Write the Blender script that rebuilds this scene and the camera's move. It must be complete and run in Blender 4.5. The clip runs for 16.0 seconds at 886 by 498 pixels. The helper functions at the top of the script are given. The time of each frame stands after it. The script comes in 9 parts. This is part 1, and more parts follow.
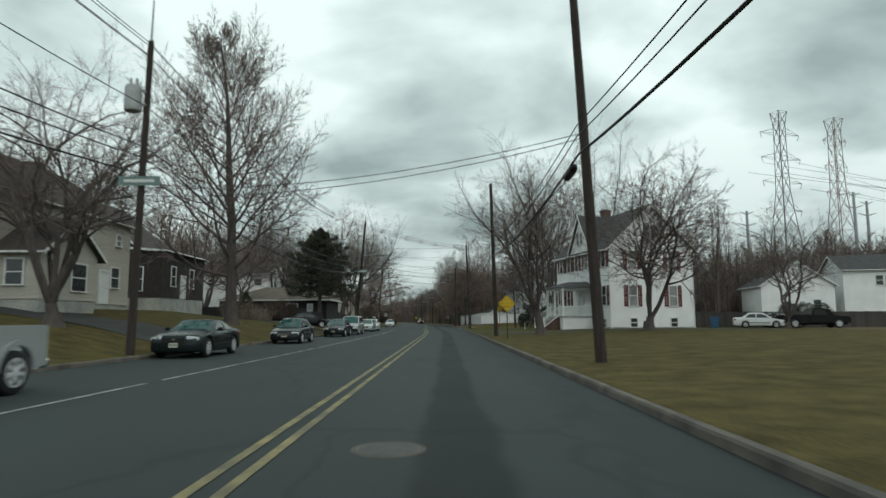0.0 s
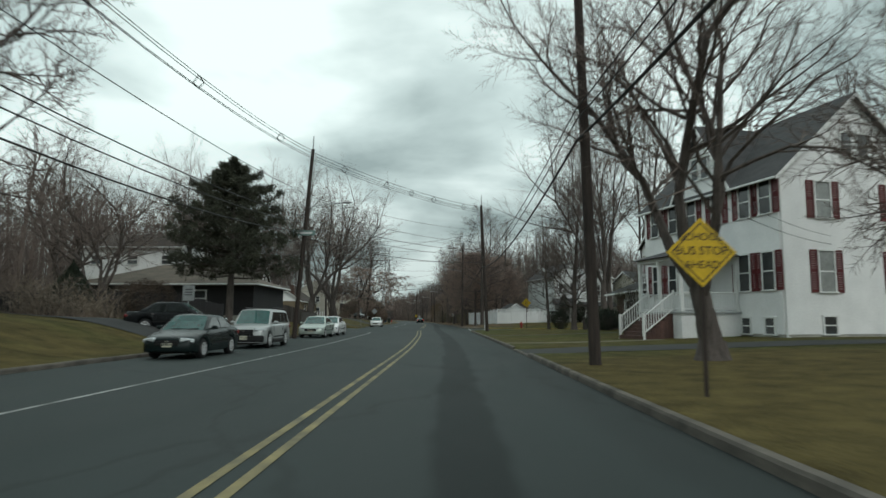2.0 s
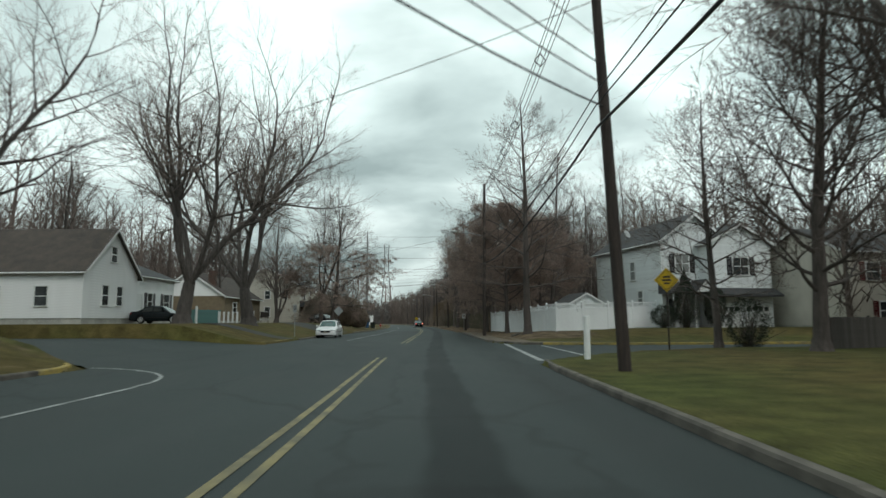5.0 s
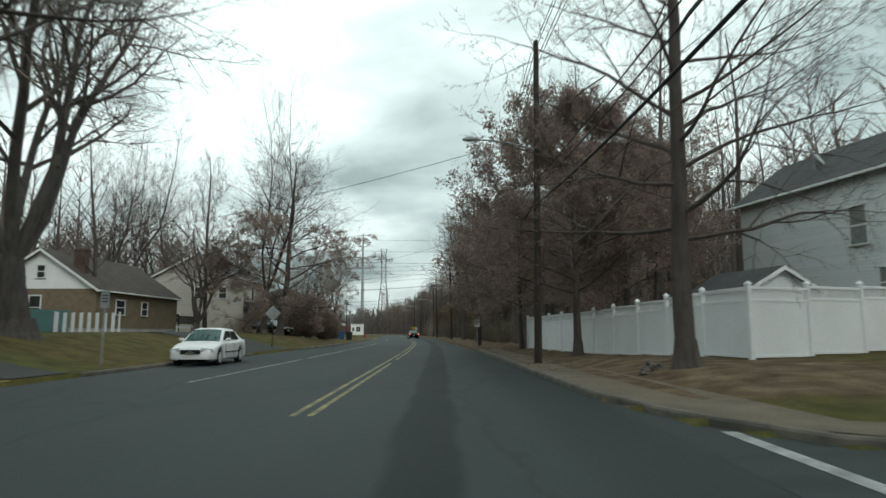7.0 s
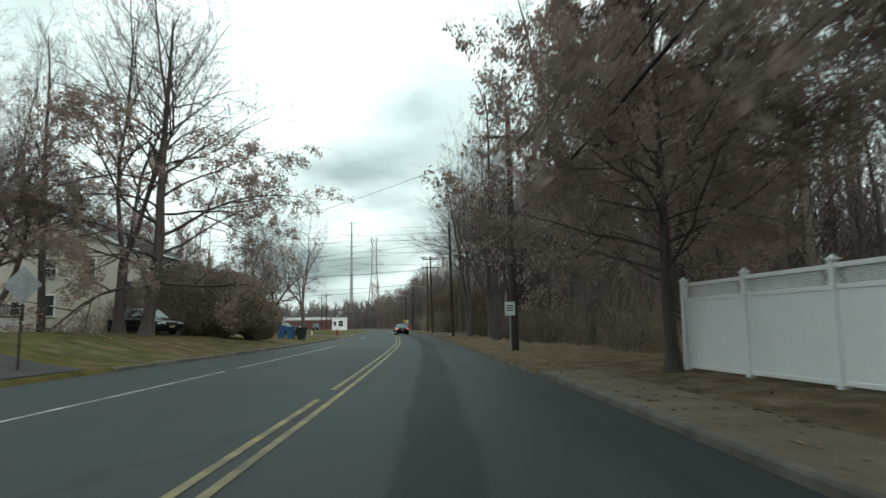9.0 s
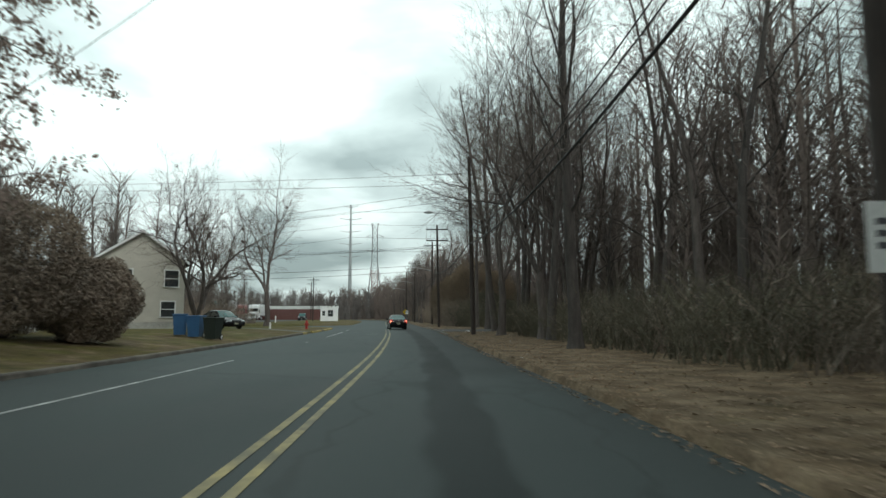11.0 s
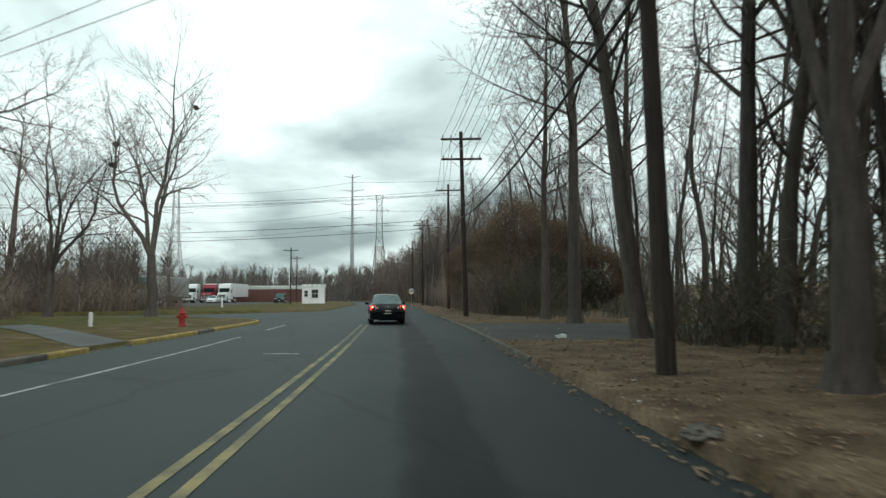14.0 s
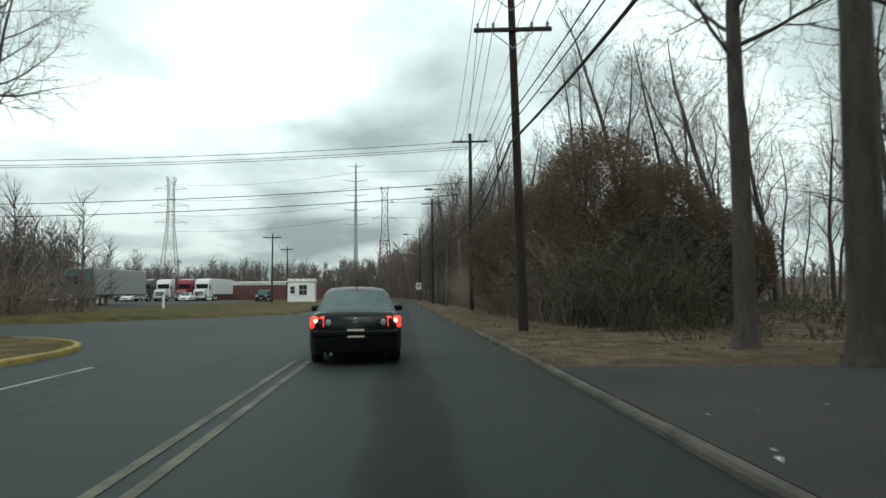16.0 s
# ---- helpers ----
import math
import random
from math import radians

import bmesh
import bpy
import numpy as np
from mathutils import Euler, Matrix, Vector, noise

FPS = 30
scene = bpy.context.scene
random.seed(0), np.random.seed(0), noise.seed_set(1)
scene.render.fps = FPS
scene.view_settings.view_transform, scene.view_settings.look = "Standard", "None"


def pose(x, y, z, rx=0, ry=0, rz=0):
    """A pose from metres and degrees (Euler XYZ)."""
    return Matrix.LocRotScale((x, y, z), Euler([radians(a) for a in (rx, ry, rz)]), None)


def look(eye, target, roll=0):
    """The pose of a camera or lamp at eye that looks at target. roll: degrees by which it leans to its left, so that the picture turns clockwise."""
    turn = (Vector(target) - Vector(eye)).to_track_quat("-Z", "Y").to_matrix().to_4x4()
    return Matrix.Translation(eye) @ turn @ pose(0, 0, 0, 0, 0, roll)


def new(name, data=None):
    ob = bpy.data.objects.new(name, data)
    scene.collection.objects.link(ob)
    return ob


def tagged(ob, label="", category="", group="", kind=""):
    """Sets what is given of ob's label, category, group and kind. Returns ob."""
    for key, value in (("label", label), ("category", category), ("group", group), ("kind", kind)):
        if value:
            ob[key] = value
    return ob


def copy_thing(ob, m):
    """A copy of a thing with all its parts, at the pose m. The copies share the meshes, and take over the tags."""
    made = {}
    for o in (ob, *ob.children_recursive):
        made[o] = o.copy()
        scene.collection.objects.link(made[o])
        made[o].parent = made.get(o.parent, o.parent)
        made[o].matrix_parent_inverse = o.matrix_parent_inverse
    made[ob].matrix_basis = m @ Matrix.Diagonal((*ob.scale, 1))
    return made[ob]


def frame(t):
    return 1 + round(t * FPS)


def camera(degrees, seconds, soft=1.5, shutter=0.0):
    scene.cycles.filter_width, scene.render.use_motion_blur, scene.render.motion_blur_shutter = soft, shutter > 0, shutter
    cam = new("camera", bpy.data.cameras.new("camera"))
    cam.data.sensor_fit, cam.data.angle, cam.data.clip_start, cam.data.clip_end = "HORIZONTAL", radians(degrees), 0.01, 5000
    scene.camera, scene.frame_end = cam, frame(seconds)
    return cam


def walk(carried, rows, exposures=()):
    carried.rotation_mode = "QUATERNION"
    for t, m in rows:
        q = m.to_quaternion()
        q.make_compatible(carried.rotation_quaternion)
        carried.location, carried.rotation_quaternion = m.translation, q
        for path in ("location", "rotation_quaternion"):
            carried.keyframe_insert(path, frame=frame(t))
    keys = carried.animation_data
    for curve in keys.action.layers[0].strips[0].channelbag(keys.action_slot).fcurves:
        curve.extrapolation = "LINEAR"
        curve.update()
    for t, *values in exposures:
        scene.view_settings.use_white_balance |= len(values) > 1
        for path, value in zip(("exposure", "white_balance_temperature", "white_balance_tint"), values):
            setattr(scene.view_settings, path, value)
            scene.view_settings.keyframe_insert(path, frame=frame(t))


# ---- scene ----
cam = camera(70.0, 16.0, soft=1.5, shutter=0.3)
PATH = [
    (0, (0.000, 0.000, 1.320), (0.010, 19.875, 3.552), -0.18),
    (0.5, (0.031, 7.719, 1.320), (-0.043, 27.594, 3.549), 0.26),
    (1, (0.060, 15.418, 1.320), (-0.026, 35.292, 3.556), -0.98),
    (1.5, (0.082, 23.076, 1.320), (-0.036, 42.953, 3.527), -0.56),
    (2, (0.094, 30.676, 1.320), (-0.024, 50.557, 3.497), 0.12),
    (2.5, (0.088, 38.203, 1.320), (0.012, 58.087, 3.467), -0.99),
    (3, (0.060, 45.649, 1.320), (-0.080, 65.536, 3.434), 0.33),
    (3.5, (0.012, 53.022, 1.320), (-0.327, 72.914, 3.363), 0.35),
    (3.7, (-0.013, 55.953, 1.320), (-0.409, 75.847, 3.337), 0.14),
    (4.4, (-0.120, 66.142, 1.320), (-0.445, 86.023, 3.476), -0.10),
    (5.1, (-0.258, 76.254, 1.320), (-0.513, 96.120, 3.616), -0.33),
    (5.8, (-0.428, 86.315, 1.320), (-0.612, 106.165, 3.755), -0.57),
    (6, (-0.483, 89.183, 1.320), (-0.661, 109.036, 3.732), -0.79),
    (6.5, (-0.631, 96.330, 1.320), (-0.856, 116.173, 3.815), -0.42),
    (7, (-0.790, 103.385, 1.320), (-1.074, 123.216, 3.898), -0.02),
    (7.5, (-0.953, 110.276, 1.320), (-1.197, 130.107, 3.910), -0.64),
    (8, (-1.122, 116.965, 1.320), (-1.259, 136.803, 3.857), -1.76),
    (8.5, (-1.301, 123.424, 1.320), (-1.402, 143.273, 3.771), -0.58),
    (9, (-1.495, 129.646, 1.320), (-1.585, 149.504, 3.694), -0.74),
    (9.5, (-1.708, 135.640, 1.320), (-1.848, 155.507, 3.622), -0.60),
    (10, (-1.942, 141.480, 1.320), (-2.076, 161.347, 3.619), 0.10),
    (10.2, (-2.040, 143.791, 1.320), (-2.209, 163.657, 3.623), -0.02),
    (10.9, (-2.403, 151.788, 1.320), (-2.600, 171.672, 3.460), 0.03),
    (11.6, (-2.776, 159.636, 1.320), (-3.001, 179.537, 3.298), 0.08),
    (12.3, (-3.143, 167.311, 1.320), (-3.397, 187.227, 3.135), 0.13),
    (12.5, (-3.246, 169.469, 1.320), (-3.518, 189.391, 3.060), -0.25),
    (13, (-3.499, 174.778, 1.320), (-3.854, 194.710, 2.935), -0.32),
    (13.5, (-3.766, 179.939, 1.320), (-4.157, 199.872, 2.898), -0.38),
    (14, (-4.057, 184.933, 1.320), (-4.536, 204.871, 2.822), -0.25),
    (14.5, (-4.375, 189.787, 1.320), (-4.934, 209.723, 2.810), -0.08),
    (15, (-4.713, 194.506, 1.320), (-5.338, 214.445, 2.752), 0.16),
    (15.5, (-5.054, 199.052, 1.320), (-5.705, 218.992, 2.729), -0.36),
    (16, (-5.393, 203.475, 1.320), (-6.105, 223.414, 2.712), -0.43),
]
walk(cam, [(t, look(eye, target, roll)) for t, eye, target, roll in PATH],
     exposures=[(0, -0.28), (3.5, -0.14), (6, -0.04), (7.5, 0.08), (9, 0.32), (10, 0.2), (12.5, 0.16), (14.5, 0.15), (16, 0.05)])

# ---- sky and sun ----
world = bpy.data.worlds.new("overcast")
scene.world = world
world.use_nodes = True
wn, wl = world.node_tree.nodes, world.node_tree.links
wn.clear()
w_out = wn.new("ShaderNodeOutputWorld")
w_bg = wn.new("ShaderNodeBackground")
w_sky = wn.new("ShaderNodeTexSky")
w_sky.sky_type, w_sky.sun_disc = "NISHITA", False
w_sky.sun_elevation, w_sky.sun_rotation = radians(28), radians(150)
w_co = wn.new("ShaderNodeTexCoord")
w_sep = wn.new("ShaderNodeSeparateXYZ")
wl.new(w_co.outputs["Generated"], w_sep.inputs[0])
# the cloud deck is flat: divide by height above the horizon
w_up = wn.new("ShaderNodeMath"); w_up.operation = "MAXIMUM"; w_up.inputs[1].default_value = 0.0
wl.new(w_sep.outputs["Z"], w_up.inputs[0])
w_add = wn.new("ShaderNodeMath"); w_add.operation = "ADD"; w_add.inputs[1].default_value = 0.24
wl.new(w_up.outputs[0], w_add.inputs[0])
w_div = wn.new("ShaderNodeVectorMath"); w_div.operation = "DIVIDE"
w_comb = wn.new("ShaderNodeCombineXYZ")
for k in range(3):
    wl.new(w_add.outputs[0], w_comb.inputs[k])
wl.new(w_co.outputs["Generated"], w_div.inputs[0])
wl.new(w_comb.outputs[0], w_div.inputs[1])
w_no = wn.new("ShaderNodeTexNoise")
w_no.inputs["Scale"].default_value, w_no.inputs["Detail"].default_value = 1.55, 7.0
w_no.inputs["Roughness"].default_value, w_no.inputs["Distortion"].default_value = 0.45, 0.2
wl.new(w_div.outputs[0], w_no.inputs["Vector"])
w_ramp = wn.new("ShaderNodeValToRGB")
w_ramp.color_ramp.elements[0].position, w_ramp.color_ramp.elements[0].color = 0.345, (0.41, 0.525, 0.518, 1)
w_ramp.color_ramp.elements[1].position, w_ramp.color_ramp.elements[1].color = 0.56, (1.07, 1.25, 1.215, 1)
mid = w_ramp.color_ramp.elements.new(0.46)
mid.color = (0.725, 0.885, 0.865, 1)
wl.new(w_no.outputs["Fac"], w_ramp.inputs[0])
# an overcast sky is dimmer towards the horizon than overhead
w_grad = wn.new("ShaderNodeMapRange"); w_grad.interpolation_type = "SMOOTHSTEP"
for sock, val in (("From Min", 0.0), ("From Max", 0.34), ("To Min", 0.68), ("To Max", 1.06)):
    w_grad.inputs[sock].default_value = val
wl.new(w_up.outputs[0], w_grad.inputs["Value"])
w_dim = wn.new("ShaderNodeVectorMath"); w_dim.operation = "SCALE"
wl.new(w_ramp.outputs[0], w_dim.inputs[0]); wl.new(w_grad.outputs[0], w_dim.inputs["Scale"])
w_s = wn.new("ShaderNodeVectorMath"); w_s.operation = "SCALE"; w_s.inputs["Scale"].default_value = 0.05
wl.new(w_sky.outputs[0], w_s.inputs[0])
w_mix = wn.new("ShaderNodeMix"); w_mix.data_type = "RGBA"; w_mix.inputs["Factor"].default_value = 0.94
wl.new(w_s.outputs[0], w_mix.inputs["A"])
wl.new(w_dim.outputs[0], w_mix.inputs["B"])
wl.new(w_mix.outputs["Result"], w_bg.inputs["Color"])
w_bg.inputs["Strength"].default_value = 1.0
wl.new(w_bg.outputs[0], w_out.inputs[0])

sun_data = bpy.data.lights.new("sun", "SUN")
sun_data.energy, sun_data.angle, sun_data.color = 0.75, radians(30), (1.0, 0.95, 0.90)
sun = new("sun", sun_data)
sun.matrix_world = look((0, 0, 40), (-12, 22, 15))


# ---- materials ----
def mat(name, col, rough=0.75, metal=0.0, col2=None, scale=2.0, fine=30.0, var=0.25, bump=0.15, spec=0.4, coat=0.0, stretch=(1, 1, 1), world_space=False, rand=0.0):
    """A surface with broad and fine variation and fine relief."""
    m = bpy.data.materials.new(name)
    m.use_nodes = True
    n, l = m.node_tree.nodes, m.node_tree.links
    b = n["Principled BSDF"]
    tc = n.new("ShaderNodeTexCoord")
    geo = n.new("ShaderNodeNewGeometry")
    mp = n.new("ShaderNodeMapping")
    mp.inputs["Scale"].default_value = stretch
    l.new(geo.outputs["Position"] if world_space else tc.outputs["Object"], mp.inputs["Vector"])
    big, small = n.new("ShaderNodeTexNoise"), n.new("ShaderNodeTexNoise")
    big.inputs["Scale"].default_value, big.inputs["Detail"].default_value = scale, 5
    small.inputs["Scale"].default_value, small.inputs["Detail"].default_value = fine, 3
    l.new(mp.outputs[0], big.inputs["Vector"])
    l.new(mp.outputs[0], small.inputs["Vector"])
    c2 = col2 or tuple(c * (1 - var) for c in col)
    ramp = n.new("ShaderNodeValToRGB")
    ramp.color_ramp.elements[0].position, ramp.color_ramp.elements[1].position = 0.32, 0.68
    ramp.color_ramp.elements[0].color, ramp.color_ramp.elements[1].color = (*c2, 1), (*col, 1)
    l.new(big.outputs["Fac"], ramp.inputs[0])
    mul = n.new("ShaderNodeMapRange")
    mul.inputs["To Min"].default_value, mul.inputs["To Max"].default_value = 1 - var, 1 + var
    mul.inputs["From Min"].default_value, mul.inputs["From Max"].default_value = 0.25, 0.75
    l.new(small.outputs["Fac"], mul.inputs["Value"])
    last = mul.outputs[0]
    if rand:
        info = n.new("ShaderNodeObjectInfo")
        mr = n.new("ShaderNodeMapRange")
        mr.inputs["To Min"].default_value, mr.inputs["To Max"].default_value = 1 - rand, 1 + rand
        l.new(info.outputs["Random"], mr.inputs["Value"])
        mm = n.new("ShaderNodeMath"); mm.operation = "MULTIPLY"
        l.new(mr.outputs[0], mm.inputs[0]); l.new(last, mm.inputs[1])
        last = mm.outputs[0]
    sc = n.new("ShaderNodeVectorMath"); sc.operation = "SCALE"
    l.new(ramp.outputs[0], sc.inputs[0]); l.new(last, sc.inputs["Scale"])
    l.new(sc.outputs[0], b.inputs["Base Color"])
    b.inputs["Roughness"].default_value, b.inputs["Metallic"].default_value = rough, metal
    b.inputs["Specular IOR Level"].default_value, b.inputs["Coat Weight"].default_value = spec, coat
    b.inputs["Coat Roughness"].default_value = 0.06
    if bump:
        bp = n.new("ShaderNodeBump")
        bp.inputs["Strength"].default_value, bp.inputs["Distance"].default_value = bump, 0.02
        l.new(small.outputs["Fac"], bp.inputs["Height"])
        l.new(bp.outputs[0], b.inputs["Normal"])
    return m


def lamp_mat(name, col, power):
    m = mat(name, col, 0.3)
    b = m.node_tree.nodes["Principled BSDF"]
    b.inputs["Emission Color"].default_value, b.inputs["Emission Strength"].default_value = (*col, 1), power
    return m


M_KERB = mat("kerb concrete", (0.150, 0.132, 0.112), 0.9, col2=(0.062, 0.056, 0.048), scale=1.5, fine=25, bump=0.3)
M_KERB_Y = mat("yellow kerb paint", (0.40, 0.29, 0.06), 0.8, col2=(0.20, 0.16, 0.075), scale=3, fine=20)
M_WALK = mat("sandy concrete walk", (0.17, 0.145, 0.105), 0.9, col2=(0.09, 0.080, 0.050), scale=1.2, fine=20)
M_SANDWALK = mat("sandy trodden walk", (0.150, 0.120, 0.088), 0.95, col2=(0.098, 0.076, 0.052), scale=0.9, fine=18, bump=0.3)
M_TAR = mat("driveway asphalt", (0.040, 0.040, 0.040), 0.9, scale=0.8, fine=40, col2=(0.026, 0.027, 0.027))
M_DRIVE = mat("weathered grey asphalt", (0.105, 0.108, 0.108), 0.9, scale=0.8, fine=30, col2=(0.07, 0.072, 0.072))
M_DIRTLOT = mat("dirty worn asphalt", (0.052, 0.046, 0.042), 0.95, scale=0.35, fine=30, col2=(0.030, 0.028, 0.027), bump=0.3)
M_YEL = mat("worn yellow road paint", (0.29, 0.240, 0.105), 0.7, col2=(0.095, 0.088, 0.060), scale=1.6, fine=9, var=0.3)
M_YEL_OLD = mat("faded dusty road paint", (0.17, 0.155, 0.115), 0.8, col2=(0.075, 0.072, 0.058), scale=1.6, fine=9, var=0.3)
M_WHI = mat("worn white road paint", (0.44, 0.45, 0.44), 0.7, col2=(0.12, 0.125, 0.122), scale=1.4, fine=8, var=0.3)
M_IRON = mat("cast iron", (0.12, 0.12, 0.115), 0.6, 0.4, scale=8, fine=60, bump=0.4)
M_POLE = mat("creosoted pole wood", (0.050, 0.037, 0.031), 0.9, col2=(0.026, 0.020, 0.018), scale=3, fine=18, stretch=(4, 4, 0.4), bump=0.5)
M_WIRE = mat("black cable jacket", (0.012, 0.012, 0.013), 0.6, fine=5, bump=0)
M_WIRE_G = mat("weathered wire", (0.05, 0.052, 0.052), 0.6, fine=5, bump=0)
M_STEEL = mat("galvanised steel", (0.36, 0.38, 0.385), 0.5, 0.55, scale=3, fine=20)
M_TOWER = mat("weathered tower steel", (0.22, 0.215, 0.215), 0.65, 0.3, scale=0.3, fine=3, bump=0)
M_TOWER_R = mat("rusty red tower steel", (0.30, 0.20, 0.18), 0.7, 0.2, scale=0.3, fine=3, bump=0)
M_GREYPAINT = mat("grey painted metal", (0.42, 0.44, 0.44), 0.55, 0.1, scale=3, fine=20)
M_SIGN_Y = mat("yellow sign sheet", (0.62, 0.40, 0.012), 0.45, scale=2, fine=15, var=0.12, bump=0.02)
M_SIGN_G = mat("green sign sheet", (0.16, 0.24, 0.225), 0.4, scale=2, fine=15, var=0.12, bump=0.02)
M_SIGN_W = mat("white sign sheet", (0.62, 0.63, 0.62), 0.45, scale=2, fine=15, var=0.1, bump=0.02)
M_BLACK = mat("black plastic", (0.014, 0.014, 0.015), 0.5, fine=30, bump=0.05)
M_BARK = mat("grey bark", (0.092, 0.079, 0.072), 0.95, col2=(0.052, 0.045, 0.041), scale=2.0, fine=14, stretch=(3, 3, 0.6), bump=0.6, rand=0.22)
M_BARK_D = mat("dark bark", (0.108, 0.089, 0.080), 0.95, col2=(0.060, 0.050, 0.045), scale=2.0, fine=14, stretch=(3, 3, 0.6), bump=0.6, rand=0.2)
M_TWIG = mat("bare twigs", (0.160, 0.130, 0.114), 0.95, scale=0.6, fine=6, bump=0, rand=0.2)
M_TWIG_D = mat("dark bare twigs", (0.165, 0.130, 0.115), 0.95, scale=0.6, fine=6, bump=0, rand=0.2)
M_FARTREE = mat("far bare wood", (0.165, 0.145, 0.135), 0.95, col2=(0.11, 0.098, 0.093), scale=0.08, fine=1.5, bump=0)
M_LEAF_B = mat("withered brown leaves", (0.115, 0.084, 0.064), 0.8, col2=(0.065, 0.050, 0.040), scale=1.2, fine=12, bump=0)
M_LEAF_R = mat("withered russet leaves", (0.37, 0.278, 0.236), 0.8, col2=(0.235, 0.178, 0.152), scale=0.9, fine=12, bump=0)
M_THICKET = mat("dry vine leaves", (0.22, 0.160, 0.110), 0.9, col2=(0.125, 0.095, 0.066), scale=0.5, fine=6, bump=0)
for lm in (M_LEAF_B, M_LEAF_R, M_THICKET):
    # thin leaves let light through
    n, l = lm.node_tree.nodes, lm.node_tree.links
    tr, mx = n.new("ShaderNodeBsdfTranslucent"), n.new("ShaderNodeMixShader")
    l.new(n["Principled BSDF"].inputs["Base Color"].links[0].from_socket, tr.inputs["Color"])
    mx.inputs[0].default_value = 0.5
    l.new(n["Principled BSDF"].outputs[0], mx.inputs[1])
    l.new(tr.outputs[0], mx.inputs[2])
    l.new(mx.outputs[0], n["Material Output"].inputs["Surface"])
M_PINE = mat("dark pine needles", (0.072, 0.076, 0.050), 0.75, col2=(0.036, 0.040, 0.027), scale=1.1, fine=10, bump=0)
M_YEW = mat("evergreen shrub needles", (0.028, 0.040, 0.022), 0.8, col2=(0.014, 0.02, 0.013), scale=2, fine=14, bump=0)
M_BRUSH = mat("dry brush stems", (0.26, 0.205, 0.158), 0.95, col2=(0.150, 0.122, 0.099), scale=0.3, fine=4, bump=0)
M_BRUSH_G = mat("greenish brush stems", (0.115, 0.104, 0.070), 0.95, col2=(0.066, 0.060, 0.042), scale=0.3, fine=4, bump=0)
M_LITTER = mat("fallen leaves", (0.32, 0.215, 0.14), 0.9, col2=(0.15, 0.11, 0.075), scale=0.8, fine=6, bump=0)
M_WHITEWALL = mat("white painted siding", (0.84, 0.84, 0.84), 0.7, col2=(0.74, 0.745, 0.745), scale=0.7, fine=12, var=0.06, bump=0.08)
M_CREAM = mat("cream siding", (0.53, 0.50, 0.435), 0.75, col2=(0.45, 0.42, 0.365), scale=0.8, fine=12, var=0.08, rand=0.05)
M_GREYSIDE = mat("pale grey vinyl siding", (0.74, 0.765, 0.765), 0.6, col2=(0.66, 0.685, 0.69), scale=0.6, fine=10, var=0.06, rand=0.05)
M_TRIM = mat("white trim paint", (0.74, 0.75, 0.74), 0.55, scale=2, fine=20, var=0.07, bump=0.03)
M_VINYL = mat("white vinyl fence", (0.82, 0.835, 0.84), 0.45, col2=(0.74, 0.755, 0.76), scale=0.7, fine=14, var=0.05, bump=0.03)
M_ROOF = mat("dark grey shingles", (0.062, 0.062, 0.064), 0.9, col2=(0.042, 0.042, 0.044), scale=1.2, fine=16, stretch=(1, 1, 2), bump=0.5)
M_ROOF_B = mat("brown shingles", (0.078, 0.062, 0.052), 0.9, col2=(0.05, 0.042, 0.038), scale=1.2, fine=16, bump=0.5)
M_BRICK = mat("dark red brick", (0.115, 0.062, 0.050), 0.9, col2=(0.075, 0.045, 0.040), scale=2.5, fine=30, bump=0.3, rand=0.15)
M_TANBRICK = mat("tan brick", (0.205, 0.160, 0.105), 0.9, col2=(0.15, 0.118, 0.080), scale=2.5, fine=30, bump=0.3, rand=0.1)
M_BRICK_D = mat("charcoal-brown brick", (0.058, 0.046, 0.043), 0.9, col2=(0.036, 0.030, 0.029), scale=2.5, fine=30, bump=0.3, rand=0.15)
M_ROOF_T = mat("tan shingles", (0.15, 0.125, 0.10), 0.9, col2=(0.10, 0.085, 0.07), scale=1.2, fine=16, bump=0.5)
M_STUCCO = mat("grey stucco base", (0.46, 0.45, 0.41), 0.9, col2=(0.30, 0.295, 0.27), scale=1.0, fine=18, bump=0.25)
M_SHUT_R = mat("maroon shutters", (0.115, 0.016, 0.018), 0.55, scale=3, fine=30, var=0.1, bump=0.05)
M_SHUT_D = mat("dark shutters", (0.035, 0.033, 0.036), 0.6, scale=3, fine=30, var=0.1, bump=0.05)
M_SHUT_P = mat("dusty rose shutters", (0.13, 0.06, 0.06), 0.6, scale=3, fine=30, var=0.1, bump=0.05)
M_WOODGREY = mat("weathered fence wood", (0.085, 0.076, 0.068), 0.9, col2=(0.05, 0.045, 0.042), scale=2, fine=14, stretch=(4, 4, 0.5), rand=0.2)
# colour of the dark fence, also used to paint shade on a house's walls
M_DARKFENCE_SHADE = mat("dark screened fence and shaded house wall", (0.028, 0.027, 0.029), 0.8, scale=1.5, fine=25)
M_CHIM = mat("chimney brick", (0.12, 0.075, 0.06), 0.9, scale=5, fine=30, bump=0.4)
M_RED = mat("red hydrant paint", (0.36, 0.035, 0.030), 0.5, scale=6, fine=40, var=0.15)
M_TEAL = mat("faded teal screen", (0.10, 0.20, 0.185), 0.8, scale=1.5, fine=25, var=0.15)
M_TYRE = mat("tyre rubber", (0.017, 0.017, 0.018), 0.85, scale=10, fine=60)
M_RIM = mat("alloy rim", (0.62, 0.63, 0.64), 0.35, 0.35, scale=8, fine=40, var=0.08, bump=0)
M_PLATE = mat("number plate", (0.60, 0.58, 0.46), 0.5, fine=30, var=0.08, bump=0)
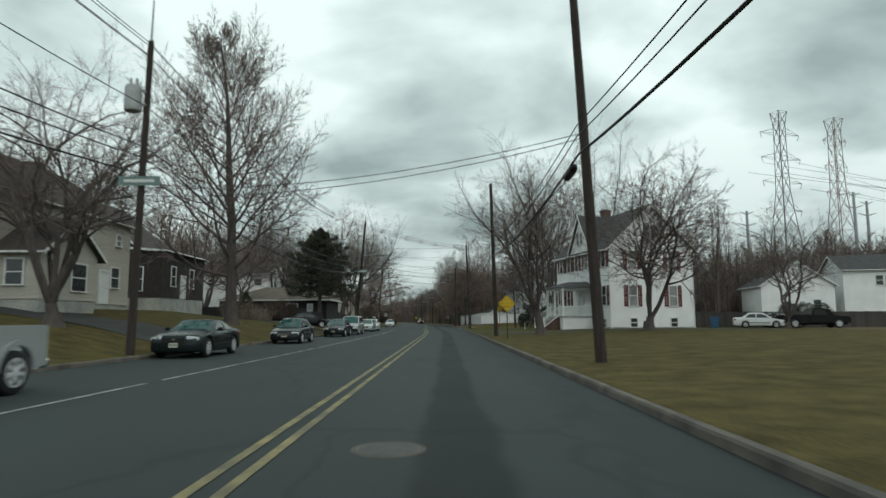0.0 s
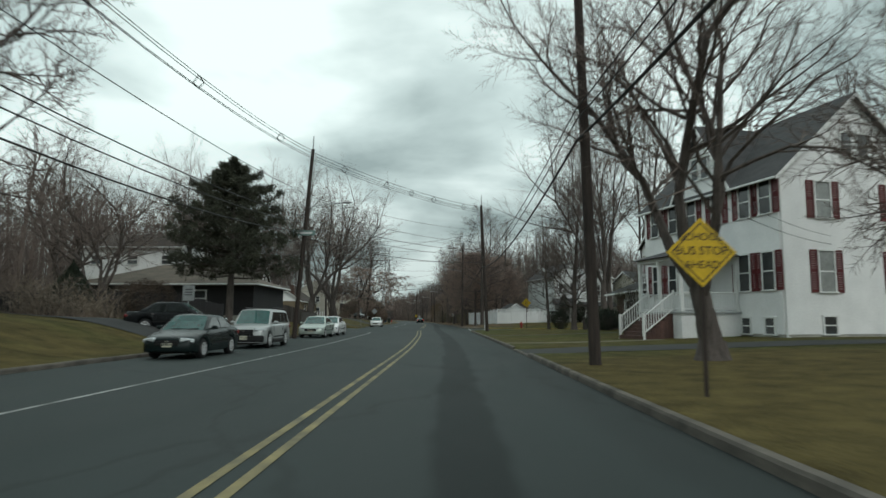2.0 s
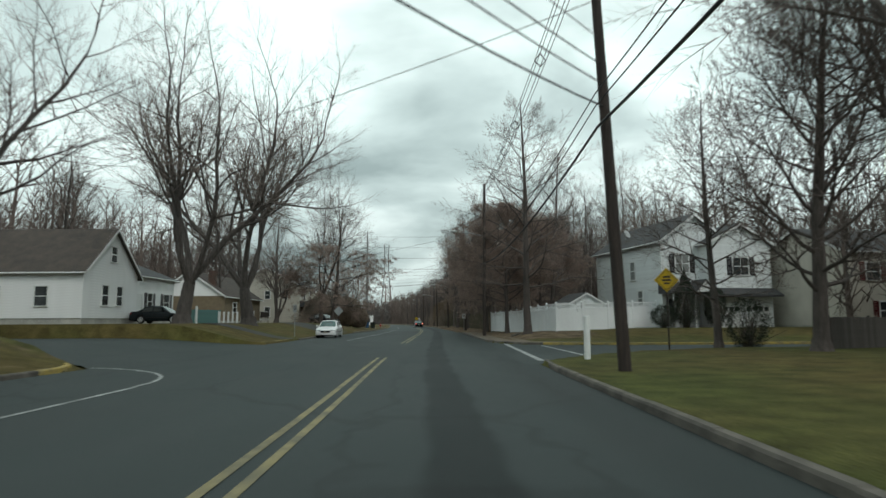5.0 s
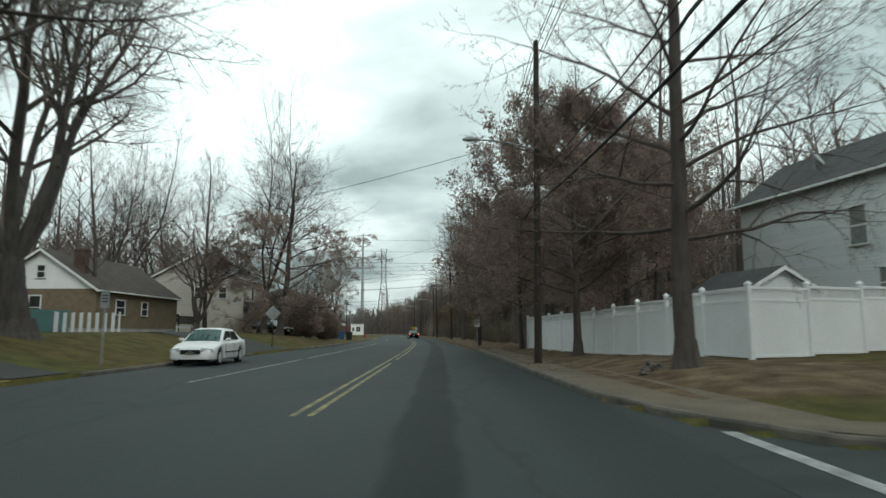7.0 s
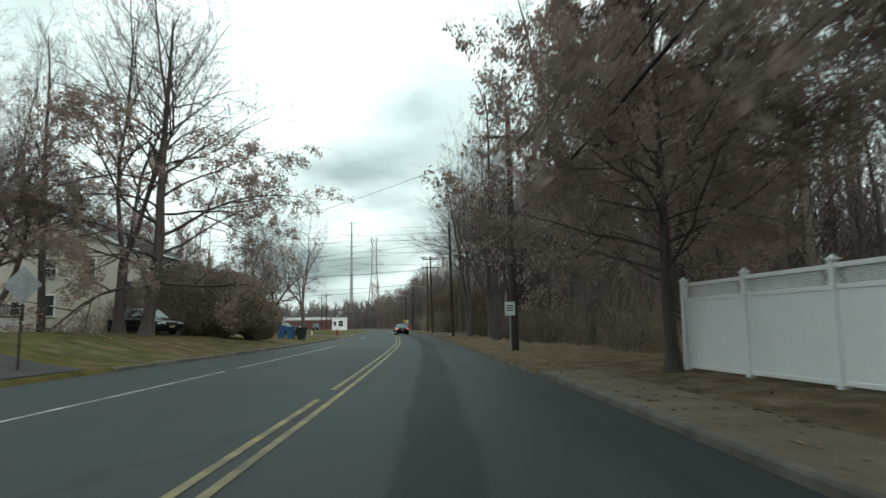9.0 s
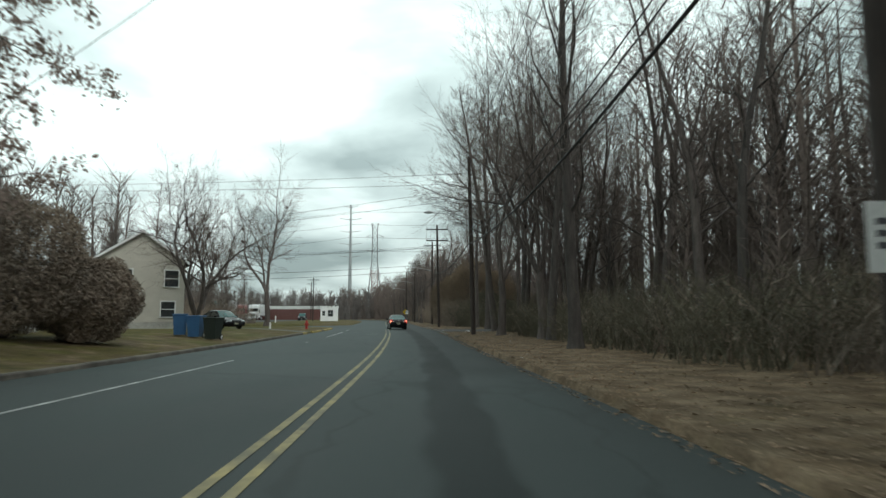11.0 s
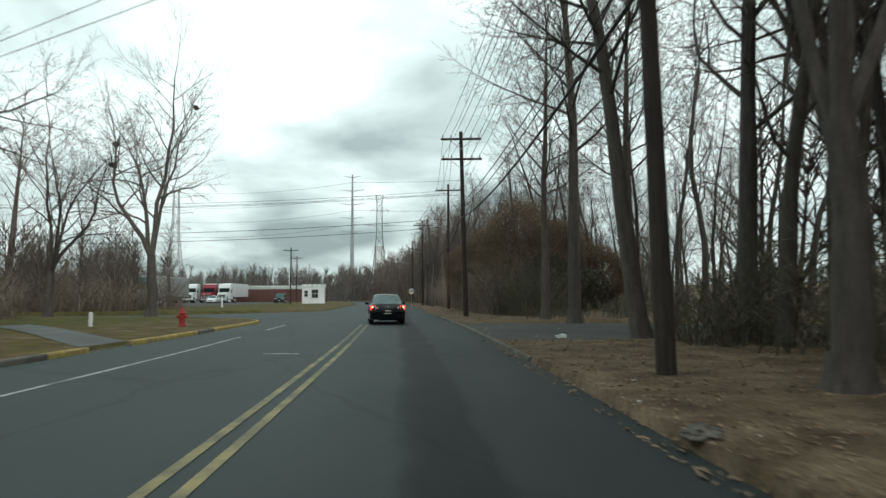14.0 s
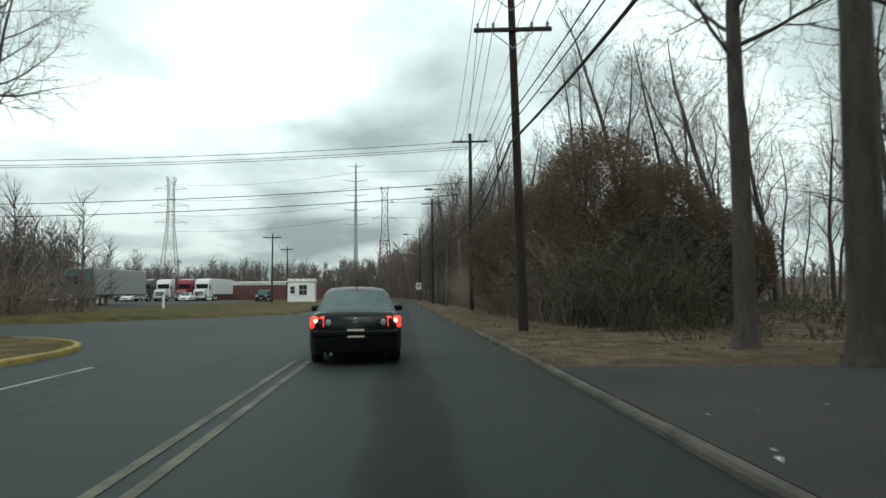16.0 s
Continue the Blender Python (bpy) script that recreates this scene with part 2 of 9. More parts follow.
M_PLATEBAR = mat("plate characters", (0.08, 0.08, 0.09), 0.5, bump=0)
M_LENS = mat("clear lamp lens", (0.50, 0.53, 0.54), 0.12, 0.3, scale=12, fine=60, var=0.2, spec=0.8)
M_TAIL = mat("red lamp lens", (0.22, 0.012, 0.012), 0.15, scale=12, fine=60, var=0.2, spec=0.8)
M_TAIL_ON = lamp_mat("lit brake lamp", (0.9, 0.06, 0.04), 1.1)
M_BULB = lamp_mat("lit lamp bulb", (1.0, 0.55, 0.3), 4.0)
M_UNDER = mat("dark underbody", (0.008, 0.008, 0.008), 0.9, bump=0)
M_CHROME = mat("chrome", (0.62, 0.63, 0.64), 0.18, 0.95, fine=40, var=0.05, bump=0)
M_BLUEBIN = mat("blue bin plastic", (0.030, 0.095, 0.20), 0.5, scale=3, fine=20, var=0.12)
M_DARKBIN = mat("dark green bin plastic", (0.018, 0.026, 0.022), 0.5, scale=3, fine=20, var=0.12)


def glass(name, tint, rough=0.06):
    m = mat(name, tint, rough, 0.0, scale=0.7, fine=4, var=0.25, bump=0, spec=0.8)
    return m


M_GLASS = glass("window glass", (0.045, 0.050, 0.052), 0.08)
M_CARGLASS = glass("tinted car glass", (0.016, 0.021, 0.021), 0.04)
# the teal of the windscreens stands for sky reflected in them
M_SCREEN_SKY = glass("windscreen glass with reflected sky in its colour", (0.022, 0.085, 0.078), 0.03)
# paler base colour paints the sky's reflection into rear windows
M_REARGLASS_SKY = glass("rear glass with pale sky reflection in its colour", (0.055, 0.105, 0.100), 0.05)
for gm, ior in ((M_CARGLASS, 1.55), (M_SCREEN_SKY, 1.6), (M_REARGLASS_SKY, 1.6)):
    gm.node_tree.nodes["Principled BSDF"].inputs["IOR"].default_value = ior
M_CURTAIN = mat("pane with pale blind behind", (0.26, 0.27, 0.26), 0.25, scale=1.2, fine=5, var=0.2, bump=0, spec=0.7)


def paint(name, col, metal=0.35, rough=0.35):
    dark = max(col) < 0.06
    return mat(name, col, rough if not dark else 0.22, metal, scale=1.2, fine=160, var=0.06, bump=0, spec=0.28 if dark else 0.4, coat=0.0 if dark else 0.35)


def asphalt_mat():
    """Road surface; the UV map holds metres across from the centre line and metres along."""
    m = bpy.data.materials.new("road asphalt")
    m.use_nodes = True
    n, l = m.node_tree.nodes, m.node_tree.links
    b = n["Principled BSDF"]
    uv = n.new("ShaderNodeUVMap"); uv.uv_map = "UVMap"
    sep = n.new("ShaderNodeSeparateXYZ")
    l.new(uv.outputs[0], sep.inputs[0])

    def noise_at(scale, stretch=(1, 1, 1), detail=5):
        mp = n.new("ShaderNodeMapping"); mp.inputs["Scale"].default_value = stretch
        l.new(uv.outputs[0], mp.inputs["Vector"])
        t = n.new("ShaderNodeTexNoise")
        t.inputs["Scale"].default_value, t.inputs["Detail"].default_value = scale, detail
        l.new(mp.outputs[0], t.inputs["Vector"])
        return t.outputs["Fac"]

    def math_node(op, a, c=None, d=None):
        k = n.new("ShaderNodeMath"); k.operation = op
        for i, v in enumerate((a, c, d)):
            if v is None:
                continue
            if isinstance(v, (int, float)):
                k.inputs[i].default_value = v
            else:
                l.new(v, k.inputs[i])
        return k.outputs[0]

    def band(centre, half, soft):
        """One inside a strip along the road, with a ragged edge."""
        rag = math_node("MULTIPLY_ADD", noise_at(0.9, (1, 0.5, 1)), 0.5, -0.25)
        off = math_node("ABSOLUTE", math_node("ADD", math_node("SUBTRACT", sep.outputs["X"], centre), rag))
        r = n.new("ShaderNodeMapRange"); r.interpolation_type = "SMOOTHSTEP"
        r.inputs["From Min"].default_value, r.inputs["From Max"].default_value = half + soft, half - soft
        l.new(off, r.inputs["Value"])
        return r.outputs[0]

    big = noise_at(0.22, (1, 0.25, 1))
    fine = noise_at(55, detail=2)
    patch = noise_at(0.75, (1, 0.35, 1), 4)
    v = math_node("MULTIPLY_ADD", big, 0.026, 0.021)
    v = math_node("MULTIPLY", v, math_node("MULTIPLY_ADD", fine, 0.5, 0.75))
    v = math_node("MULTIPLY", v, math_node("MULTIPLY_ADD", patch, 0.7, 0.65))
    oil = band(2.0, 0.40, 0.10)
    v = math_node("MULTIPLY", v, math_node("MULTIPLY_ADD", oil, -0.42, 1.0))
    v = math_node("MULTIPLY", v, math_node("MULTIPLY_ADD", band(4.4, 0.75, 0.3), -0.22, 1.0))
    # the far stretch was resurfaced in its right half
    far = n.new("ShaderNodeMapRange")
    far.inputs["From Min"].default_value, far.inputs["From Max"].default_value = 166.0, 168.0
    l.new(sep.outputs["Y"], far.inputs["Value"])
    v = math_node("MULTIPLY", v, math_node("MULTIPLY_ADD", math_node("MULTIPLY", band(3.5, 1.75, 0.10), far.outputs[0]), -0.38, 1.0))
    v = math_node("MULTIPLY", v, math_node("MULTIPLY_ADD", math_node("MULTIPLY", band(-3.8, 4.6, 0.5), far.outputs[0]), 0.24, 1.0))
    # sealed cracks along and across
    vo = n.new("ShaderNodeTexVoronoi"); vo.feature = "DISTANCE_TO_EDGE"
    vo.inputs["Scale"].default_value = 0.16
    mpv = n.new("ShaderNodeMapping"); mpv.inputs["Scale"].default_value = (1.4, 0.5, 1)
    warp = n.new("ShaderNodeTexNoise"); warp.inputs["Scale"].default_value = 0.8
    l.new(uv.outputs[0], warp.inputs["Vector"])
    va = n.new("ShaderNodeVectorMath"); va.operation = "ADD"
    l.new(uv.outputs[0], va.inputs[0]); l.new(warp.outputs["Color"], va.inputs[1])
    l.new(va.outputs[0], mpv.inputs["Vector"])
    l.new(mpv.outputs[0], vo.inputs["Vector"])
    cr = n.new("ShaderNodeMapRange")
    cr.inputs["From Min"].default_value, cr.inputs["From Max"].default_value = 0.004, 0.016
    cr.inputs["To Min"].default_value = 0.72
    l.new(vo.outputs["Distance"], cr.inputs["Value"])
    v = math_node("MULTIPLY", v, cr.outputs[0])
    col = n.new("ShaderNodeCombineColor")
    l.new(math_node("MULTIPLY", v, 0.75), col.inputs[0])
    l.new(math_node("MULTIPLY", v, 1.02), col.inputs[1])
    l.new(math_node("MULTIPLY", v, 1.0), col.inputs[2])
    l.new(col.outputs[0], b.inputs["Base Color"])
    rg = math_node("MULTIPLY_ADD", patch, 0.2, 0.66)
    l.new(rg, b.inputs["Roughness"])
    l.new(math_node("MULTIPLY_ADD", oil, -0.10, 0.33), b.inputs["Specular IOR Level"])
    bp = n.new("ShaderNodeBump"); bp.inputs["Strength"].default_value, bp.inputs["Distance"].default_value = 0.35, 0.012
    l.new(fine, bp.inputs["Height"]); l.new(bp.outputs[0], b.inputs["Normal"])
    return m


M_ROAD = asphalt_mat()


def grass_mat():
    m = bpy.data.materials.new("winter grass")
    m.use_nodes = True
    n, l = m.node_tree.nodes, m.node_tree.links
    b = n["Principled BSDF"]
    geo = n.new("ShaderNodeNewGeometry")
    at = n.new("ShaderNodeAttribute"); at.attribute_name = "litter"

    def noise_at(scale, detail=5):
        t = n.new("ShaderNodeTexNoise")
        t.inputs["Scale"].default_value, t.inputs["Detail"].default_value = scale, detail
        l.new(geo.outputs["Position"], t.inputs["Vector"])
        return t.outputs["Fac"]

    r1 = n.new("ShaderNodeValToRGB")
    r1.color_ramp.elements[0].position, r1.color_ramp.elements[0].color = 0.36, (0.088, 0.070, 0.026, 1)
    r1.color_ramp.elements[1].position, r1.color_ramp.elements[1].color = 0.64, (0.064, 0.071, 0.021, 1)
    at2 = n.new("ShaderNodeAttribute"); at2.attribute_name = "straw"
    ma = n.new("ShaderNodeMath"); ma.operation = "MULTIPLY_ADD"; ma.inputs[1].default_value = -0.32
    l.new(at2.outputs["Fac"], ma.inputs[0]); l.new(noise_at(0.16, 6), ma.inputs[2])
    l.new(ma.outputs[0], r1.inputs[0])
    r2 = n.new("ShaderNodeValToRGB")
    r2.color_ramp.elements[0].position, r2.color_ramp.elements[0].color = 0.35, (0.096, 0.066, 0.041, 1)
    r2.color_ramp.elements[1].position, r2.color_ramp.elements[1].color = 0.68, (0.160, 0.120, 0.080, 1)
    l.new(noise_at(1.6, 6), r2.inputs[0])
    jag = n.new("ShaderNodeMath"); jag.operation = "MULTIPLY_ADD"
    l.new(noise_at(0.9, 5), jag.inputs[0]); jag.inputs[1].default_value = 1.1
    sub = n.new("ShaderNodeMath"); sub.operation = "SUBTRACT"; sub.inputs[1].default_value = 0.55
    l.new(at.outputs["Fac"], sub.inputs[0]); l.new(sub.outputs[0], jag.inputs[2])
    st = n.new("ShaderNodeMapRange"); st.inputs["From Min"].default_value, st.inputs["From Max"].default_value = 0.35, 0.65
    l.new(jag.outputs[0], st.inputs["Value"])
    mx = n.new("ShaderNodeMix"); mx.data_type = "RGBA"
    l.new(st.outputs[0], mx.inputs["Factor"]); l.new(r1.outputs[0], mx.inputs["A"]); l.new(r2.outputs[0], mx.inputs["B"])
    fine = noise_at(22, 3)
    mr = n.new("ShaderNodeMapRange"); mr.inputs["To Min"].default_value, mr.inputs["To Max"].default_value = 0.55, 1.4
    mr.inputs["From Min"].default_value, mr.inputs["From Max"].default_value = 0.25, 0.75
    l.new(fine, mr.inputs["Value"])
    tuft = n.new("ShaderNodeMapRange"); tuft.inputs["To Min"].default_value, tuft.inputs["To Max"].default_value = 0.62, 1.34
    tuft.inputs["From Min"].default_value, tuft.inputs["From Max"].default_value = 0.3, 0.7
    l.new(noise_at(1.3, 6), tuft.inputs["Value"])
    both = n.new("ShaderNodeMath"); both.operation = "MULTIPLY"
    l.new(mr.outputs[0], both.inputs[0]); l.new(tuft.outputs[0], both.inputs[1])
    sc = n.new("ShaderNodeVectorMath"); sc.operation = "SCALE"
    l.new(mx.outputs["Result"], sc.inputs[0]); l.new(both.outputs[0], sc.inputs["Scale"])
    l.new(sc.outputs[0], b.inputs["Base Color"])
    b.inputs["Roughness"].default_value, b.inputs["Specular IOR Level"].default_value = 0.95, 0.1
    bp = n.new("ShaderNodeBump"); bp.inputs["Strength"].default_value, bp.inputs["Distance"].default_value = 0.7, 0.04
    l.new(fine, bp.inputs["Height"]); l.new(bp.outputs[0], b.inputs["Normal"])
    return m


M_GRASS = grass_mat()


# ---- mesh tools ----
class Shape:
    """Collects faces of one mesh."""

    def __init__(self):
        self.v, self.f = [], []

    def add(self, verts, faces, m=None):
        k = len(self.v)
        self.v += [tuple(m @ Vector(p)) for p in verts] if m else [tuple(p) for p in verts]
        self.f += [tuple(i + k for i in f) for f in faces]
        return self

    def box(self, a, b, m=None, ch=0.0):
        """A box from corner a to corner b, its edges cut by ch."""
        (x0, y0, z0), (x1, y1, z1) = a, b
        c = min(ch, (x1 - x0) / 2.1, (y1 - y0) / 2.1, (z1 - z0) / 2.1)
        if c <= 0:
            p = [(x, y, z) for z in (z0, z1) for y in (y0, y1) for x in (x0, x1)]
            return self.add(p, [(0, 2, 3, 1), (4, 5, 7, 6), (0, 1, 5, 4), (2, 6, 7, 3), (0, 4, 6, 2), (1, 3, 7, 5)], m)
        p, idx = [], {}
        for i, x in enumerate((x0, x1)):
            for j, y in enumerate((y0, y1)):
                for k, z in enumerate((z0, z1)):
                    dx, dy, dz = (c, -c)[i], (c, -c)[j], (c, -c)[k]
                    for ax, q in (("x", (x, y + dy, z + dz)), ("y", (x + dx, y, z + dz)), ("z", (x + dx, y + dy, z))):
                        idx[i, j, k, ax] = len(p)
                        p.append(q)
        f = []
        for i in (0, 1):
            o = [(0, 0), (1, 0), (1, 1), (0, 1)]
            o = o if i else o[::-1]
            f.append(tuple(idx[i, a_, b_, "x"] for a_, b_ in o))
            f.append(tuple(idx[a_, i, b_, "y"] for a_, b_ in o[::-1]))
            f.append(tuple(idx[a_, b_, i, "z"] for a_, b_ in o))
        for a_ in (0, 1):
            for b_ in (0, 1):
                q = (idx[a_, b_, 0, "x"], idx[a_, b_, 0, "y"], idx[a_, b_, 1, "y"], idx[a_, b_, 1, "x"])
                f.append(q if a_ == b_ else q[::-1])
                q = (idx[a_, 0, b_, "x"], idx[a_, 0, b_, "z"], idx[a_, 1, b_, "z"], idx[a_, 1, b_, "x"])
                f.append(q[::-1] if a_ == b_ else q)
                q = (idx[0, a_, b_, "y"], idx[0, a_, b_, "z"], idx[1, a_, b_, "z"], idx[1, a_, b_, "y"])
                f.append(q if a_ == b_ else q[::-1])
                for k in (0, 1):
                    t = (idx[a_, b_, k, "x"], idx[a_, b_, k, "y"], idx[a_, b_, k, "z"])
                    f.append(t if (a_ + b_ + k) % 2 else t[::-1])
        return self.add(p, f, m)

    def rod(self, p, q, r0, r1=None, n=8, caps=True):
        """A round bar from p to q."""
        p, q = Vector(p), Vector(q)
        r1 = r0 if r1 is None else r1
        d = (q - p).normalized()
        a = d.orthogonal().normalized()
        b = d.cross(a)
        vs = []
        for c, r in ((p, r0), (q, r1)):
            vs += [c + (a * math.cos(2 * math.pi * i / n) + b * math.sin(2 * math.pi * i / n)) * r for i in range(n)]
        fs = [(i, (i + 1) % n, n + (i + 1) % n, n + i) for i in range(n)]
        if caps:
            fs += [tuple(range(n))[::-1], tuple(range(n, 2 * n))]
        return self.add(vs, fs)

    def lathe(self, profile, n=16, at=(0, 0, 0), m=None):
        """A turned form round z: profile of (radius, height) from below."""
        vs = [(at[0] + r * math.cos(2 * math.pi * i / n), at[1] + r * math.sin(2 * math.pi * i / n), at[2] + z) for r, z in profile for i in range(n)]
        fs = [(k * n + i, k * n + (i + 1) % n, (k + 1) * n + (i + 1) % n, (k + 1) * n + i) for k in range(len(profile) - 1) for i in range(n)]
        fs += [tuple(range(n))[::-1], tuple(range((len(profile) - 1) * n, len(profile) * n))]
        return self.add(vs, fs, m)

    def prism(self, outline, axis, a, b, m=None):
        """A flat outline of (u, v) drawn out along an axis from a to b."""
        n = len(outline)
        put = {"x": lambda u, v, w: (w, u, v), "y": lambda u, v, w: (u, w, v), "z": lambda u, v, w: (u, v, w)}[axis]
        vs = [put(u, v, a) for u, v in outline] + [put(u, v, b) for u, v in outline]
        fs = [tuple(range(n))[::-1], tuple(range(n, 2 * n))] + [(i, (i + 1) % n, n + (i + 1) % n, n + i) for i in range(n)]
        return self.add(vs, fs, m)

    def mesh(self, name, material, smooth=False):
        me = bpy.data.meshes.new(name)
        me.from_pydata(self.v, [], self.f)
        me.materials.append(material)
        bm = bmesh.new()
        bm.from_mesh(me)
        bmesh.ops.recalc_face_normals(bm, faces=bm.faces)
        bm.to_mesh(me)
        bm.free()
        if smooth:
            me.polygons.foreach_set("use_smooth", [True] * len(me.polygons))
        return me


def part(name, shape, material, parent, label="", smooth=False):
    """One mesh object under a thing or a part."""
    ob = new(name, shape if isinstance(shape, bpy.types.Mesh) else shape.mesh(name, material, smooth))
    ob.parent = parent
    return tagged(ob, label)


def thing(name, label, category, m=None, group="", kind=""):
    ob = tagged(new(name), label, category, group, kind)
    if m is not None:
        ob.matrix_basis = m
    return ob


def solid(name, shape, material, label, category, m=None, group="", kind="", smooth=False):
    ob = tagged(new(name, shape.mesh(name, material, smooth)), label, category, group, kind)
    if m is not None:
        ob.matrix_basis = m
    return ob


def fast_mesh(name, verts, faces, material, smooth=False):
    me = bpy.data.meshes.new(name)
    me.from_pydata(np.asarray(verts).tolist(), [], [tuple(f) for f in np.asarray(faces).tolist()] if not isinstance(faces, list) else faces)
    me.materials.append(material)
    if smooth:
        me.polygons.foreach_set("use_smooth", [True] * len(me.polygons))
    return me


def tubes(p0, p1, r0, r1, n):
    """Many open tapered tubes at once: vertices and faces."""
    p0, p1 = np.asarray(p0, float), np.asarray(p1, float)
    d = p1 - p0
    d /= np.linalg.norm(d, axis=1)[:, None] + 1e-9
    ref = np.where(np.abs(d[:, 2:3]) < 0.9, (0.0, 0.0, 1.0), (1.0, 0.0, 0.0))
    a = np.cross(d, ref)
    a /= np.linalg.norm(a, axis=1)[:, None] + 1e-9
    b = np.cross(d, a)
    an = np.arange(n) * 2 * np.pi / n
    ring = a[:, None, :] * np.cos(an)[None, :, None] + b[:, None, :] * np.sin(an)[None, :, None]
    v = np.concatenate([p0[:, None] + ring * np.asarray(r0)[:, None, None], p1[:, None] + ring * np.asarray(r1)[:, None, None]], axis=1).reshape(-1, 3)
    i = np.arange(n)
    f = np.stack([i, (i + 1) % n, n + (i + 1) % n, n + i], axis=1)
    return v, (f[None] + (np.arange(len(p0)) * 2 * n)[:, None, None]).reshape(-1, 4)


def joined(groups):
    vs, fs, k = [], [], 0
    for v, f in groups:
        vs.append(v)
        fs.append(f + k)
        k += len(v)
    return np.concatenate(vs), np.concatenate(fs)


def cones(p0, p1, r0, n=3):
    """Many pointed twigs at once, as triangles (the last corner twice)."""
    p0, p1 = np.asarray(p0, float), np.asarray(p1, float)
    v, _ = tubes(p0, p1, r0, np.zeros(len(p0)), n)
    v = v.reshape(len(p0), 2 * n, 3)[:, : n + 1].copy()
    v[:, n] = p1
    i = np.arange(n)
    f = np.stack([i, (i + 1) % n, np.full(n, n), np.full(n, n)], axis=1)
    return v.reshape(-1, 3), (f[None] + (np.arange(len(p0)) * (n + 1))[:, None, None]).reshape(-1, 4)


def faces_of(f):
    """Quads, or triangles where the last corner is given twice."""
    return [tuple(q[:3]) if q[2] == q[3] else tuple(q) for q in np.asarray(f).tolist()]


def pipe(points, r, n=6):
    """One unbroken tube along points."""
    p = np.asarray([tuple(q) for q in points], float)
    d = np.gradient(p, axis=0)
    d /= np.linalg.norm(d, axis=1)[:, None]
    ref = np.array((0.0, 0.0, 1.0)) if abs(d[:, 2]).max() < 0.9 else np.array((1.0, 0.0, 0.0))
    a = np.cross(d, ref); a /= np.linalg.norm(a, axis=1)[:, None]
    b = np.cross(d, a)
    an = np.arange(n) * 2 * np.pi / n
    v = (p[:, None] + r * (a[:, None] * np.cos(an)[None, :, None] + b[:, None] * np.sin(an)[None, :, None])).reshape(-1, 3)
    f = [(k * n + i, k * n + (i + 1) % n, (k + 1) * n + (i + 1) % n, (k + 1) * n + i) for k in range(len(p) - 1) for i in range(n)]
    return v, f + [tuple(range(n)), tuple(range((len(p) - 1) * n, len(p) * n))[::-1]]


# ---- the plan: road lines as functions of the distance along ----
def line_of(points):
    ys, xs = zip(*points)
    return lambda y: float(np.mean([np.interp(y + d, ys, xs) for d in (-6, -3, 0, 3, 6)]))


centre = line_of([(-80, -1.86), (0, -1.86), (60, -1.58), (80, -2.03), (100, -2.9), (125, -3.38), (140, -3.65), (150, -3.93), (165, -4.47), (177, -5.1), (193, -6.35), (205, -7.45), (216, -8.65), (300, -17), (330, -22.5), (360, -31), (400, -47), (460, -80), (600, -180)])
right_edge = line_of([(-80, 2.84), (60, 2.88), (90, 2.5), (115, 2.15), (122, 1.65), (137, 1.32), (150, 0.6), (165, -0.2), (175, -1.1), (195, -2.4), (205, -3.2), (210, -3.68), (214, -4.06), (220, -4.6), (240, -6.8), (300, -13), (330, -18.2), (360, -26.5), (400, -42), (460, -75), (600, -175)])
left_edge = line_of([(-80, -10.5), (20, -10.5), (60, -9.95), (75, -10.2), (100, -11), (125, -11.6), (150, -11.9), (160, -11.4), (180, -11.9), (200, -13.0), (210, -13.5), (216, -14.2), (245, -16.5), (300, -22.5), (330, -28), (360, -37), (400, -54), (460, -88), (600, -188)])
STREET_R = (97.0, 114.5)   # side street on the right, from y to y
STREET_L = (96.0, 112.6)   # side street on the left
STREET_F = (221.5, 246.5)  # road off to the left before the truck lot


def near_kerb(x):
    """The near kerb of the right-hand street runs off at a slant."""
    return float(np.interp(x, (2.6, 3.1, 4.6, 7.2, 11.2, 20, 40), (94.6, 95.6, 98.0, 100.8, 103.4, 104.6, 104.6)))


def far_kerb(x):
    """The far kerb of the right-hand street, rounded towards the road."""
    return float(np.interp(x, (1.8, 2.15, 2.4, 2.85, 3.6, 4.8, 6.0, 8.5, 14, 40), (117.2, 115.4, 113.9, 112.4, 111.0, 110.3, 109.8, 109.5, 109.4, 109.4)))


def lot_kerb(x):
    """Far edge of the road that leaves to the left before the truck lot."""
    return float(np.interp(x, (-95, -32, -25, -21, -16.5, -14.5), (229.0, 231.0, 233.5, 238.5, 244.5, 247.0)))


def ease(v):
    v = min(max(v, 0.0), 1.0)
    return v * v * (3 - 2 * v)


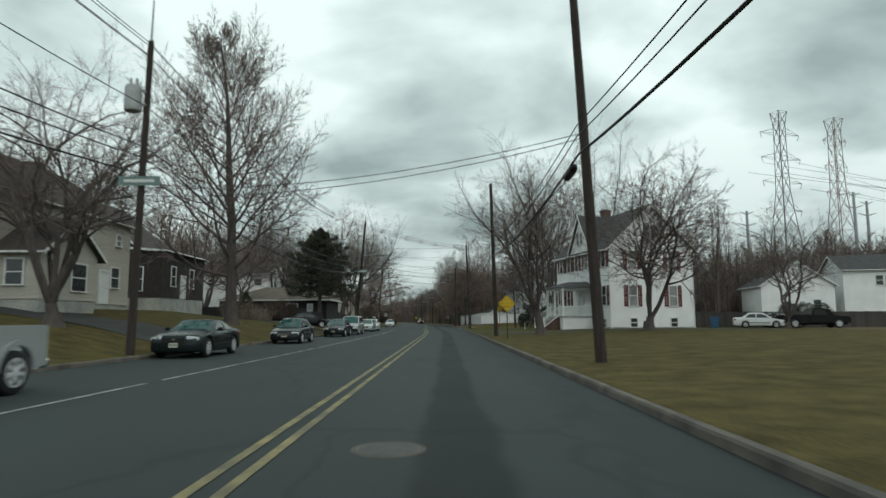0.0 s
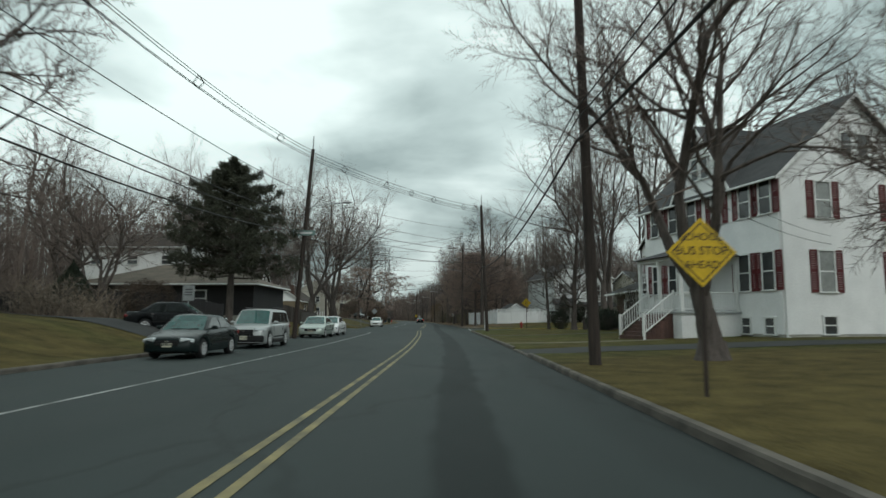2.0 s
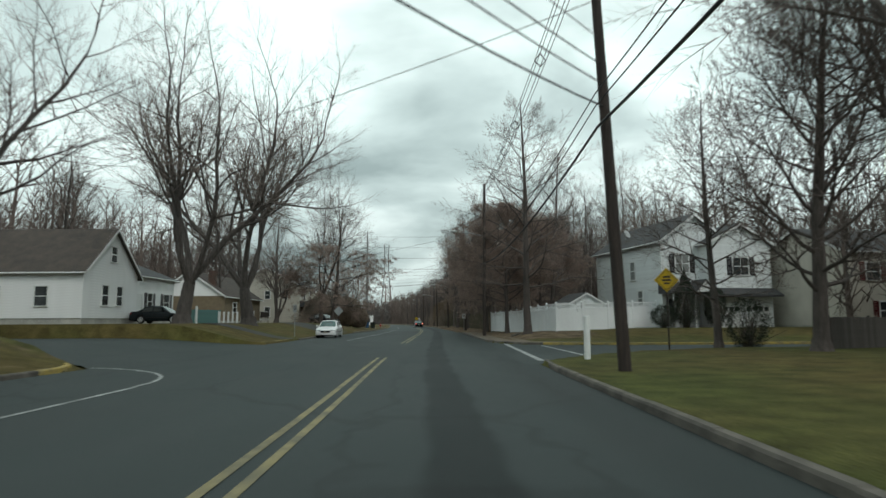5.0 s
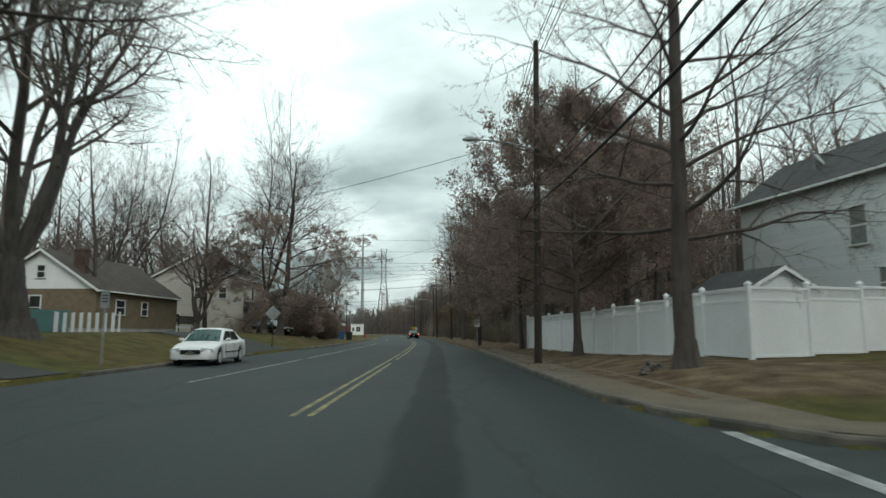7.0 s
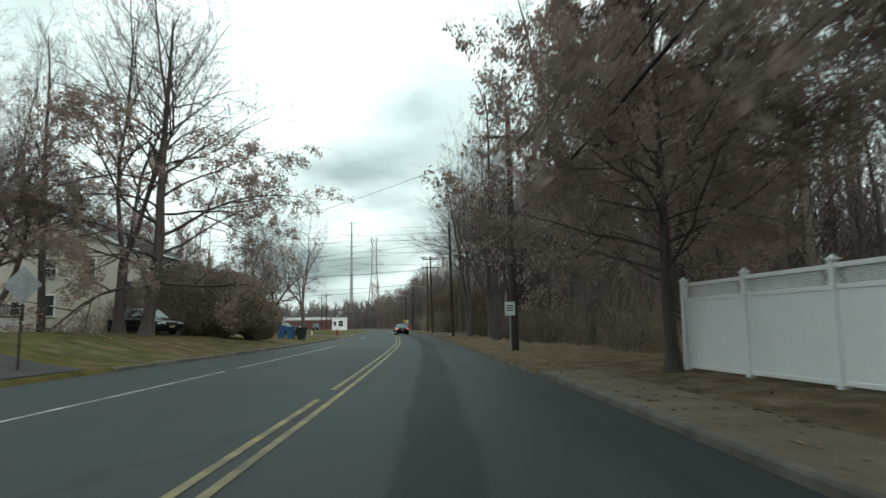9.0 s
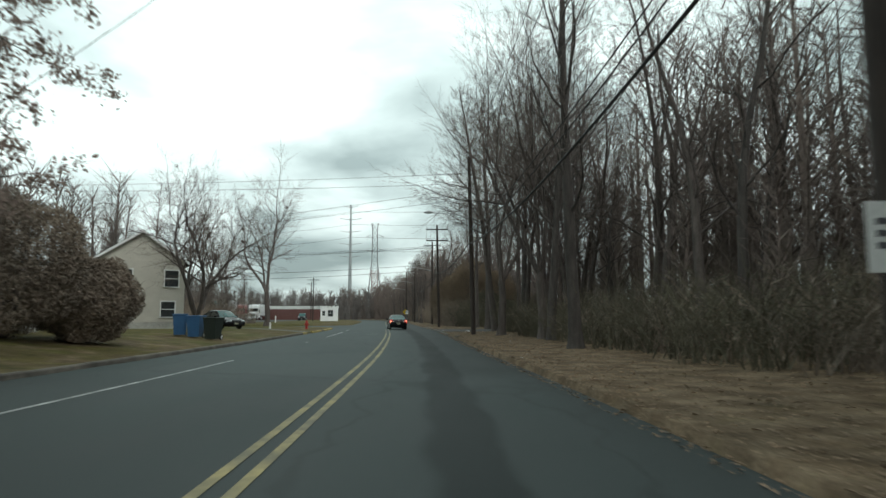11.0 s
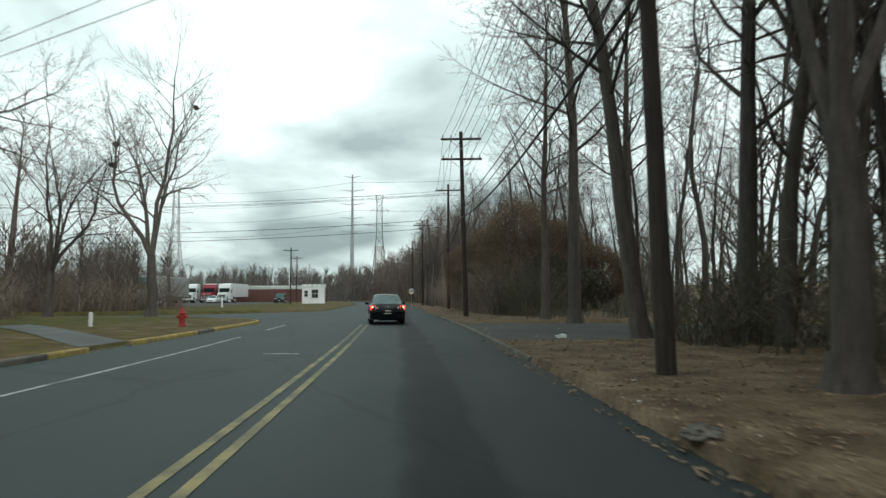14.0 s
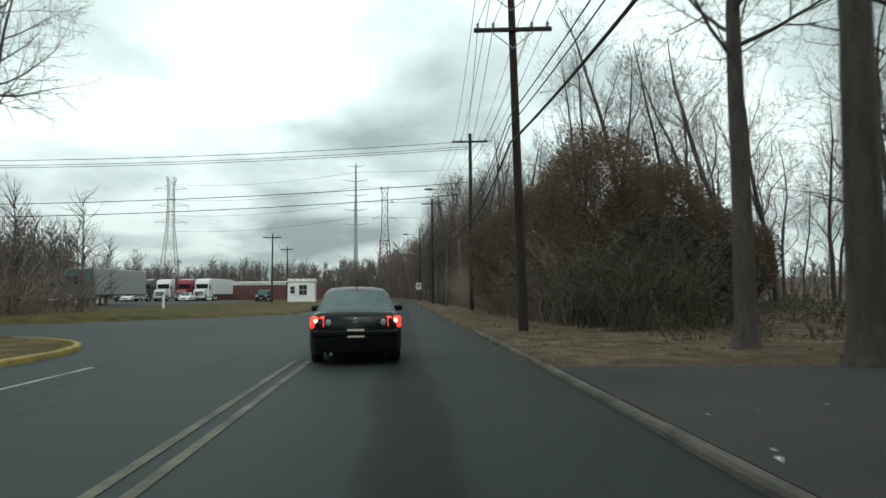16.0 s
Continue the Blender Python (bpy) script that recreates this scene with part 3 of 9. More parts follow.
def lawn(x, y):
    """Height of the lawns and verges."""
    r, l = right_edge(y), left_edge(y)
    if x > r + 0.05:
        d = x - r
        z = 0.12 + 0.36 * ease(d / 15) * (1 - ease((y - 80) / 20)) + 0.3 * ease((d - 1) / 14) * ease((y - 112) / 10) + 0.36 * ease((d - 1.3) / 2.6) * ease((y - 111) / 8) * (1 - 0.75 * ease((y - 122) / 13) - 0.25 * ease((y - 148) / 12))
        z += 5.0 * ease((d - 55) / 90)
        if near_kerb(x) - 0.12 < y < far_kerb(x) + 0.12:
            return -0.06
        if 53.0 < y < 57.4 and d < 3.0:
            z = 0.045 + (z - 0.045) * ease(d / 3.0)
        if 202.5 < y < 214.5 and d < 16:
            z = 0.07 + 0.04 * ease((d - 12) / 4)
        return z
    if x < l - 0.05:
        d = l - x
        far = 1 - 0.62 * ease((y - 150) / 35) - 0.28 * ease((y - 186) / 25)
        near = 1 - ease((y - 50) / 16)
        z = 0.12 + (1.15 * ease(d / 6.5) * far + 0.9 * ease((d - 5) / 8) * near)
        if 216.0 < y < 222.0 and d < 6 and (d - 6) ** 2 + (y - 216) ** 2 > 35.0:
            return -0.06
        if 91.0 < y < 96.0 and d < 5 and (d - 5) ** 2 + (y - 91) ** 2 > 24.0:
            return -0.06
        if STREET_L[0] - 0.1 < y < STREET_L[1] + 0.1:
            return -0.06 + 0.42 * ease((d - 0.6) / 8)
        if STREET_F[0] - 0.1 < y < lot_kerb(x) + 0.1:
            return -0.06
        return z
    return -0.07


def build_ground():
    right = [0.03, 0.10, 0.3, 0.7, 1.2, 2, 3, 4, 5, 6.5, 8, 10, 12, 14, 17, 20, 24, 29, 36, 45, 58, 75, 100, 140, 220, 400, 900, 2500]
    ys = sorted(set([-80, -60, -45, -30] + [float(v) for v in range(-20, 262, 2)] + [91 + 0.4 * v for v in range(70)] + [216 + 0.4 * v for v in range(16)] + [230 + 0.5 * v for v in range(34)] + [270, 280, 295, 310, 330, 360, 400, 460, 550, 700, 1000, 1600, 3000]
                    + [e + d for s in (STREET_R, STREET_L, STREET_F, (202.5, 214.5), (53.0, 57.4)) for e in s for d in (-0.12, 0.12)]))
    vs, fs, lit, straw = [], [], [], []
    cols = len(right) * 2 + 2
    for y in ys:
        l, r, c = left_edge(y), right_edge(y), centre(y)
        xs = [l - d for d in right[::-1]] + [l + 0.4, r - 0.4] + [r + d for d in right]
        for x in xs:
            vs.append((x, y, lawn(x, y)))
            d = x - r if x > r else l - x
            w = 0.0
            if x > r:
                w = ease((y - 138) / 14) * (0.35 + 0.65 * ease((y - 160) / 12)) * (1 if d > 0.2 else 0.8)
                w = max(w, 0.75 * ease((y - 112) / 4) * (1 - ease((d - 6) / 3)) if y > 112 else 0)
                w = max(w, ease((d - 26) / 8))
            else:
                w = max(0.35 * ease((y - 60) / 8) * (1 - ease((d - 5) / 3)) * (1 if y < 96 else 0), ease((d - 30) / 8), 0.45 * ease((y - 140) / 15) * (1 - ease((d - 4) / 3)))
            lit.append(w)
            straw.append((1 - ease((y - 46) / 8)) * (0.9 if x > r else 0.3) + (0.55 * ease((y - 112) / 5) if x > r else 0.25))
    for j in range(len(ys) - 1):
        for i in range(cols - 1):
            k = j * cols + i
            fs.append((k, k + 1, k + cols + 1, k + cols))
    me = fast_mesh("ground", vs, fs, M_GRASS, True)
    at = me.attributes.new("litter", "FLOAT", "POINT")
    at.data.foreach_set("value", lit)
    at = me.attributes.new("straw", "FLOAT", "POINT")
    at.data.foreach_set("value", straw)
    return tagged(new("ground", me), "dormant green and straw-coloured winter grass with brown litter", "ground", kind="structure")


build_ground()


def strip(name, left, right, ys, z, material, label, category, uv=False, kind="structure", cols=8, parent=None):
    """A sheet between two lines along the road."""
    vs, fs = [], []
    for y in ys:
        a, b = left(y), right(y)
        for i in range(cols + 1):
            x = a + (b - a) * i / cols
            vs.append((x, y, z(x, y) if callable(z) else z))
    for j in range(len(ys) - 1):
        for i in range(cols):
            k = j * (cols + 1) + i
            fs.append((k, k + 1, k + cols + 2, k + cols + 1))
    me = fast_mesh(name, vs, fs, material)
    if uv:
        layer = me.uv_layers.new(name="UVMap")
        for lp in me.loops:
            x, y, _ = vs[lp.vertex_index]
            layer.data[lp.index].uv = (x - centre(y), y)
    ob = new(name, me)
    if parent:
        ob.parent = parent
        return tagged(ob, label)
    return tagged(ob, label, category, kind=kind)


def span(a, b, step):
    n = max(1, int(round((b - a) / step)))
    return [a + (b - a) * i / n for i in range(n + 1)]


strip("road", lambda y: left_edge(y) - 0.02, lambda y: right_edge(y) + 0.02, span(-80, 600, 2), 0.0, M_ROAD, "worn grey asphalt road with a dark sealed strip", "road", True)


def side_street(name, x0, x1, y0, y1, z, label, fillet=5.0):
    """A street that opens off the road with rounded corners."""
    vs, fs = [], []
    n = 18
    for i in range(n + 1):
        s = i / n
        d = abs(x1 - x0) * s ** 1.7
        x = x0 + (1 if x1 > x0 else -1) * d
        g = fillet - math.sqrt(max(0.0, fillet ** 2 - max(0.0, fillet - d) ** 2)) if d < fillet else 0.0
        ya, yb = (near_kerb(x), far_kerb(x)) if x1 > x0 else (y0 - g, y1 + g if y1 < 200 else lot_kerb(x))
        for k in range(9):
            y = ya + (yb - ya) * k / 8
            vs.append((x, y, z(d)))
    for i in range(n):
        for k in range(8):
            q = i * 9 + k
            fs.append((q, q + 1, q + 10, q + 9))
    me = fast_mesh(name, vs, fs, M_ROAD)
    layer = me.uv_layers.new(name="UVMap")
    for lp in me.loops:
        x, y, _ = vs[lp.vertex_index]
        layer.data[lp.index].uv = (y - 160, x)
    return tagged(new(name, me), label, "road", kind="structure")


side_street("road", 2.0, 90, *STREET_R, lambda d: 0.003, "asphalt mouth of a side street")
side_street("road", -10.2, -75, *STREET_L, lambda d: 0.004 + 0.42 * ease((d - 1.4) / 8), "asphalt mouth of a rising side street")
side_street("road", -13.8, -95, *STREET_F, lambda d: 0.004, "asphalt road leading off past a truck lot", 7.0)


def kerb(path, w=0.15, h=0.13, side=1, material=None, label="weathered concrete kerb", base=None):
    """A kerb along a line of points, its back on the side given; one stone a piece."""
    top = thing("kerb", label, "kerb", kind="structure")
    for (x0, y0), (x1, y1) in zip(path, path[1:]):
        z0, z1 = (base(x0, y0), base(x1, y1)) if base else (0, 0)
        d = Vector((x1 - x0, y1 - y0, 0))
        nrm = Vector((d.y, -d.x, 0)).normalized() * side
        s = Shape()
        e = 0.006 * d.normalized()
        a, b = Vector((x0, y0, z0)) + e, Vector((x1, y1, z1)) - e
        jit = random.uniform(-0.008, 0.008)
        pr = [(0, -0.08), (0.012, h - 0.035 + jit), (0.035, h + jit), (w, h + 0.004 + jit), (w, -0.08)]
        vs = [p + nrm * u + Vector((0, 0, v)) for p in (a, b) for u, v in pr]
        n = len(pr)
        s.add(vs, [tuple(range(n)), tuple(range(n, 2 * n))[::-1]] + [(i, n + i, n + (i + 1) % n, (i + 1) % n) for i in range(n)])
        part("kerbstone", s, material or M_KERB, top)
    return top


def along(fn, a, b, step=2.4):
    return [(fn(y), y) for y in span(a, b, step)]


def arc(cx, cy, r, a0, a1, n=6):
    return [(cx + r * math.cos(radians(a0 + (a1 - a0) * i / n)), cy + r * math.sin(radians(a0 + (a1 - a0) * i / n))) for i in range(n + 1)]


NEAR_CORNER = [(2.55, 94.2), (2.62, 94.75), (2.85, 95.2), (3.3, 95.95)] + [(x, near_kerb(x)) for x in (4.6, 5.9, 7.2, 9.2, 11.2, 15, 20, 30, 40)]
kerb(along(right_edge, -20, 52.8))
kerb(along(right_edge, 52.8, 57.6), h=0.05, label="dropped concrete kerb before a driveway")
kerb(along(right_edge, 57.6, 94.2)[:-1] + NEAR_CORNER[:2])
kerb([(x, far_kerb(x)) for x in (40, 30, 20, 16, 12, 8.5, 6.0, 4.8)], material=M_KERB_Y, label="kerb painted yellow along a side street")
kerb([(x, far_kerb(x)) for x in (4.79, 4.2, 3.6, 3.2, 2.85, 2.4, 2.15, 1.95)] + along(right_edge, 117.2, 146), label="weathered concrete kerb beside a sandy walk")


def lawn_edge(path, depth, z=0.122):
    """The turf that runs up to the back of a kerb at a corner."""
    vs, fs = [], []
    for k, (x, y) in enumerate(path):
        (xa, ya), (xb, yb) = path[max(k - 1, 0)], path[min(k + 1, len(path) - 1)]
        nx, ny = yb - ya, xa - xb
        q = math.hypot(nx, ny)
        for d, zz in ((0.04, 0.015), (0.4, z - 0.01), (0.8, z), (depth, z - 0.03)):
            vs.append((x + nx / q * d, y + ny / q * d, zz))
    fs = [(4 * k + j, 4 * k + j + 1, 4 * k + j + 5, 4 * k + j + 4) for k in range(len(path) - 1) for j in range(3)]
    me = fast_mesh("lawn", vs, fs, M_GRASS)
    for name, val in (("litter", 0.0), ("straw", 0.8)):
        me.attributes.new(name, "FLOAT", "POINT").data.foreach_set("value", [val] * len(vs))
    tagged(new("lawn", me), "short winter turf behind the corner kerb", "lawn", kind="structure")


lawn_edge(NEAR_CORNER, 1.3)
lawn_edge([(x, far_kerb(x) + 0.1) for x in (40, 30, 20, 16, 12, 8.5, 6.0, 4.8)], 1.3)
kerb(along(left_edge, -20, STREET_L[0] - 5), side=-1)
kerb(arc(left_edge(92) - 5, STREET_L[0] - 5, 5, 0, 90), side=-1, material=M_KERB_Y, label="kerb corner painted yellow")
kerb([(-40, 112.7), (-30, 112.7), (-24, 112.7), (-19, 112.7), (-15.2, 112.7)], side=-1, material=M_KERB_Y, label="kerb painted yellow along a side street", base=lambda x, y: 0.42 * ease((-10.8 - x) / 8))
kerb([(-11.9, 112.9), (-11.6, 113.6), (-11.45, 115.5), (-11.5, 117.3), (-11.55, 119.0)], side=-1, material=M_KERB_Y, label="kerb corner painted yellow before a lawn")
kerb(along(left_edge, 122.0, 139), side=-1, label="weathered concrete kerb before a lawn")
kerb(along(left_edge, 149.5, 198.5), side=-1, label="weathered concrete kerb before a lawn")
kerb(along(left_edge, 198.5, 200.2, 0.85), side=-1, material=M_KERB_Y, label="short yellow kerb beside a driveway")
kerb(along(left_edge, 200.2, 202.5, 1.15), side=-1, h=0.04, label="dropped concrete kerb before a driveway")
kerb(along(left_edge, 202.5, 207.7, 1.7), side=-1, material=M_KERB_Y, label="yellow kerb along a lawn beside a hydrant")
kerb(along(left_edge, 207.7, 209.6, 1.9), side=-1, label="bare stretch of concrete kerb")
kerb(along(left_edge, 209.6, 216.0, 1.6) + arc(left_edge(216) - 6, 216.0, 6, 0, 80, 7)[1:], side=-1, material=M_KERB_Y, label="kerb corner painted yellow beside a hydrant")
kerb(along(right_edge, 198, 226), label="worn low kerb along a paved pull-off", h=0.085, w=0.13)


# paint on the road
def stripe(name, off, w, parts, material, label):
    top = thing(name, label, "road marking", kind="structure")
    for a, b in parts:
        f = off if callable(off) else (lambda y: centre(y) + off)
        strip("stripe", lambda y: f(y) - w / 2, lambda y: f(y) + w / 2, span(a, b, 3), 0.008, material, "", "", cols=1, parent=top)


stripe("lane_line", -0.14, 0.11, [(-60, 98.4), (113.5, 141.3), (143.0, 202.0), (248, 300)], M_YEL, "worn double yellow line")
stripe("lane_line", 0.14, 0.11, [(-60, 98.4), (113.5, 130.0), (133.2, 203.2), (248, 300)], M_YEL, "worn double yellow line")
stripe("lane_line", -0.14, 0.11, [(202.1, 216)], M_YEL_OLD, "double line faded to a dusty grey")
stripe("lane_line", 0.14, 0.11, [(203.3, 216)], M_YEL_OLD, "double line faded to a dusty grey")


def left_paint(y):
    return centre(y) - float(np.interp(y, [0, 30, 60, 90, 150, 200], [4.62, 4.35, 4.3, 4.4, 4.3, 3.75]))


stripe("edge_line", left_paint, 0.10, [(-60, 13.6), (14.4, 30), (31, 88), (120, 133.3), (134.6, 149.0), (150.2, 172), (184.6, 185.6), (193.4, 206), (210.5, 215)], M_WHI, "thin worn white edge line")
stripe("crosswalk_line", lambda y: float(np.interp(y, (96, 112), (2.75, 2.85))), 0.22, [(96.2, 112.0)], M_WHI, "white crosswalk line")
stripe("crosswalk_line", lambda y: float(np.interp(y, (99, 109.3), (4.85, 4.6))), 0.17, [(98.8, 109.3)], M_WHI, "white crosswalk line")
s = Shape()
for i in range(8):
    a0, a1 = radians(90 + i * 9), radians(90 + (i + 1) * 9)
    s.add([(left_paint(88) - 6 + 6 * math.sin(a0), 88 - 6 * math.cos(a0), 0.009), (left_paint(88) - 6 + 6 * math.sin(a1), 88 - 6 * math.cos(a1), 0.009),
           (left_paint(88) - 6 + 5.9 * math.sin(a1), 88 - 5.9 * math.cos(a1), 0.009), (left_paint(88) - 6 + 5.9 * math.sin(a0), 88 - 5.9 * math.cos(a0), 0.009)], [(0, 1, 2, 3)])
solid("edge_line", s, M_WHI, "white edge line curving into a side street", "road marking", kind="structure")
s = Shape()
s.box((-8.65, 199.7, 0.002), (-7.8, 199.84, 0.007))
solid("stop_bar", s, M_WHI, "short worn white bar on the asphalt", "road marking", kind="structure")


def manhole(x, y, r=0.36):
    ob = thing("manhole_cover", "worn round iron manhole cover in the asphalt", "manhole", pose(x, y, 0.002))
    s = Shape()
    s.lathe([(r + 0.05, 0.0), (r + 0.05, 0.006), (r, 0.006)], 28)
    part("ring", s, M_KERB, ob)
    s = Shape()
    s.lathe([(r - 0.01, 0.003), (r - 0.01, 0.010), (r - 0.02, 0.012)], 28)
    for i in range(-3, 4):
        s.box((-math.sqrt(max(0.01, r * r * 0.8 - (i * 0.09) ** 2)), i * 0.09 - 0.015, 0.010), (math.sqrt(max(0.01, r * r * 0.8 - (i * 0.09) ** 2)), i * 0.09 + 0.015, 0.017))
    part("cover", s, M_IRON, ob)


manhole(-0.56, 6.68, 0.34)

def patch_of(name, x0, x1, y0, y1, label, material=None, lift=0.025, skew=0.0):
    """A paved patch that follows the lawn."""
    mt = material or M_TAR
    xs, ysn = span(x0, x1, 0.4), span(y0, y1, 0.4)
    vs = [(x, y + skew * (x - x0), lawn(x, y + skew * (x - x0)) + lift) for y in ysn for x in xs]
    n = len(xs)
    fs = [(j * n + i, j * n + i + 1, (j + 1) * n + i + 1, (j + 1) * n + i) for j in range(len(ysn) - 1) for i in range(n - 1)]
    return tagged(new(name, fast_mesh(name, vs, fs, mt)), label, "driveway", kind="structure")


patch_of("driveway", 3.02, 30, 53.4, 57.0, "dark asphalt driveway across the lawn", lift=0.014)
patch_of("front_walk", 3.02, 10.6, 61.2, 62.3, "narrow concrete walk across the lawn", M_WALK, lift=0.012)
patch_of("front_walk", 3.02, 14, 74.5, 75.6, "narrow dark walk across the lawn", M_TAR, lift=0.012)
patch_of("driveway", -24, -11.75, 119.2, 121.7, "asphalt driveway apron behind a yellow kerb")
patch_of("driveway", -26, -12.15, 139.4, 148.6, "wide asphalt driveway apron")
patch_of("driveway", -24, -10.35, 57.5, 61.5, "asphalt driveway beside a dark fence")
patch_of("driveway", -24, -10.75, 27.5, 33.5, "asphalt driveway up a small bank")
patch_of("driveway", -22.0, -13.25, 208.95, 211.1, "grey asphalt driveway slanting across the lawn", M_DRIVE, lift=0.015, skew=-1.0)
strip("pull_off", lambda y: right_edge(y) + 0.16, lambda y: right_edge(y) + 15.5, span(203.0, 214.2, 0.7), lambda x, y: lawn(x, y) + 0.014, M_DIRTLOT, "worn paved pull-off beside the road", "driveway", cols=24)
def walk_front(y):
    """Back of the kerb beside the walk, round the corner."""
    return float(np.interp(y, (110.6, 111.1, 112.5, 114.0, 115.5, 117.2, 119.0), (4.6, 3.68, 2.96, 2.52, 2.28, 2.1, right_edge(119) + 0.13))) if y < 119 else right_edge(y) + 0.13


strip("pavement", walk_front, lambda y: float(np.interp(y, (110.6, 111.2, 112.0, 117, 124, 134, 146), (9.5, 8.0, 4.5, 3.95, 3.6, 2.9, 2.3))), span(110.7, 146, 0.7), lambda x, y: max(lawn(x, y), 0.115) + 0.009, M_SANDWALK, "sandy worn walk along the kerb", "pavement")
strip("paved_lot", lambda y: -95.0, lambda y: left_edge(y) - 14 - max(0, (300 - y)) * 0.12, span(262, 330, 4), lambda x, y: lawn(x, y) + 0.03, M_TAR, "asphalt truck lot beyond the grass", "lot", cols=24)


# ---- trees ----
def grow(seed, height, radius, trunk=0.3, leader=False, limbs=6, spread=38, wob=0.16, lift=0.05, levels=4, counts=(6, 5, 4), ratio=(0.62, 0.55, 0.5), low=0.25, lean=0.0, wide=0.34):
    """A bare tree as tapered pieces: lists of (start, end, radius, radius) by level."""
    rng = np.random.default_rng(seed)
    out = [[] for _ in range(levels + 1)]
    tips = []

    def unit(v):
        return v / (np.linalg.norm(v) + 1e-9)

    def branch(p, d, length, r, lv):
        n = (9, 7, 5, 2, 1)[lv]
        pts, rad = [p], [r]
        end = 0.22 if lv else (0.12 if leader else 0.72)
        for i in range(n):
            d = unit(d + rng.normal(0, wob * (0.35 if lv == 0 else 1.0), 3) + np.array((0, 0, lift if lv else 0.08)))
            p = p + d * length / n
            pts.append(p)
            rad.append(r * (1 - (1 - end) * (i + 1) / n))
            out[lv].append((pts[-2], pts[-1], rad[-2], rad[-1]))
        if lv >= levels:
            tips.append((p, d))
            return
        k = limbs if lv == 0 else counts[min(lv - 1, len(counts) - 1)]
        turn0 = rng.uniform(0, 6.28)
        for j in range(k):
            if lv == 0:
                fr = (low + (0.97 - low) * (j + rng.uniform(0, 0.6)) / k) if leader else rng.uniform(0.78, 1.0)
            else:
                fr = 0.28 + 0.72 * (j + rng.uniform(0.1, 0.9)) / k
            fr = min(fr, 0.999)
            q = fr * n
            i = int(q)
            base = pts[i] + (pts[i + 1] - pts[i]) * (q - i)
            rr = rad[i] + (rad[i + 1] - rad[i]) * (q - i)
            pd = unit(pts[i + 1] - pts[i])
            a = unit(np.cross(pd, (0.3, 0.2, 1.0) if abs(pd[2]) < 0.95 else (1.0, 0.1, 0.0)))
            b = np.cross(pd, a)
            az = turn0 + j * 2.4 + rng.uniform(-0.4, 0.4)
            ang = radians(spread if lv == 0 else (46 if lv < 3 else 40)) * rng.uniform(0.75, 1.25)
            if lv == 0 and leader:
                ang *= 1.25 - 0.55 * fr
            nd = pd * math.cos(ang) + (a * math.cos(az) + b * math.sin(az)) * math.sin(ang)
            if lv == 0:
                ln = (height * (1 - trunk) if not leader else height * wide * math.sin(math.pi * min(1.0, 0.25 + 0.70 * fr))) * rng.uniform(0.8, 1.08)
                nr = rr * (0.62 if not leader else 0.36) * rng.uniform(0.85, 1.1)
            else:
                ln = length * ratio[min(lv - 1, len(ratio) - 1)] * (1.15 - 0.55 * fr) * rng.uniform(0.75, 1.2)
                nr = rr * 0.6
            branch(base, nd, ln, max(nr, 0.0062), lv + 1)
        if lv and lv < levels:
            branch(pts[-1], d, length * 0.4, max(rad[-1], 0.005), lv + 1)

    d0 = unit(np.array((math.sin(lean), 0.15 * lean, math.cos(lean))))
    branch(np.array((0.0, 0.0, -0.25)), d0, height * (0.97 if leader else trunk) + 0.25, radius, 0)
    return out, tips


def tube_group(pieces, n):
    a = [np.array([q[k] for q in pieces]) for k in range(4)]
    return tubes(a[0], a[1], a[2], a[3], n)


def trunk_group(pieces, n, seed):
    """One unbroken trunk with a slightly lumpy skin."""
    g = np.random.default_rng(seed)
    p = np.array([q[0] for q in pieces] + [pieces[-1][1]])
    r = np.array([q[2] for q in pieces] + [pieces[-1][3]])
    an = np.arange(n) * 2 * np.pi / n
    rr = r[:, None] * g.uniform(0.93, 1.07, (len(p), n))
    v = np.stack([p[:, 0:1] + rr * np.cos(an), p[:, 1:2] + rr * np.sin(an), np.repeat(p[:, 2:3], n, axis=1)], axis=2).reshape(-1, 3)
    i = np.arange(n)
    f = np.stack([i, (i + 1) % n, n + (i + 1) % n, n + i], axis=1)
    return v, (f[None] + (np.arange(len(p) - 1) * n)[:, None, None]).reshape(-1, 4)


def twig_group(pieces, fat=1.15):
    """Fine twigs, each a pointed sliver."""
    a = [np.array([q[k] for q in pieces]) for k in range(3)]
    return cones(a[0], a[1], a[2] * fat)


def leaf_group(points, rng, count, spread, size):
    """Small folded leaves scattered about points."""
    pts = np.asarray(points)[rng.integers(0, len(points), count)] + rng.normal(0, spread, (count, 3))
    a = rng.normal(0, 1, (count, 3)); a /= np.linalg.norm(a, axis=1)[:, None]
    b = np.cross(a, rng.normal(0, 1, (count, 3))); b /= np.linalg.norm(b, axis=1)[:, None]
    s = size * rng.uniform(0.6, 1.3, (count, 1))
    fold = np.cross(a, b) * s * 0.25
    v = np.stack([pts - a * s, pts + b * s * 0.5 + fold, pts + a * s, pts - b * s * 0.5 + fold], axis=1).reshape(-1, 3)
    i = np.arange(count)[:, None] * 4
    return v, np.concatenate([i + (0, 1, 2, 2), i + (0, 2, 3, 3)], axis=0)


def tri_mesh(name, groups, material):
    """Mesh of leaves, as triangles."""
    v, f = joined(groups)
    return fast_mesh(name, v, [tuple(q[:3]) for q in f.tolist()], material)


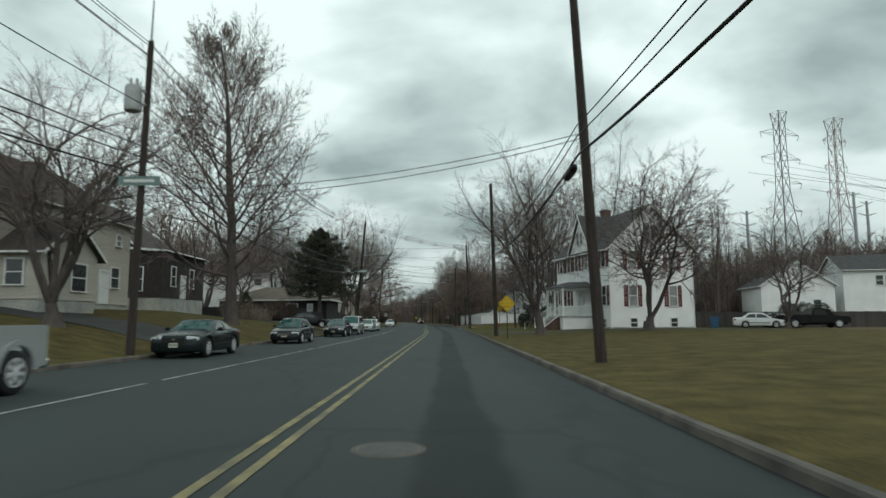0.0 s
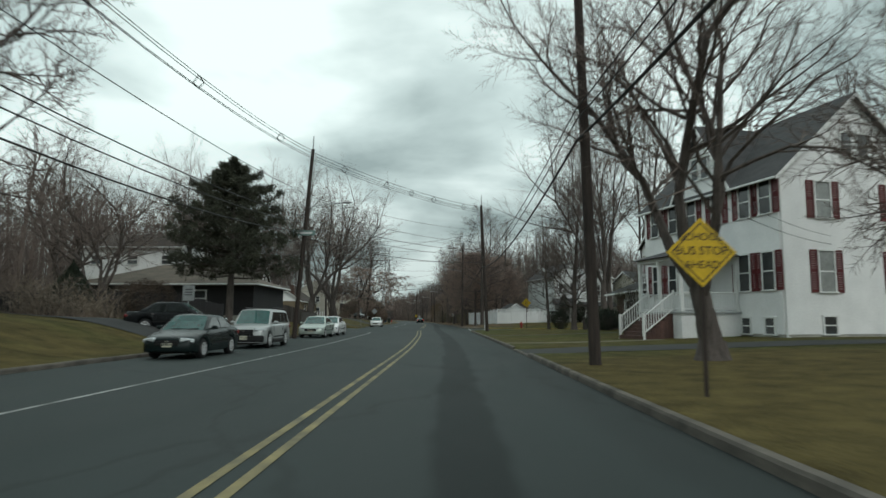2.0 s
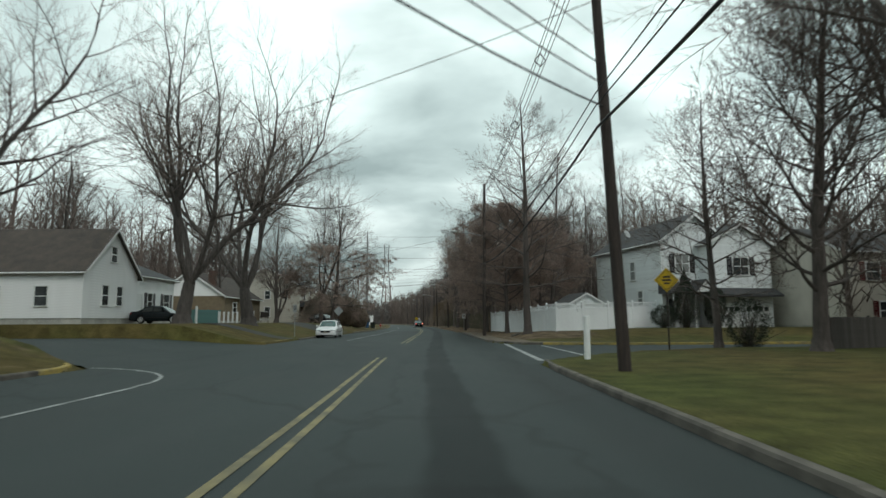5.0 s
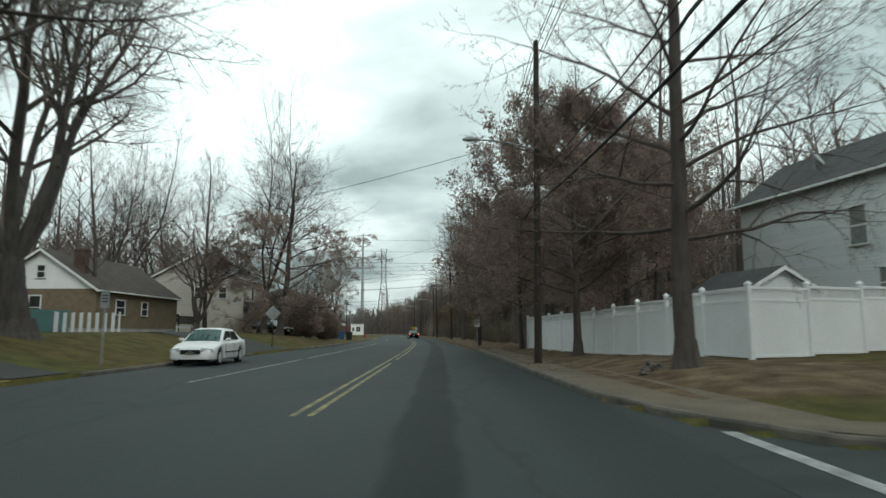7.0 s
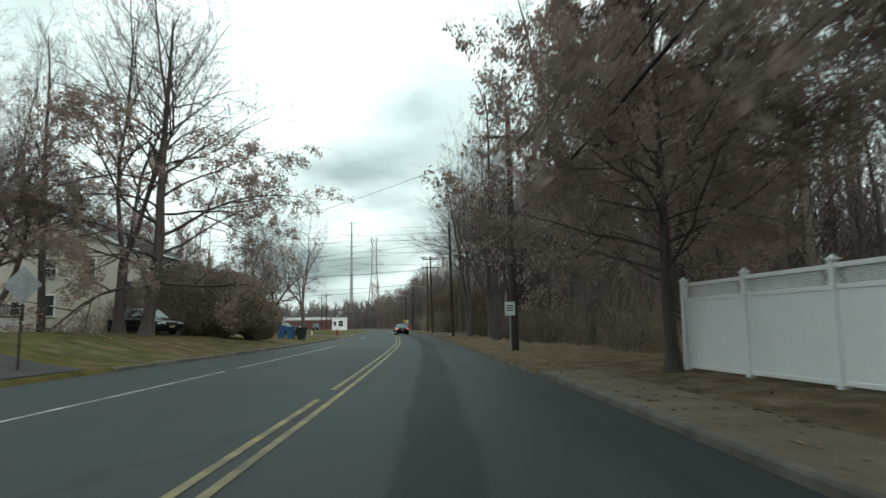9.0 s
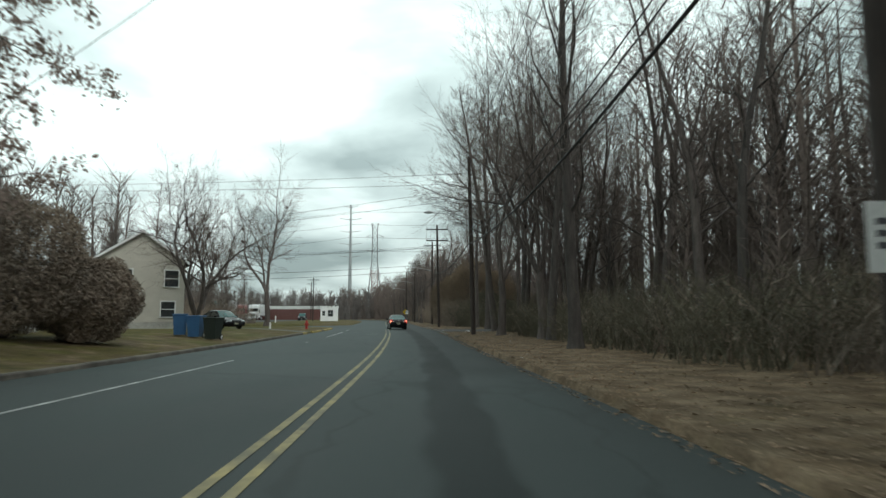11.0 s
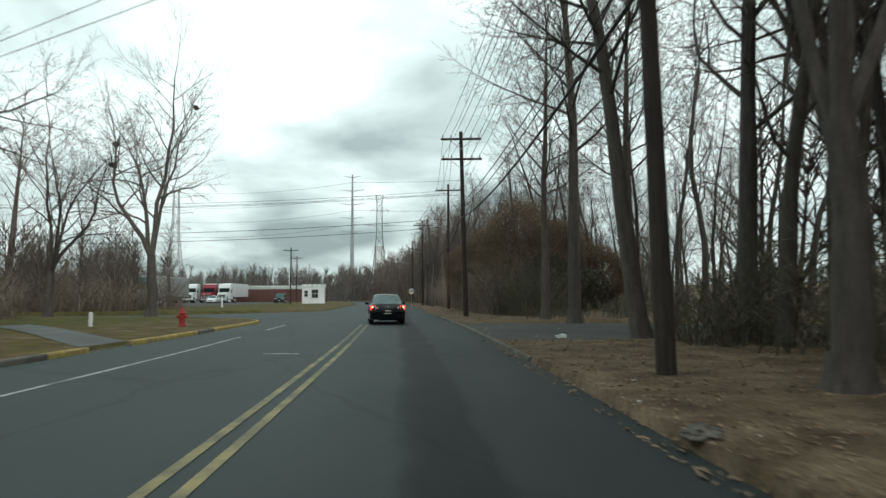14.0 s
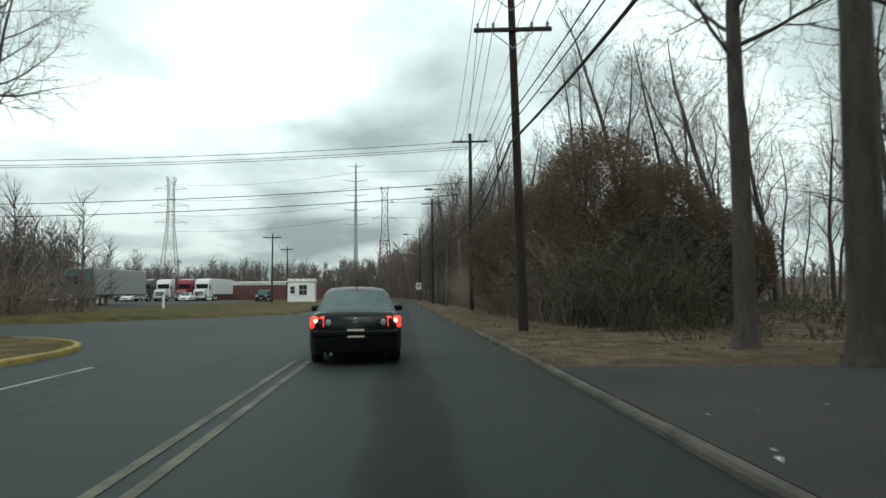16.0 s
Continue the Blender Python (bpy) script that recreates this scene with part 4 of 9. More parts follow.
def tree(label, seed, height, radius, bark=None, twig=None, leaves=None, leaf_count=0, leaf_size=0.07, leaf_level=None, leaf_top=1.0, group="", category="tree", flare=1.55, fat=1.3, **kw):
    sides = (10, 6, 4, 3, 3)
    pieces, tips = grow(seed, height, radius, **kw)
    ob = thing("tree", label, category, group=group)
    trunk_groups = [trunk_group(pieces[0], sides[0], seed)]
    # flared foot
    th = np.arange(10) * 2 * np.pi / 10
    rng = np.random.default_rng(seed + 99)
    foot = [(np.array((0, 0, -0.3)), np.array((0, 0, 0.18)), radius * flare * 1.1, radius * (1 + (flare - 1) * 0.45)), (np.array((0, 0, 0.18)), np.array((0, 0, 0.7)), radius * (1 + (flare - 1) * 0.45), radius * 0.99)]
    trunk_groups.append(tube_group(foot, 10))
    v, f = joined(trunk_groups)
    part("trunk", fast_mesh("trunk", v, f, bark or M_BARK, True), None, ob)
    coarse = joined([tube_group(q, n) for q, n in zip(pieces[1:3], sides[1:3]) if q])
    fine = [twig_group(q, fat) for q in pieces[3:] if q]
    v, f = joined([coarse] + fine)
    me = fast_mesh("crown", v, faces_of(f), bark or M_BARK)
    me.materials.append(twig or M_TWIG)
    me.polygons.foreach_set("material_index", [0] * len(coarse[1]) + [1] * (len(f) - len(coarse[1])))
    part("crown", me, None, ob)
    if leaves:
        src = pieces[leaf_level if leaf_level is not None else -1]
        part("foliage", tri_mesh("foliage", [leaf_group([q[1] for q in src if q[1][2] < height * leaf_top], rng, leaf_count, 0.12, leaf_size)], leaves), None, ob, "withered leaves still hanging")
    return ob


def place(ob, spots):
    """Copies of a tree at (x, y, turn, scale); the first stays the pattern."""
    for k, (x, y, turn, sc) in enumerate(spots):
        z = lawn(x, y)
        m = pose(x, y, z - 0.02, 0, 0, turn) @ Matrix.Scale(sc, 4)
        if k == 0:
            ob.matrix_basis = m
        else:
            copy_thing(ob, m @ Matrix.Diagonal((1 / ob.scale[0], 1 / ob.scale[1], 1 / ob.scale[2], 1)))


pin = tree("tall bare oak with a straight leader and fine upswept twigs", 11, 22.5, 0.44, leader=True, limbs=42, spread=58, lift=0.10, counts=(9, 9, 6), ratio=(0.5, 0.5, 0.5), low=0.14, bark=M_BARK_D, twig=M_TWIG_D, wob=0.11, trunk=0.2, fat=2.6)
place(pin, [(-15.2, 45.6, 40, 0.98), (13.8, 99.3, 200, 0.72)])
maple = tree("bare spreading maple with several stems on a lawn", 24, 12.6, 0.38, trunk=0.09, limbs=4, spread=19, wob=0.22, lift=0.04, counts=(12, 11, 11), ratio=(0.5, 0.5, 0.5), bark=M_BARK_D, twig=M_TWIG_D)
yard_maple = tree("round-crowned bare maple with several dark stems before a white house", 29, 10.6, 0.36, trunk=0.10, limbs=5, spread=27, wob=0.2, lift=0.04, counts=(12, 11, 11), ratio=(0.5, 0.5, 0.5), bark=M_BARK_D, twig=M_TWIG_D, fat=1.9)
place(yard_maple, [(16.1, 49.8, 160, 1.08)])
place(maple, [(-23.9, 160.4, 75, 0.86), (-31, 82, 30, 1.1), (-28, 96, 210, 1.0), (-24, 74, 140, 0.8), (32.5, 60.1, 20, 0.78), (-15.6, 25.5, 300, 0.8), (-21.5, 200.5, 10, 0.85), (-19.5, 31.5, 100, 0.8)])
street_maple = tree("gnarled old bare maple leaning over the verge", 37, 15.0, 0.46, trunk=0.17, limbs=4, spread=24, wob=0.2, lift=0.05, counts=(13, 11, 11), ratio=(0.5, 0.5, 0.5), bark=M_BARK_D, twig=M_TWIG_D, lean=-0.06)
place(street_maple, [(7.4, 48.3, 250, 0.78)])
fork = tree("large bare maple with several upright stems from a short trunk", 47, 20.0, 0.60, trunk=0.16, limbs=5, spread=26, wob=0.14, lift=0.06, counts=(12, 11, 11), ratio=(0.5, 0.52, 0.5), bark=M_BARK)
place(fork, [(-16.9, 126.8, 15, 0.93), (-18.9, 118.6, 215, 0.92), (-21.5, 100.5, 80, 0.75), (-24.5, 92.5, 200, 0.72)])
lofty = tree("tall slender bare maple with upright forked stems", 66, 22.0, 0.36, trunk=0.22, limbs=4, spread=17, wob=0.15, lift=0.05, counts=(12, 11, 10), ratio=(0.42, 0.5, 0.5), bark=M_BARK_D, twig=M_TWIG)
place(lofty, [(20.3, 95.0, 60, 1.1), (15.4, 92.0, 220, 0.95), (17.2, 97.5, 120, 1.0), (0.8, 193.0, 70, 0.72), (2.4, 186.0, 200, 0.72), (4.6, 198.6, 140, 0.72), (6.4, 200.2, 290, 0.78), (-18.2, 162.0, 20, 0.82), (-41, 178, 100, 1.0), (-39, 187, 250, 0.92)])
nest_tree = tree("bare upright tree with dark nests in its crown", 52, 15.5, 0.34, trunk=0.26, limbs=4, spread=20, wob=0.15, lift=0.06, counts=(10, 10, 9), ratio=(0.45, 0.5, 0.5), bark=M_BARK_D, twig=M_TWIG)
NEST_FORKS = [tuple(s[1]) for s in grow(52, 15.5, 0.34, trunk=0.26, limbs=4, spread=20, wob=0.15, lift=0.06, counts=(10, 10, 9), ratio=(0.45, 0.5, 0.5))[0][2] if s[1][2] > 9.5]
place(nest_tree, [(-22.5, 222.6, 250, 1.0), (-31, 226, 100, 0.85), (-37, 219, 20, 0.8)])
tall = tree("tall slender bare tree with a high narrow crown", 58, 20.0, 0.27, leader=True, limbs=24, spread=46, lift=0.10, counts=(6, 5, 5), ratio=(0.5, 0.5, 0.5), wide=0.27, low=0.28, wob=0.13, trunk=0.3)
place(tall, [(-26, 168, 70, 0.95), (-33, 211, 300, 0.6), (-45, 150, 30, 1.0), (-40, 139, 90, 0.95), (9, 134, 180, 0.88), (-28.5, 152.5, 10, 0.8), (2.2, 176.5, 33, 0.95), (2.6, 184.5, 133, 0.9), (3.2, 201.0, 80, 0.98)])
droop = tree("bare-topped oak holding withered leaves on drooping limbs", 63, 16.5, 0.34, leader=True, limbs=34, spread=66, lift=-0.01, counts=(7, 5, 4), ratio=(0.55, 0.5, 0.5), low=0.14, wide=0.4, wob=0.12, trunk=0.2, leaves=M_LEAF_R, leaf_level=3, leaf_count=46000, leaf_size=0.068, leaf_top=0.62, bark=M_BARK_D, twig=M_TWIG_D)
droop.matrix_basis = pose(-16.7, 161.8, lawn(-16.7, 161.8) - 0.02, 0, 9, 0) @ pose(0, 0, 0, 0, 0, 200)
russet = tree("broad oak beside a fence holding dense withered russet leaves", 71, 11.5, 0.20, leader=True, limbs=38, spread=64, lift=0.02, counts=(6, 5, 3), ratio=(0.55, 0.5, 0.5), low=0.25, wide=0.43, wob=0.12, trunk=0.2, leaves=M_LEAF_R, leaf_level=3, leaf_count=80000, leaf_size=0.068, bark=M_BARK_D, twig=M_TWIG_D)
place(russet, [(4.65, 131.1, 150, 0.98), (3.65, 144.3, 110, 0.84), (8.4, 137.0, 230, 0.95), (6.6, 153.0, 20, 0.9)])
bareoak = tree("bare oak with level limbs beside a white fence", 83, 17.0, 0.27, leader=True, limbs=36, spread=72, lift=0.03, counts=(7, 6, 5), ratio=(0.55, 0.5, 0.5), low=0.2, wide=0.28, wob=0.10, trunk=0.2, bark=M_BARK_D, twig=M_TWIG_D)
place(bareoak, [(5.1, 119.6, 30, 1.0), (11.8, 103.8, 250, 0.72)])

roadside = tree("tall bare oak with a thick straight trunk beside a pull-off", 95, 23.0, 0.32, leader=True, limbs=34, spread=58, lift=0.05, counts=(8, 7, 5), ratio=(0.5, 0.5, 0.5), low=0.36, wide=0.22, wob=0.06, trunk=0.3, bark=M_BARK_D, twig=M_TWIG_D)
place(roadside, [(1.29, 214.3, 40, 1.0), (0.27, 216.6, 150, 0.72), (4.6, 216.9, 250, 0.85)])
copy_thing(roadside, pose(1.2, 203.4, lawn(1.2, 203.4) - 0.02, 0, -6.5, 0) @ Matrix.Scale(0.9, 4))


def nest(x, y, z, r, seed):
    """A ball of dry sticks in a tree."""
    g = np.random.default_rng(seed)
    c = g.normal(0, 1, (260, 3)); c *= (r / np.linalg.norm(c, axis=1)[:, None]) * g.uniform(0.2, 1.15, (260, 1)) * (1, 1, 0.7)
    d = np.cross(c, g.normal(0, 1, (260, 3))); d *= r * 0.7 / np.linalg.norm(d, axis=1)[:, None]
    v, f = tubes(c - d, c + d, [0.016] * 260, [0.010] * 260, 3)
    ob = new("bird_nest", fast_mesh("bird_nest", v, f, M_BARK_D))
    ob.location = (x, y, z)
    tagged(ob, "dark ball of dry sticks in a bare tree", "nest", "nests")


for k, (q, r) in enumerate(((9, 0.19), (31, 0.17), (52, 0.15))):
    n_at = nest_tree.matrix_basis @ Vector(NEST_FORKS[(q * 7) % len(NEST_FORKS)])
    nest(*n_at, r, k)


def pine(label, seed, height, radius, x, y):
    """A dark pine: whorls of upturned limbs clothed with needle tufts."""
    rng = np.random.default_rng(seed)
    ob = thing("pine_tree", label, "tree", pose(x, y, lawn(x, y)))
    v, f = tubes(np.array([(0, 0, -0.3), (0.05, 0, height * 0.5)]), np.array([(0.05, 0, height * 0.5), (0, 0.05, height * 0.97)]), [radius, radius * 0.6], [radius * 0.6, 0.03], 10)
    part("trunk", fast_mesh("trunk", v, f, M_BARK_D, True), None, ob)
    p0, p1, ra, rb, tufts, aims = [], [], [], [], [], []
    for j in range(66):
        t = 0.29 + 0.70 * (j + rng.uniform(0, 0.9)) / 66
        reach = float(np.interp(t, (0.2, 0.32, 0.5, 0.72, 0.88, 1.0), (3.0, 4.1, 4.0, 3.0, 1.9, 0.5))) * rng.uniform(0.72, 1.1)
        az = j * 2.4 + rng.uniform(-0.3, 0.3)
        out = np.array((math.cos(az), math.sin(az), 0))
        p, up, n = np.array((0, 0, height * t)), rng.uniform(-0.12, 0.1), 6
        for i in range(n):
            d = out + np.array((*rng.normal(0, 0.08, 2), up))
            up += 0.09
            q = p + d * reach / n
            p0.append(p); p1.append(q); ra.append(0.05 * (1 - i / n) + 0.012); rb.append(0.05 * (1 - (i + 1) / n) + 0.010)
            if i >= 1:
                for _ in range(4):
                    side = np.array((-out[1], out[0], 0)) * rng.normal(0, 1) + out * 0.5 + np.array((0, 0, rng.uniform(-0.1, 0.6)))
                    e = p + (q - p) * rng.random() + side * reach * 0.13
                    p0.append(p + (q - p) * 0.5); p1.append(e); ra.append(0.014); rb.append(0.006)
                    tufts.append(e); aims.append(side)
            p = q
        tufts.append(p); aims.append(out + (0, 0, 0.6))
    v, f = tubes(np.array(p0), np.array(p1), ra, rb, 4)
    part("crown", fast_mesh("crown", v, f, M_BARK_D), None, ob)
    k = 46
    p = np.repeat(np.array(tufts), k, axis=0)
    n = len(p)
    d = np.repeat(np.array(aims), k, axis=0) * 0.5 + rng.normal(0, 0.75, (n, 3)) + (0, 0, 0.3)
    d /= np.linalg.norm(d, axis=1)[:, None]
    p = p + d * rng.uniform(0, 0.16, (n, 1)) + rng.normal(0, 0.09, (n, 3))
    w = np.cross(d, rng.normal(0, 1, (n, 3)))
    w *= 0.024 / (np.linalg.norm(w, axis=1)[:, None] + 1e-9)
    vv = np.stack([p - w, p + w, p + d * 0.24], axis=1).reshape(-1, 3)
    part("foliage", fast_mesh("foliage", vv, [(i, i + 1, i + 2) for i in range(0, 3 * n, 3)], M_PINE), None, ob)
    return ob


pine("dark bushy pine behind a dark fence", 91, 10.5, 0.26, -13.9, 71.5)


def wood_tree(seed, height, radius, **kw):
    return tree("slender bare woodland tree", seed, height, radius, group="woodland trees", flare=1.3, **kw)


WOOD = [wood_tree(101 + k, h, r, leader=True, limbs=17, spread=40, lift=0.1, counts=(5, 5, 4), ratio=(0.55, 0.5, 0.5), low=0.24, wide=0.28, wob=0.24, trunk=0.3, bark=M_BARK_D if k % 2 else M_BARK, twig=M_TWIG_D)
        for k, (h, r) in enumerate([(18, 0.20), (20, 0.25), (15, 0.15), (20, 0.25), (17, 0.18)])]
rng = random.Random(5)
LITE = [wood_tree(141 + k, h, r, leader=True, limbs=18, spread=40, lift=0.1, counts=(8, 6), ratio=(0.55, 0.5), low=0.28, wide=0.26, wob=0.14, trunk=0.3, levels=3, bark=M_BARK_D, twig=M_TWIG_D) for k, (h, r) in enumerate([(18, 0.2), (16, 0.17), (19, 0.24)])]
spots = [[] for _ in WOOD]
lite_spots = [[] for _ in LITE]


def scatter(n, y0, y1, d0, d1, side, smin=0.75, smax=1.1):
    for _ in range(n):
        y = rng.uniform(y0, y1)
        d = d0 + (d1 - d0) * rng.random() ** 1.3
        x = right_edge(y) + d if side > 0 else left_edge(y) - d
        into = spots if d < 15 and y < 216 or 240 < y < 300 else lite_spots
        into[rng.randrange(len(into))].append((x, y, rng.uniform(0, 360), rng.uniform(smin, smax)))


scatter(50, 152, 203, 5.5, 36, 1)
scatter(9, 172, 204, 6.5, 15, 1, 0.7, 1.1)
scatter(44, 246, 330, 4, 17, 1, 0.65, 0.95)
scatter(16, 262, 300, 1.8, 6, 1, 0.6, 0.8)
scatter(26, 300, 345, 1.5, 12, 1, 0.6, 0.8)
scatter(8, 140, 160, 11, 30, 1)
scatter(10, 230, 262, 13, 32, 1, 0.6, 0.85)
scatter(34, 84, 140, 34, 60, 1, 0.7, 1.0)
scatter(44, 60, 215, 31, 52, -1, 0.6, 0.95)
for big in ((7.2, 199.5, 300, 0.9), (4.6, 190.5, 10, 0.8), (7.5, 182.0, 20, 0.85), (6.2, 174.5, 70, 0.8)):
    spots[3].insert(0, big)
for k, one in enumerate(((-0.2, 233.0, 0.7), (1.3, 236, 0.8), (3.3, 238, 0.85), (5.3, 241, 0.85), (5.0, 236.5, 0.8), (5.6, 233.5, 0.75), (7.4, 236.0, 0.7), (8.2, 241.0, 0.75), (11.0, 243.0, 0.7), (12.6, 240.0, 0.6), (6.4, 231.5, 0.75), (10.2, 227.5, 0.7), (9.8, 235.0, 0.8), (12.6, 226.0, 0.65), (7.6, 222.5, 0.6), (6.6, 216.4, 0.95), (8.8, 218.6, 1.0), (10.8, 216.0, 0.9), (13.2, 219.5, 1.0), (11.0, 223.0, 0.9), (15.0, 215.5, 1.0), (5.6, 219.5, 0.8), (16.0, 222.0, 0.9))):
    spots[(0, 4, 1, 2)[k % 4]].append((one[0], one[1], 77.0 * k, one[2]))
for ob, sp in zip(WOOD + LITE, spots + lite_spots):
    place(ob, sp)


def far_wood(name, label, seed, count, area, hmin, hmax, material=None, side=0, thick=1.0):
    """A far stand of bare trees: thin stems and sprays, one object."""
    r = np.random.default_rng(seed)
    x0, x1, y0, y1 = area
    p0, p1, ra, rb = [], [], [], []
    for _ in range(count):
        x, y = r.uniform(x0, x1), r.uniform(y0, y1)
        if side:
            x = right_edge(y) + x if side > 0 else left_edge(y) - x
        z = lawn(x, y)
        h = r.uniform(hmin, hmax)
        top = np.array((x + r.normal(0, 0.5), y + r.normal(0, 0.5), z + h))
        foot = np.array((x, y, z - 0.3))
        p0.append(foot); p1.append(top); ra.append(0.012 * h + 0.05); rb.append(0.03)
        for _ in range(46):
            t = r.uniform(0.06, 1.0)
            b = foot + (top - foot) * t
            a = r.uniform(0, 6.28)
            ln = h * 0.24 * (1.1 - 0.7 * t) * r.uniform(0.6, 1.3) + 0.5
            d = np.array((math.cos(a) * 0.62, math.sin(a) * 0.62, r.uniform(0.5, 1.1)))
            p0.append(b); p1.append(b + d * ln); ra.append(0.035); rb.append(0.012)
            for _ in range(2):
                m = b + d * ln * r.uniform(0.3, 0.9)
                p0.append(m); p1.append(m + (d + r.normal(0, 0.5, 3)) * ln * 0.5); ra.append(0.02); rb.append(0.01)
    v, f = cones(p0, p1, np.array(ra) * 1.2 * thick)
    return tagged(new(name, fast_mesh(name, v, faces_of(f), material or M_FARTREE)), label, "woods", kind="stuff")


far_wood("woods", "dense bare grey-brown woods beside the road", 12, 250, (10, 52, 160, 206), 9, 18, M_TWIG, 1, 1.1)
far_wood("woods", "bare saplings and fine twigs between the trunks", 17, 70, (6.5, 30, 163, 207), 4, 11, M_TWIG_D, 1, 1.0)
far_wood("woods", "bare woods along the bend of the road", 14, 190, (3, 18, 262, 375), 9, 14, M_TWIG_D, 1, 1.2)
far_wood("woods", "dense bare woods behind a white fence", 13, 60, (14, 50, 126, 152), 8, 13, M_TWIG, 1)
far_wood("far_woods", "bare grey-brown woods on a rise behind houses", 3, 420, (62, 150, 95, 180), 11, 16, M_TWIG_D, 0, 1.9)
far_wood("far_woods", "dark bare woods behind white houses", 15, 230, (26, 66, 92, 135), 8, 12, M_TWIG_D, 0, 1.6)
far_wood("far_woods", "bare woods closing the end of the road", 4, 340, (2, 46, 290, 430), 8, 13, M_TWIG_D, 1, 2.4)
far_wood("far_woods", "distant bare woods beyond a truck lot", 6, 850, (-230, -30, 372, 440), 6, 11, None, 0, 1.7)
far_wood("far_woods", "bare woods behind the houses", 7, 400, (-85, -42, 78, 240), 12, 19, M_TWIG_D, 0, 1.5)
far_wood("far_woods", "scrubby bare trees beside a truck lot", 8, 60, (-110, -62, 250, 330), 7, 11)
far_wood("far_woods", "bare scrub trees at the edge of the lot", 9, 60, (-56, -44, 255, 276), 5, 9)


def brush(name, label, seed, area, count, hmin, hmax, material, side=0):
    """Undergrowth: thin arching stems in clumps, one object."""
    r = np.random.default_rng(seed)
    d0, d1, y0, y1 = area
    p0, p1, ra, rb = [], [], [], []
    for _ in range(count):
        y = r.uniform(y0, y1)
        d = d0 + (d1 - d0) * r.random()
        x = right_edge(y) + d if side > 0 else (left_edge(y) - d if side < 0 else d)
        z = lawn(x, y)
        h = r.uniform(hmin, hmax) * (0.55 + 0.45 * min(1.0, abs(d - d0) / 3 + 0.3) if side else 1)
        for _ in range(9):
            a, lean = r.uniform(0, 6.28), r.uniform(0.1, 0.75)
            e = np.array((math.cos(a) * lean, math.sin(a) * lean, 1.0)) * h * r.uniform(0.5, 1.0)
            b = np.array((x, y, z - 0.05)) + (*r.normal(0, 0.22, 2), 0)
            m = b + e * 0.55
            t = b + e + np.array((math.cos(a), math.sin(a), -0.5)) * h * 0.14
            p0 += [b, m]; p1 += [m, t]; ra += [0.02, 0.013]; rb += [0.009, 0.004]
            for _ in range(3):
                q = b + (t - b) * r.uniform(0.3, 0.95)
                p0.append(q); p1.append(q + r.normal(0, 0.22, 3) * h * 0.5 + (0, 0, 0.1)); ra.append(0.011); rb.append(0.003)
    v, f = cones(p0, p1, np.array(ra) * 1.25)
    return tagged(new(name, fast_mesh(name, v, faces_of(f), material)), label, "undergrowth", kind="stuff")


brush("undergrowth", "dense dry brown undergrowth below bare trees", 21, (5.0, 20, 150, 204), 620, 1.2, 3.6, M_BRUSH, 1)
brush("undergrowth", "olive-green tangle of brush at the wood's edge", 22, (4.2, 8.5, 166, 203), 280, 1.4, 3.8, M_BRUSH_G, 1)
brush("undergrowth", "tall tangled brush beside the road", 23, (3.0, 7.5, 226, 262), 320, 2.4, 5.6, M_BRUSH, 1)
brush("undergrowth", "olive brush in front of a tall thicket", 24, (3.6, 7.4, 222, 233), 150, 1.6, 4.6, M_BRUSH_G, 1)
brush("undergrowth", "brown brush along the bend", 25, (2.6, 12, 258, 340), 520, 2.2, 5.6, M_BRUSH, 1)
brush("undergrowth", "brown leafless thicket on the lawn", 26, (6.0, 11.5, 166, 178), 130, 1.4, 3.4, M_BRUSH, -1)
brush("undergrowth", "grey-brown leafless scrub beyond a side road", 31, (-60, -31, 234, 248), 330, 2.0, 5.2, M_BRUSH)
far_wood("far_woods", "grey bare saplings beyond a side road", 18, 80, (-62, -32, 234, 250), 4, 8.5, M_TWIG, 0, 0.9)
brush("undergrowth", "brown scrub at the edge of the lot", 29, (-57, -45, 254, 270), 170, 2.0, 5.0, M_BRUSH)
brush("undergrowth", "low dry weeds below roadside oaks", 30, (4, 24, 215, 245), 260, 0.4, 1.4, M_BRUSH_G, 1)
far_wood("far_woods", "low scrubby trees beyond an open field", 16, 150, (26, 130, 285, 350), 3, 6, None, 0, 1.4)
brush("undergrowth", "brown scrub behind the lawn", 27, (14, 34, 212, 221), 320, 1.6, 4.6, M_BRUSH, -1)
brush("undergrowth", "bare hedge shrubs before a dark fence", 28, (7.5, 11, 60, 66), 60, 1.2, 3.0, M_BRUSH, -1)


def far_hills():
    """Low wooded rises all round, far off."""
    vs, fs = [], []
    n = 160
    for k, (r, h) in enumerate(((330, 0.0), (370, 15.0), (470, 20.0), (800, 26.0), (1200, 24.0))):
        for i in range(n):
            a = 2 * math.pi * i / n
            w = noise.noise(Vector((math.cos(a) * 2.2, math.sin(a) * 2.2, k * 0.3))) * 0.5 + 0.6
            w += 0.10 * noise.noise(Vector((math.cos(a) * 14, math.sin(a) * 14, k)))
            low = 0.8 if math.cos(a - radians(100)) > 0.75 else 1.0
            vs.append((math.cos(a) * r, 120 + math.sin(a) * r * 1.15, -1 + h * w * low))
    for k in range(4):
        for i in range(n):
            fs.append((k * n + i, k * n + (i + 1) % n, (k + 1) * n + (i + 1) % n, (k + 1) * n + i))
    return tagged(new("backdrop", fast_mesh("backdrop", vs, fs, M_FARTREE, True)), "far low rises covered with bare grey woods", "hills", kind="structure")


far_hills()


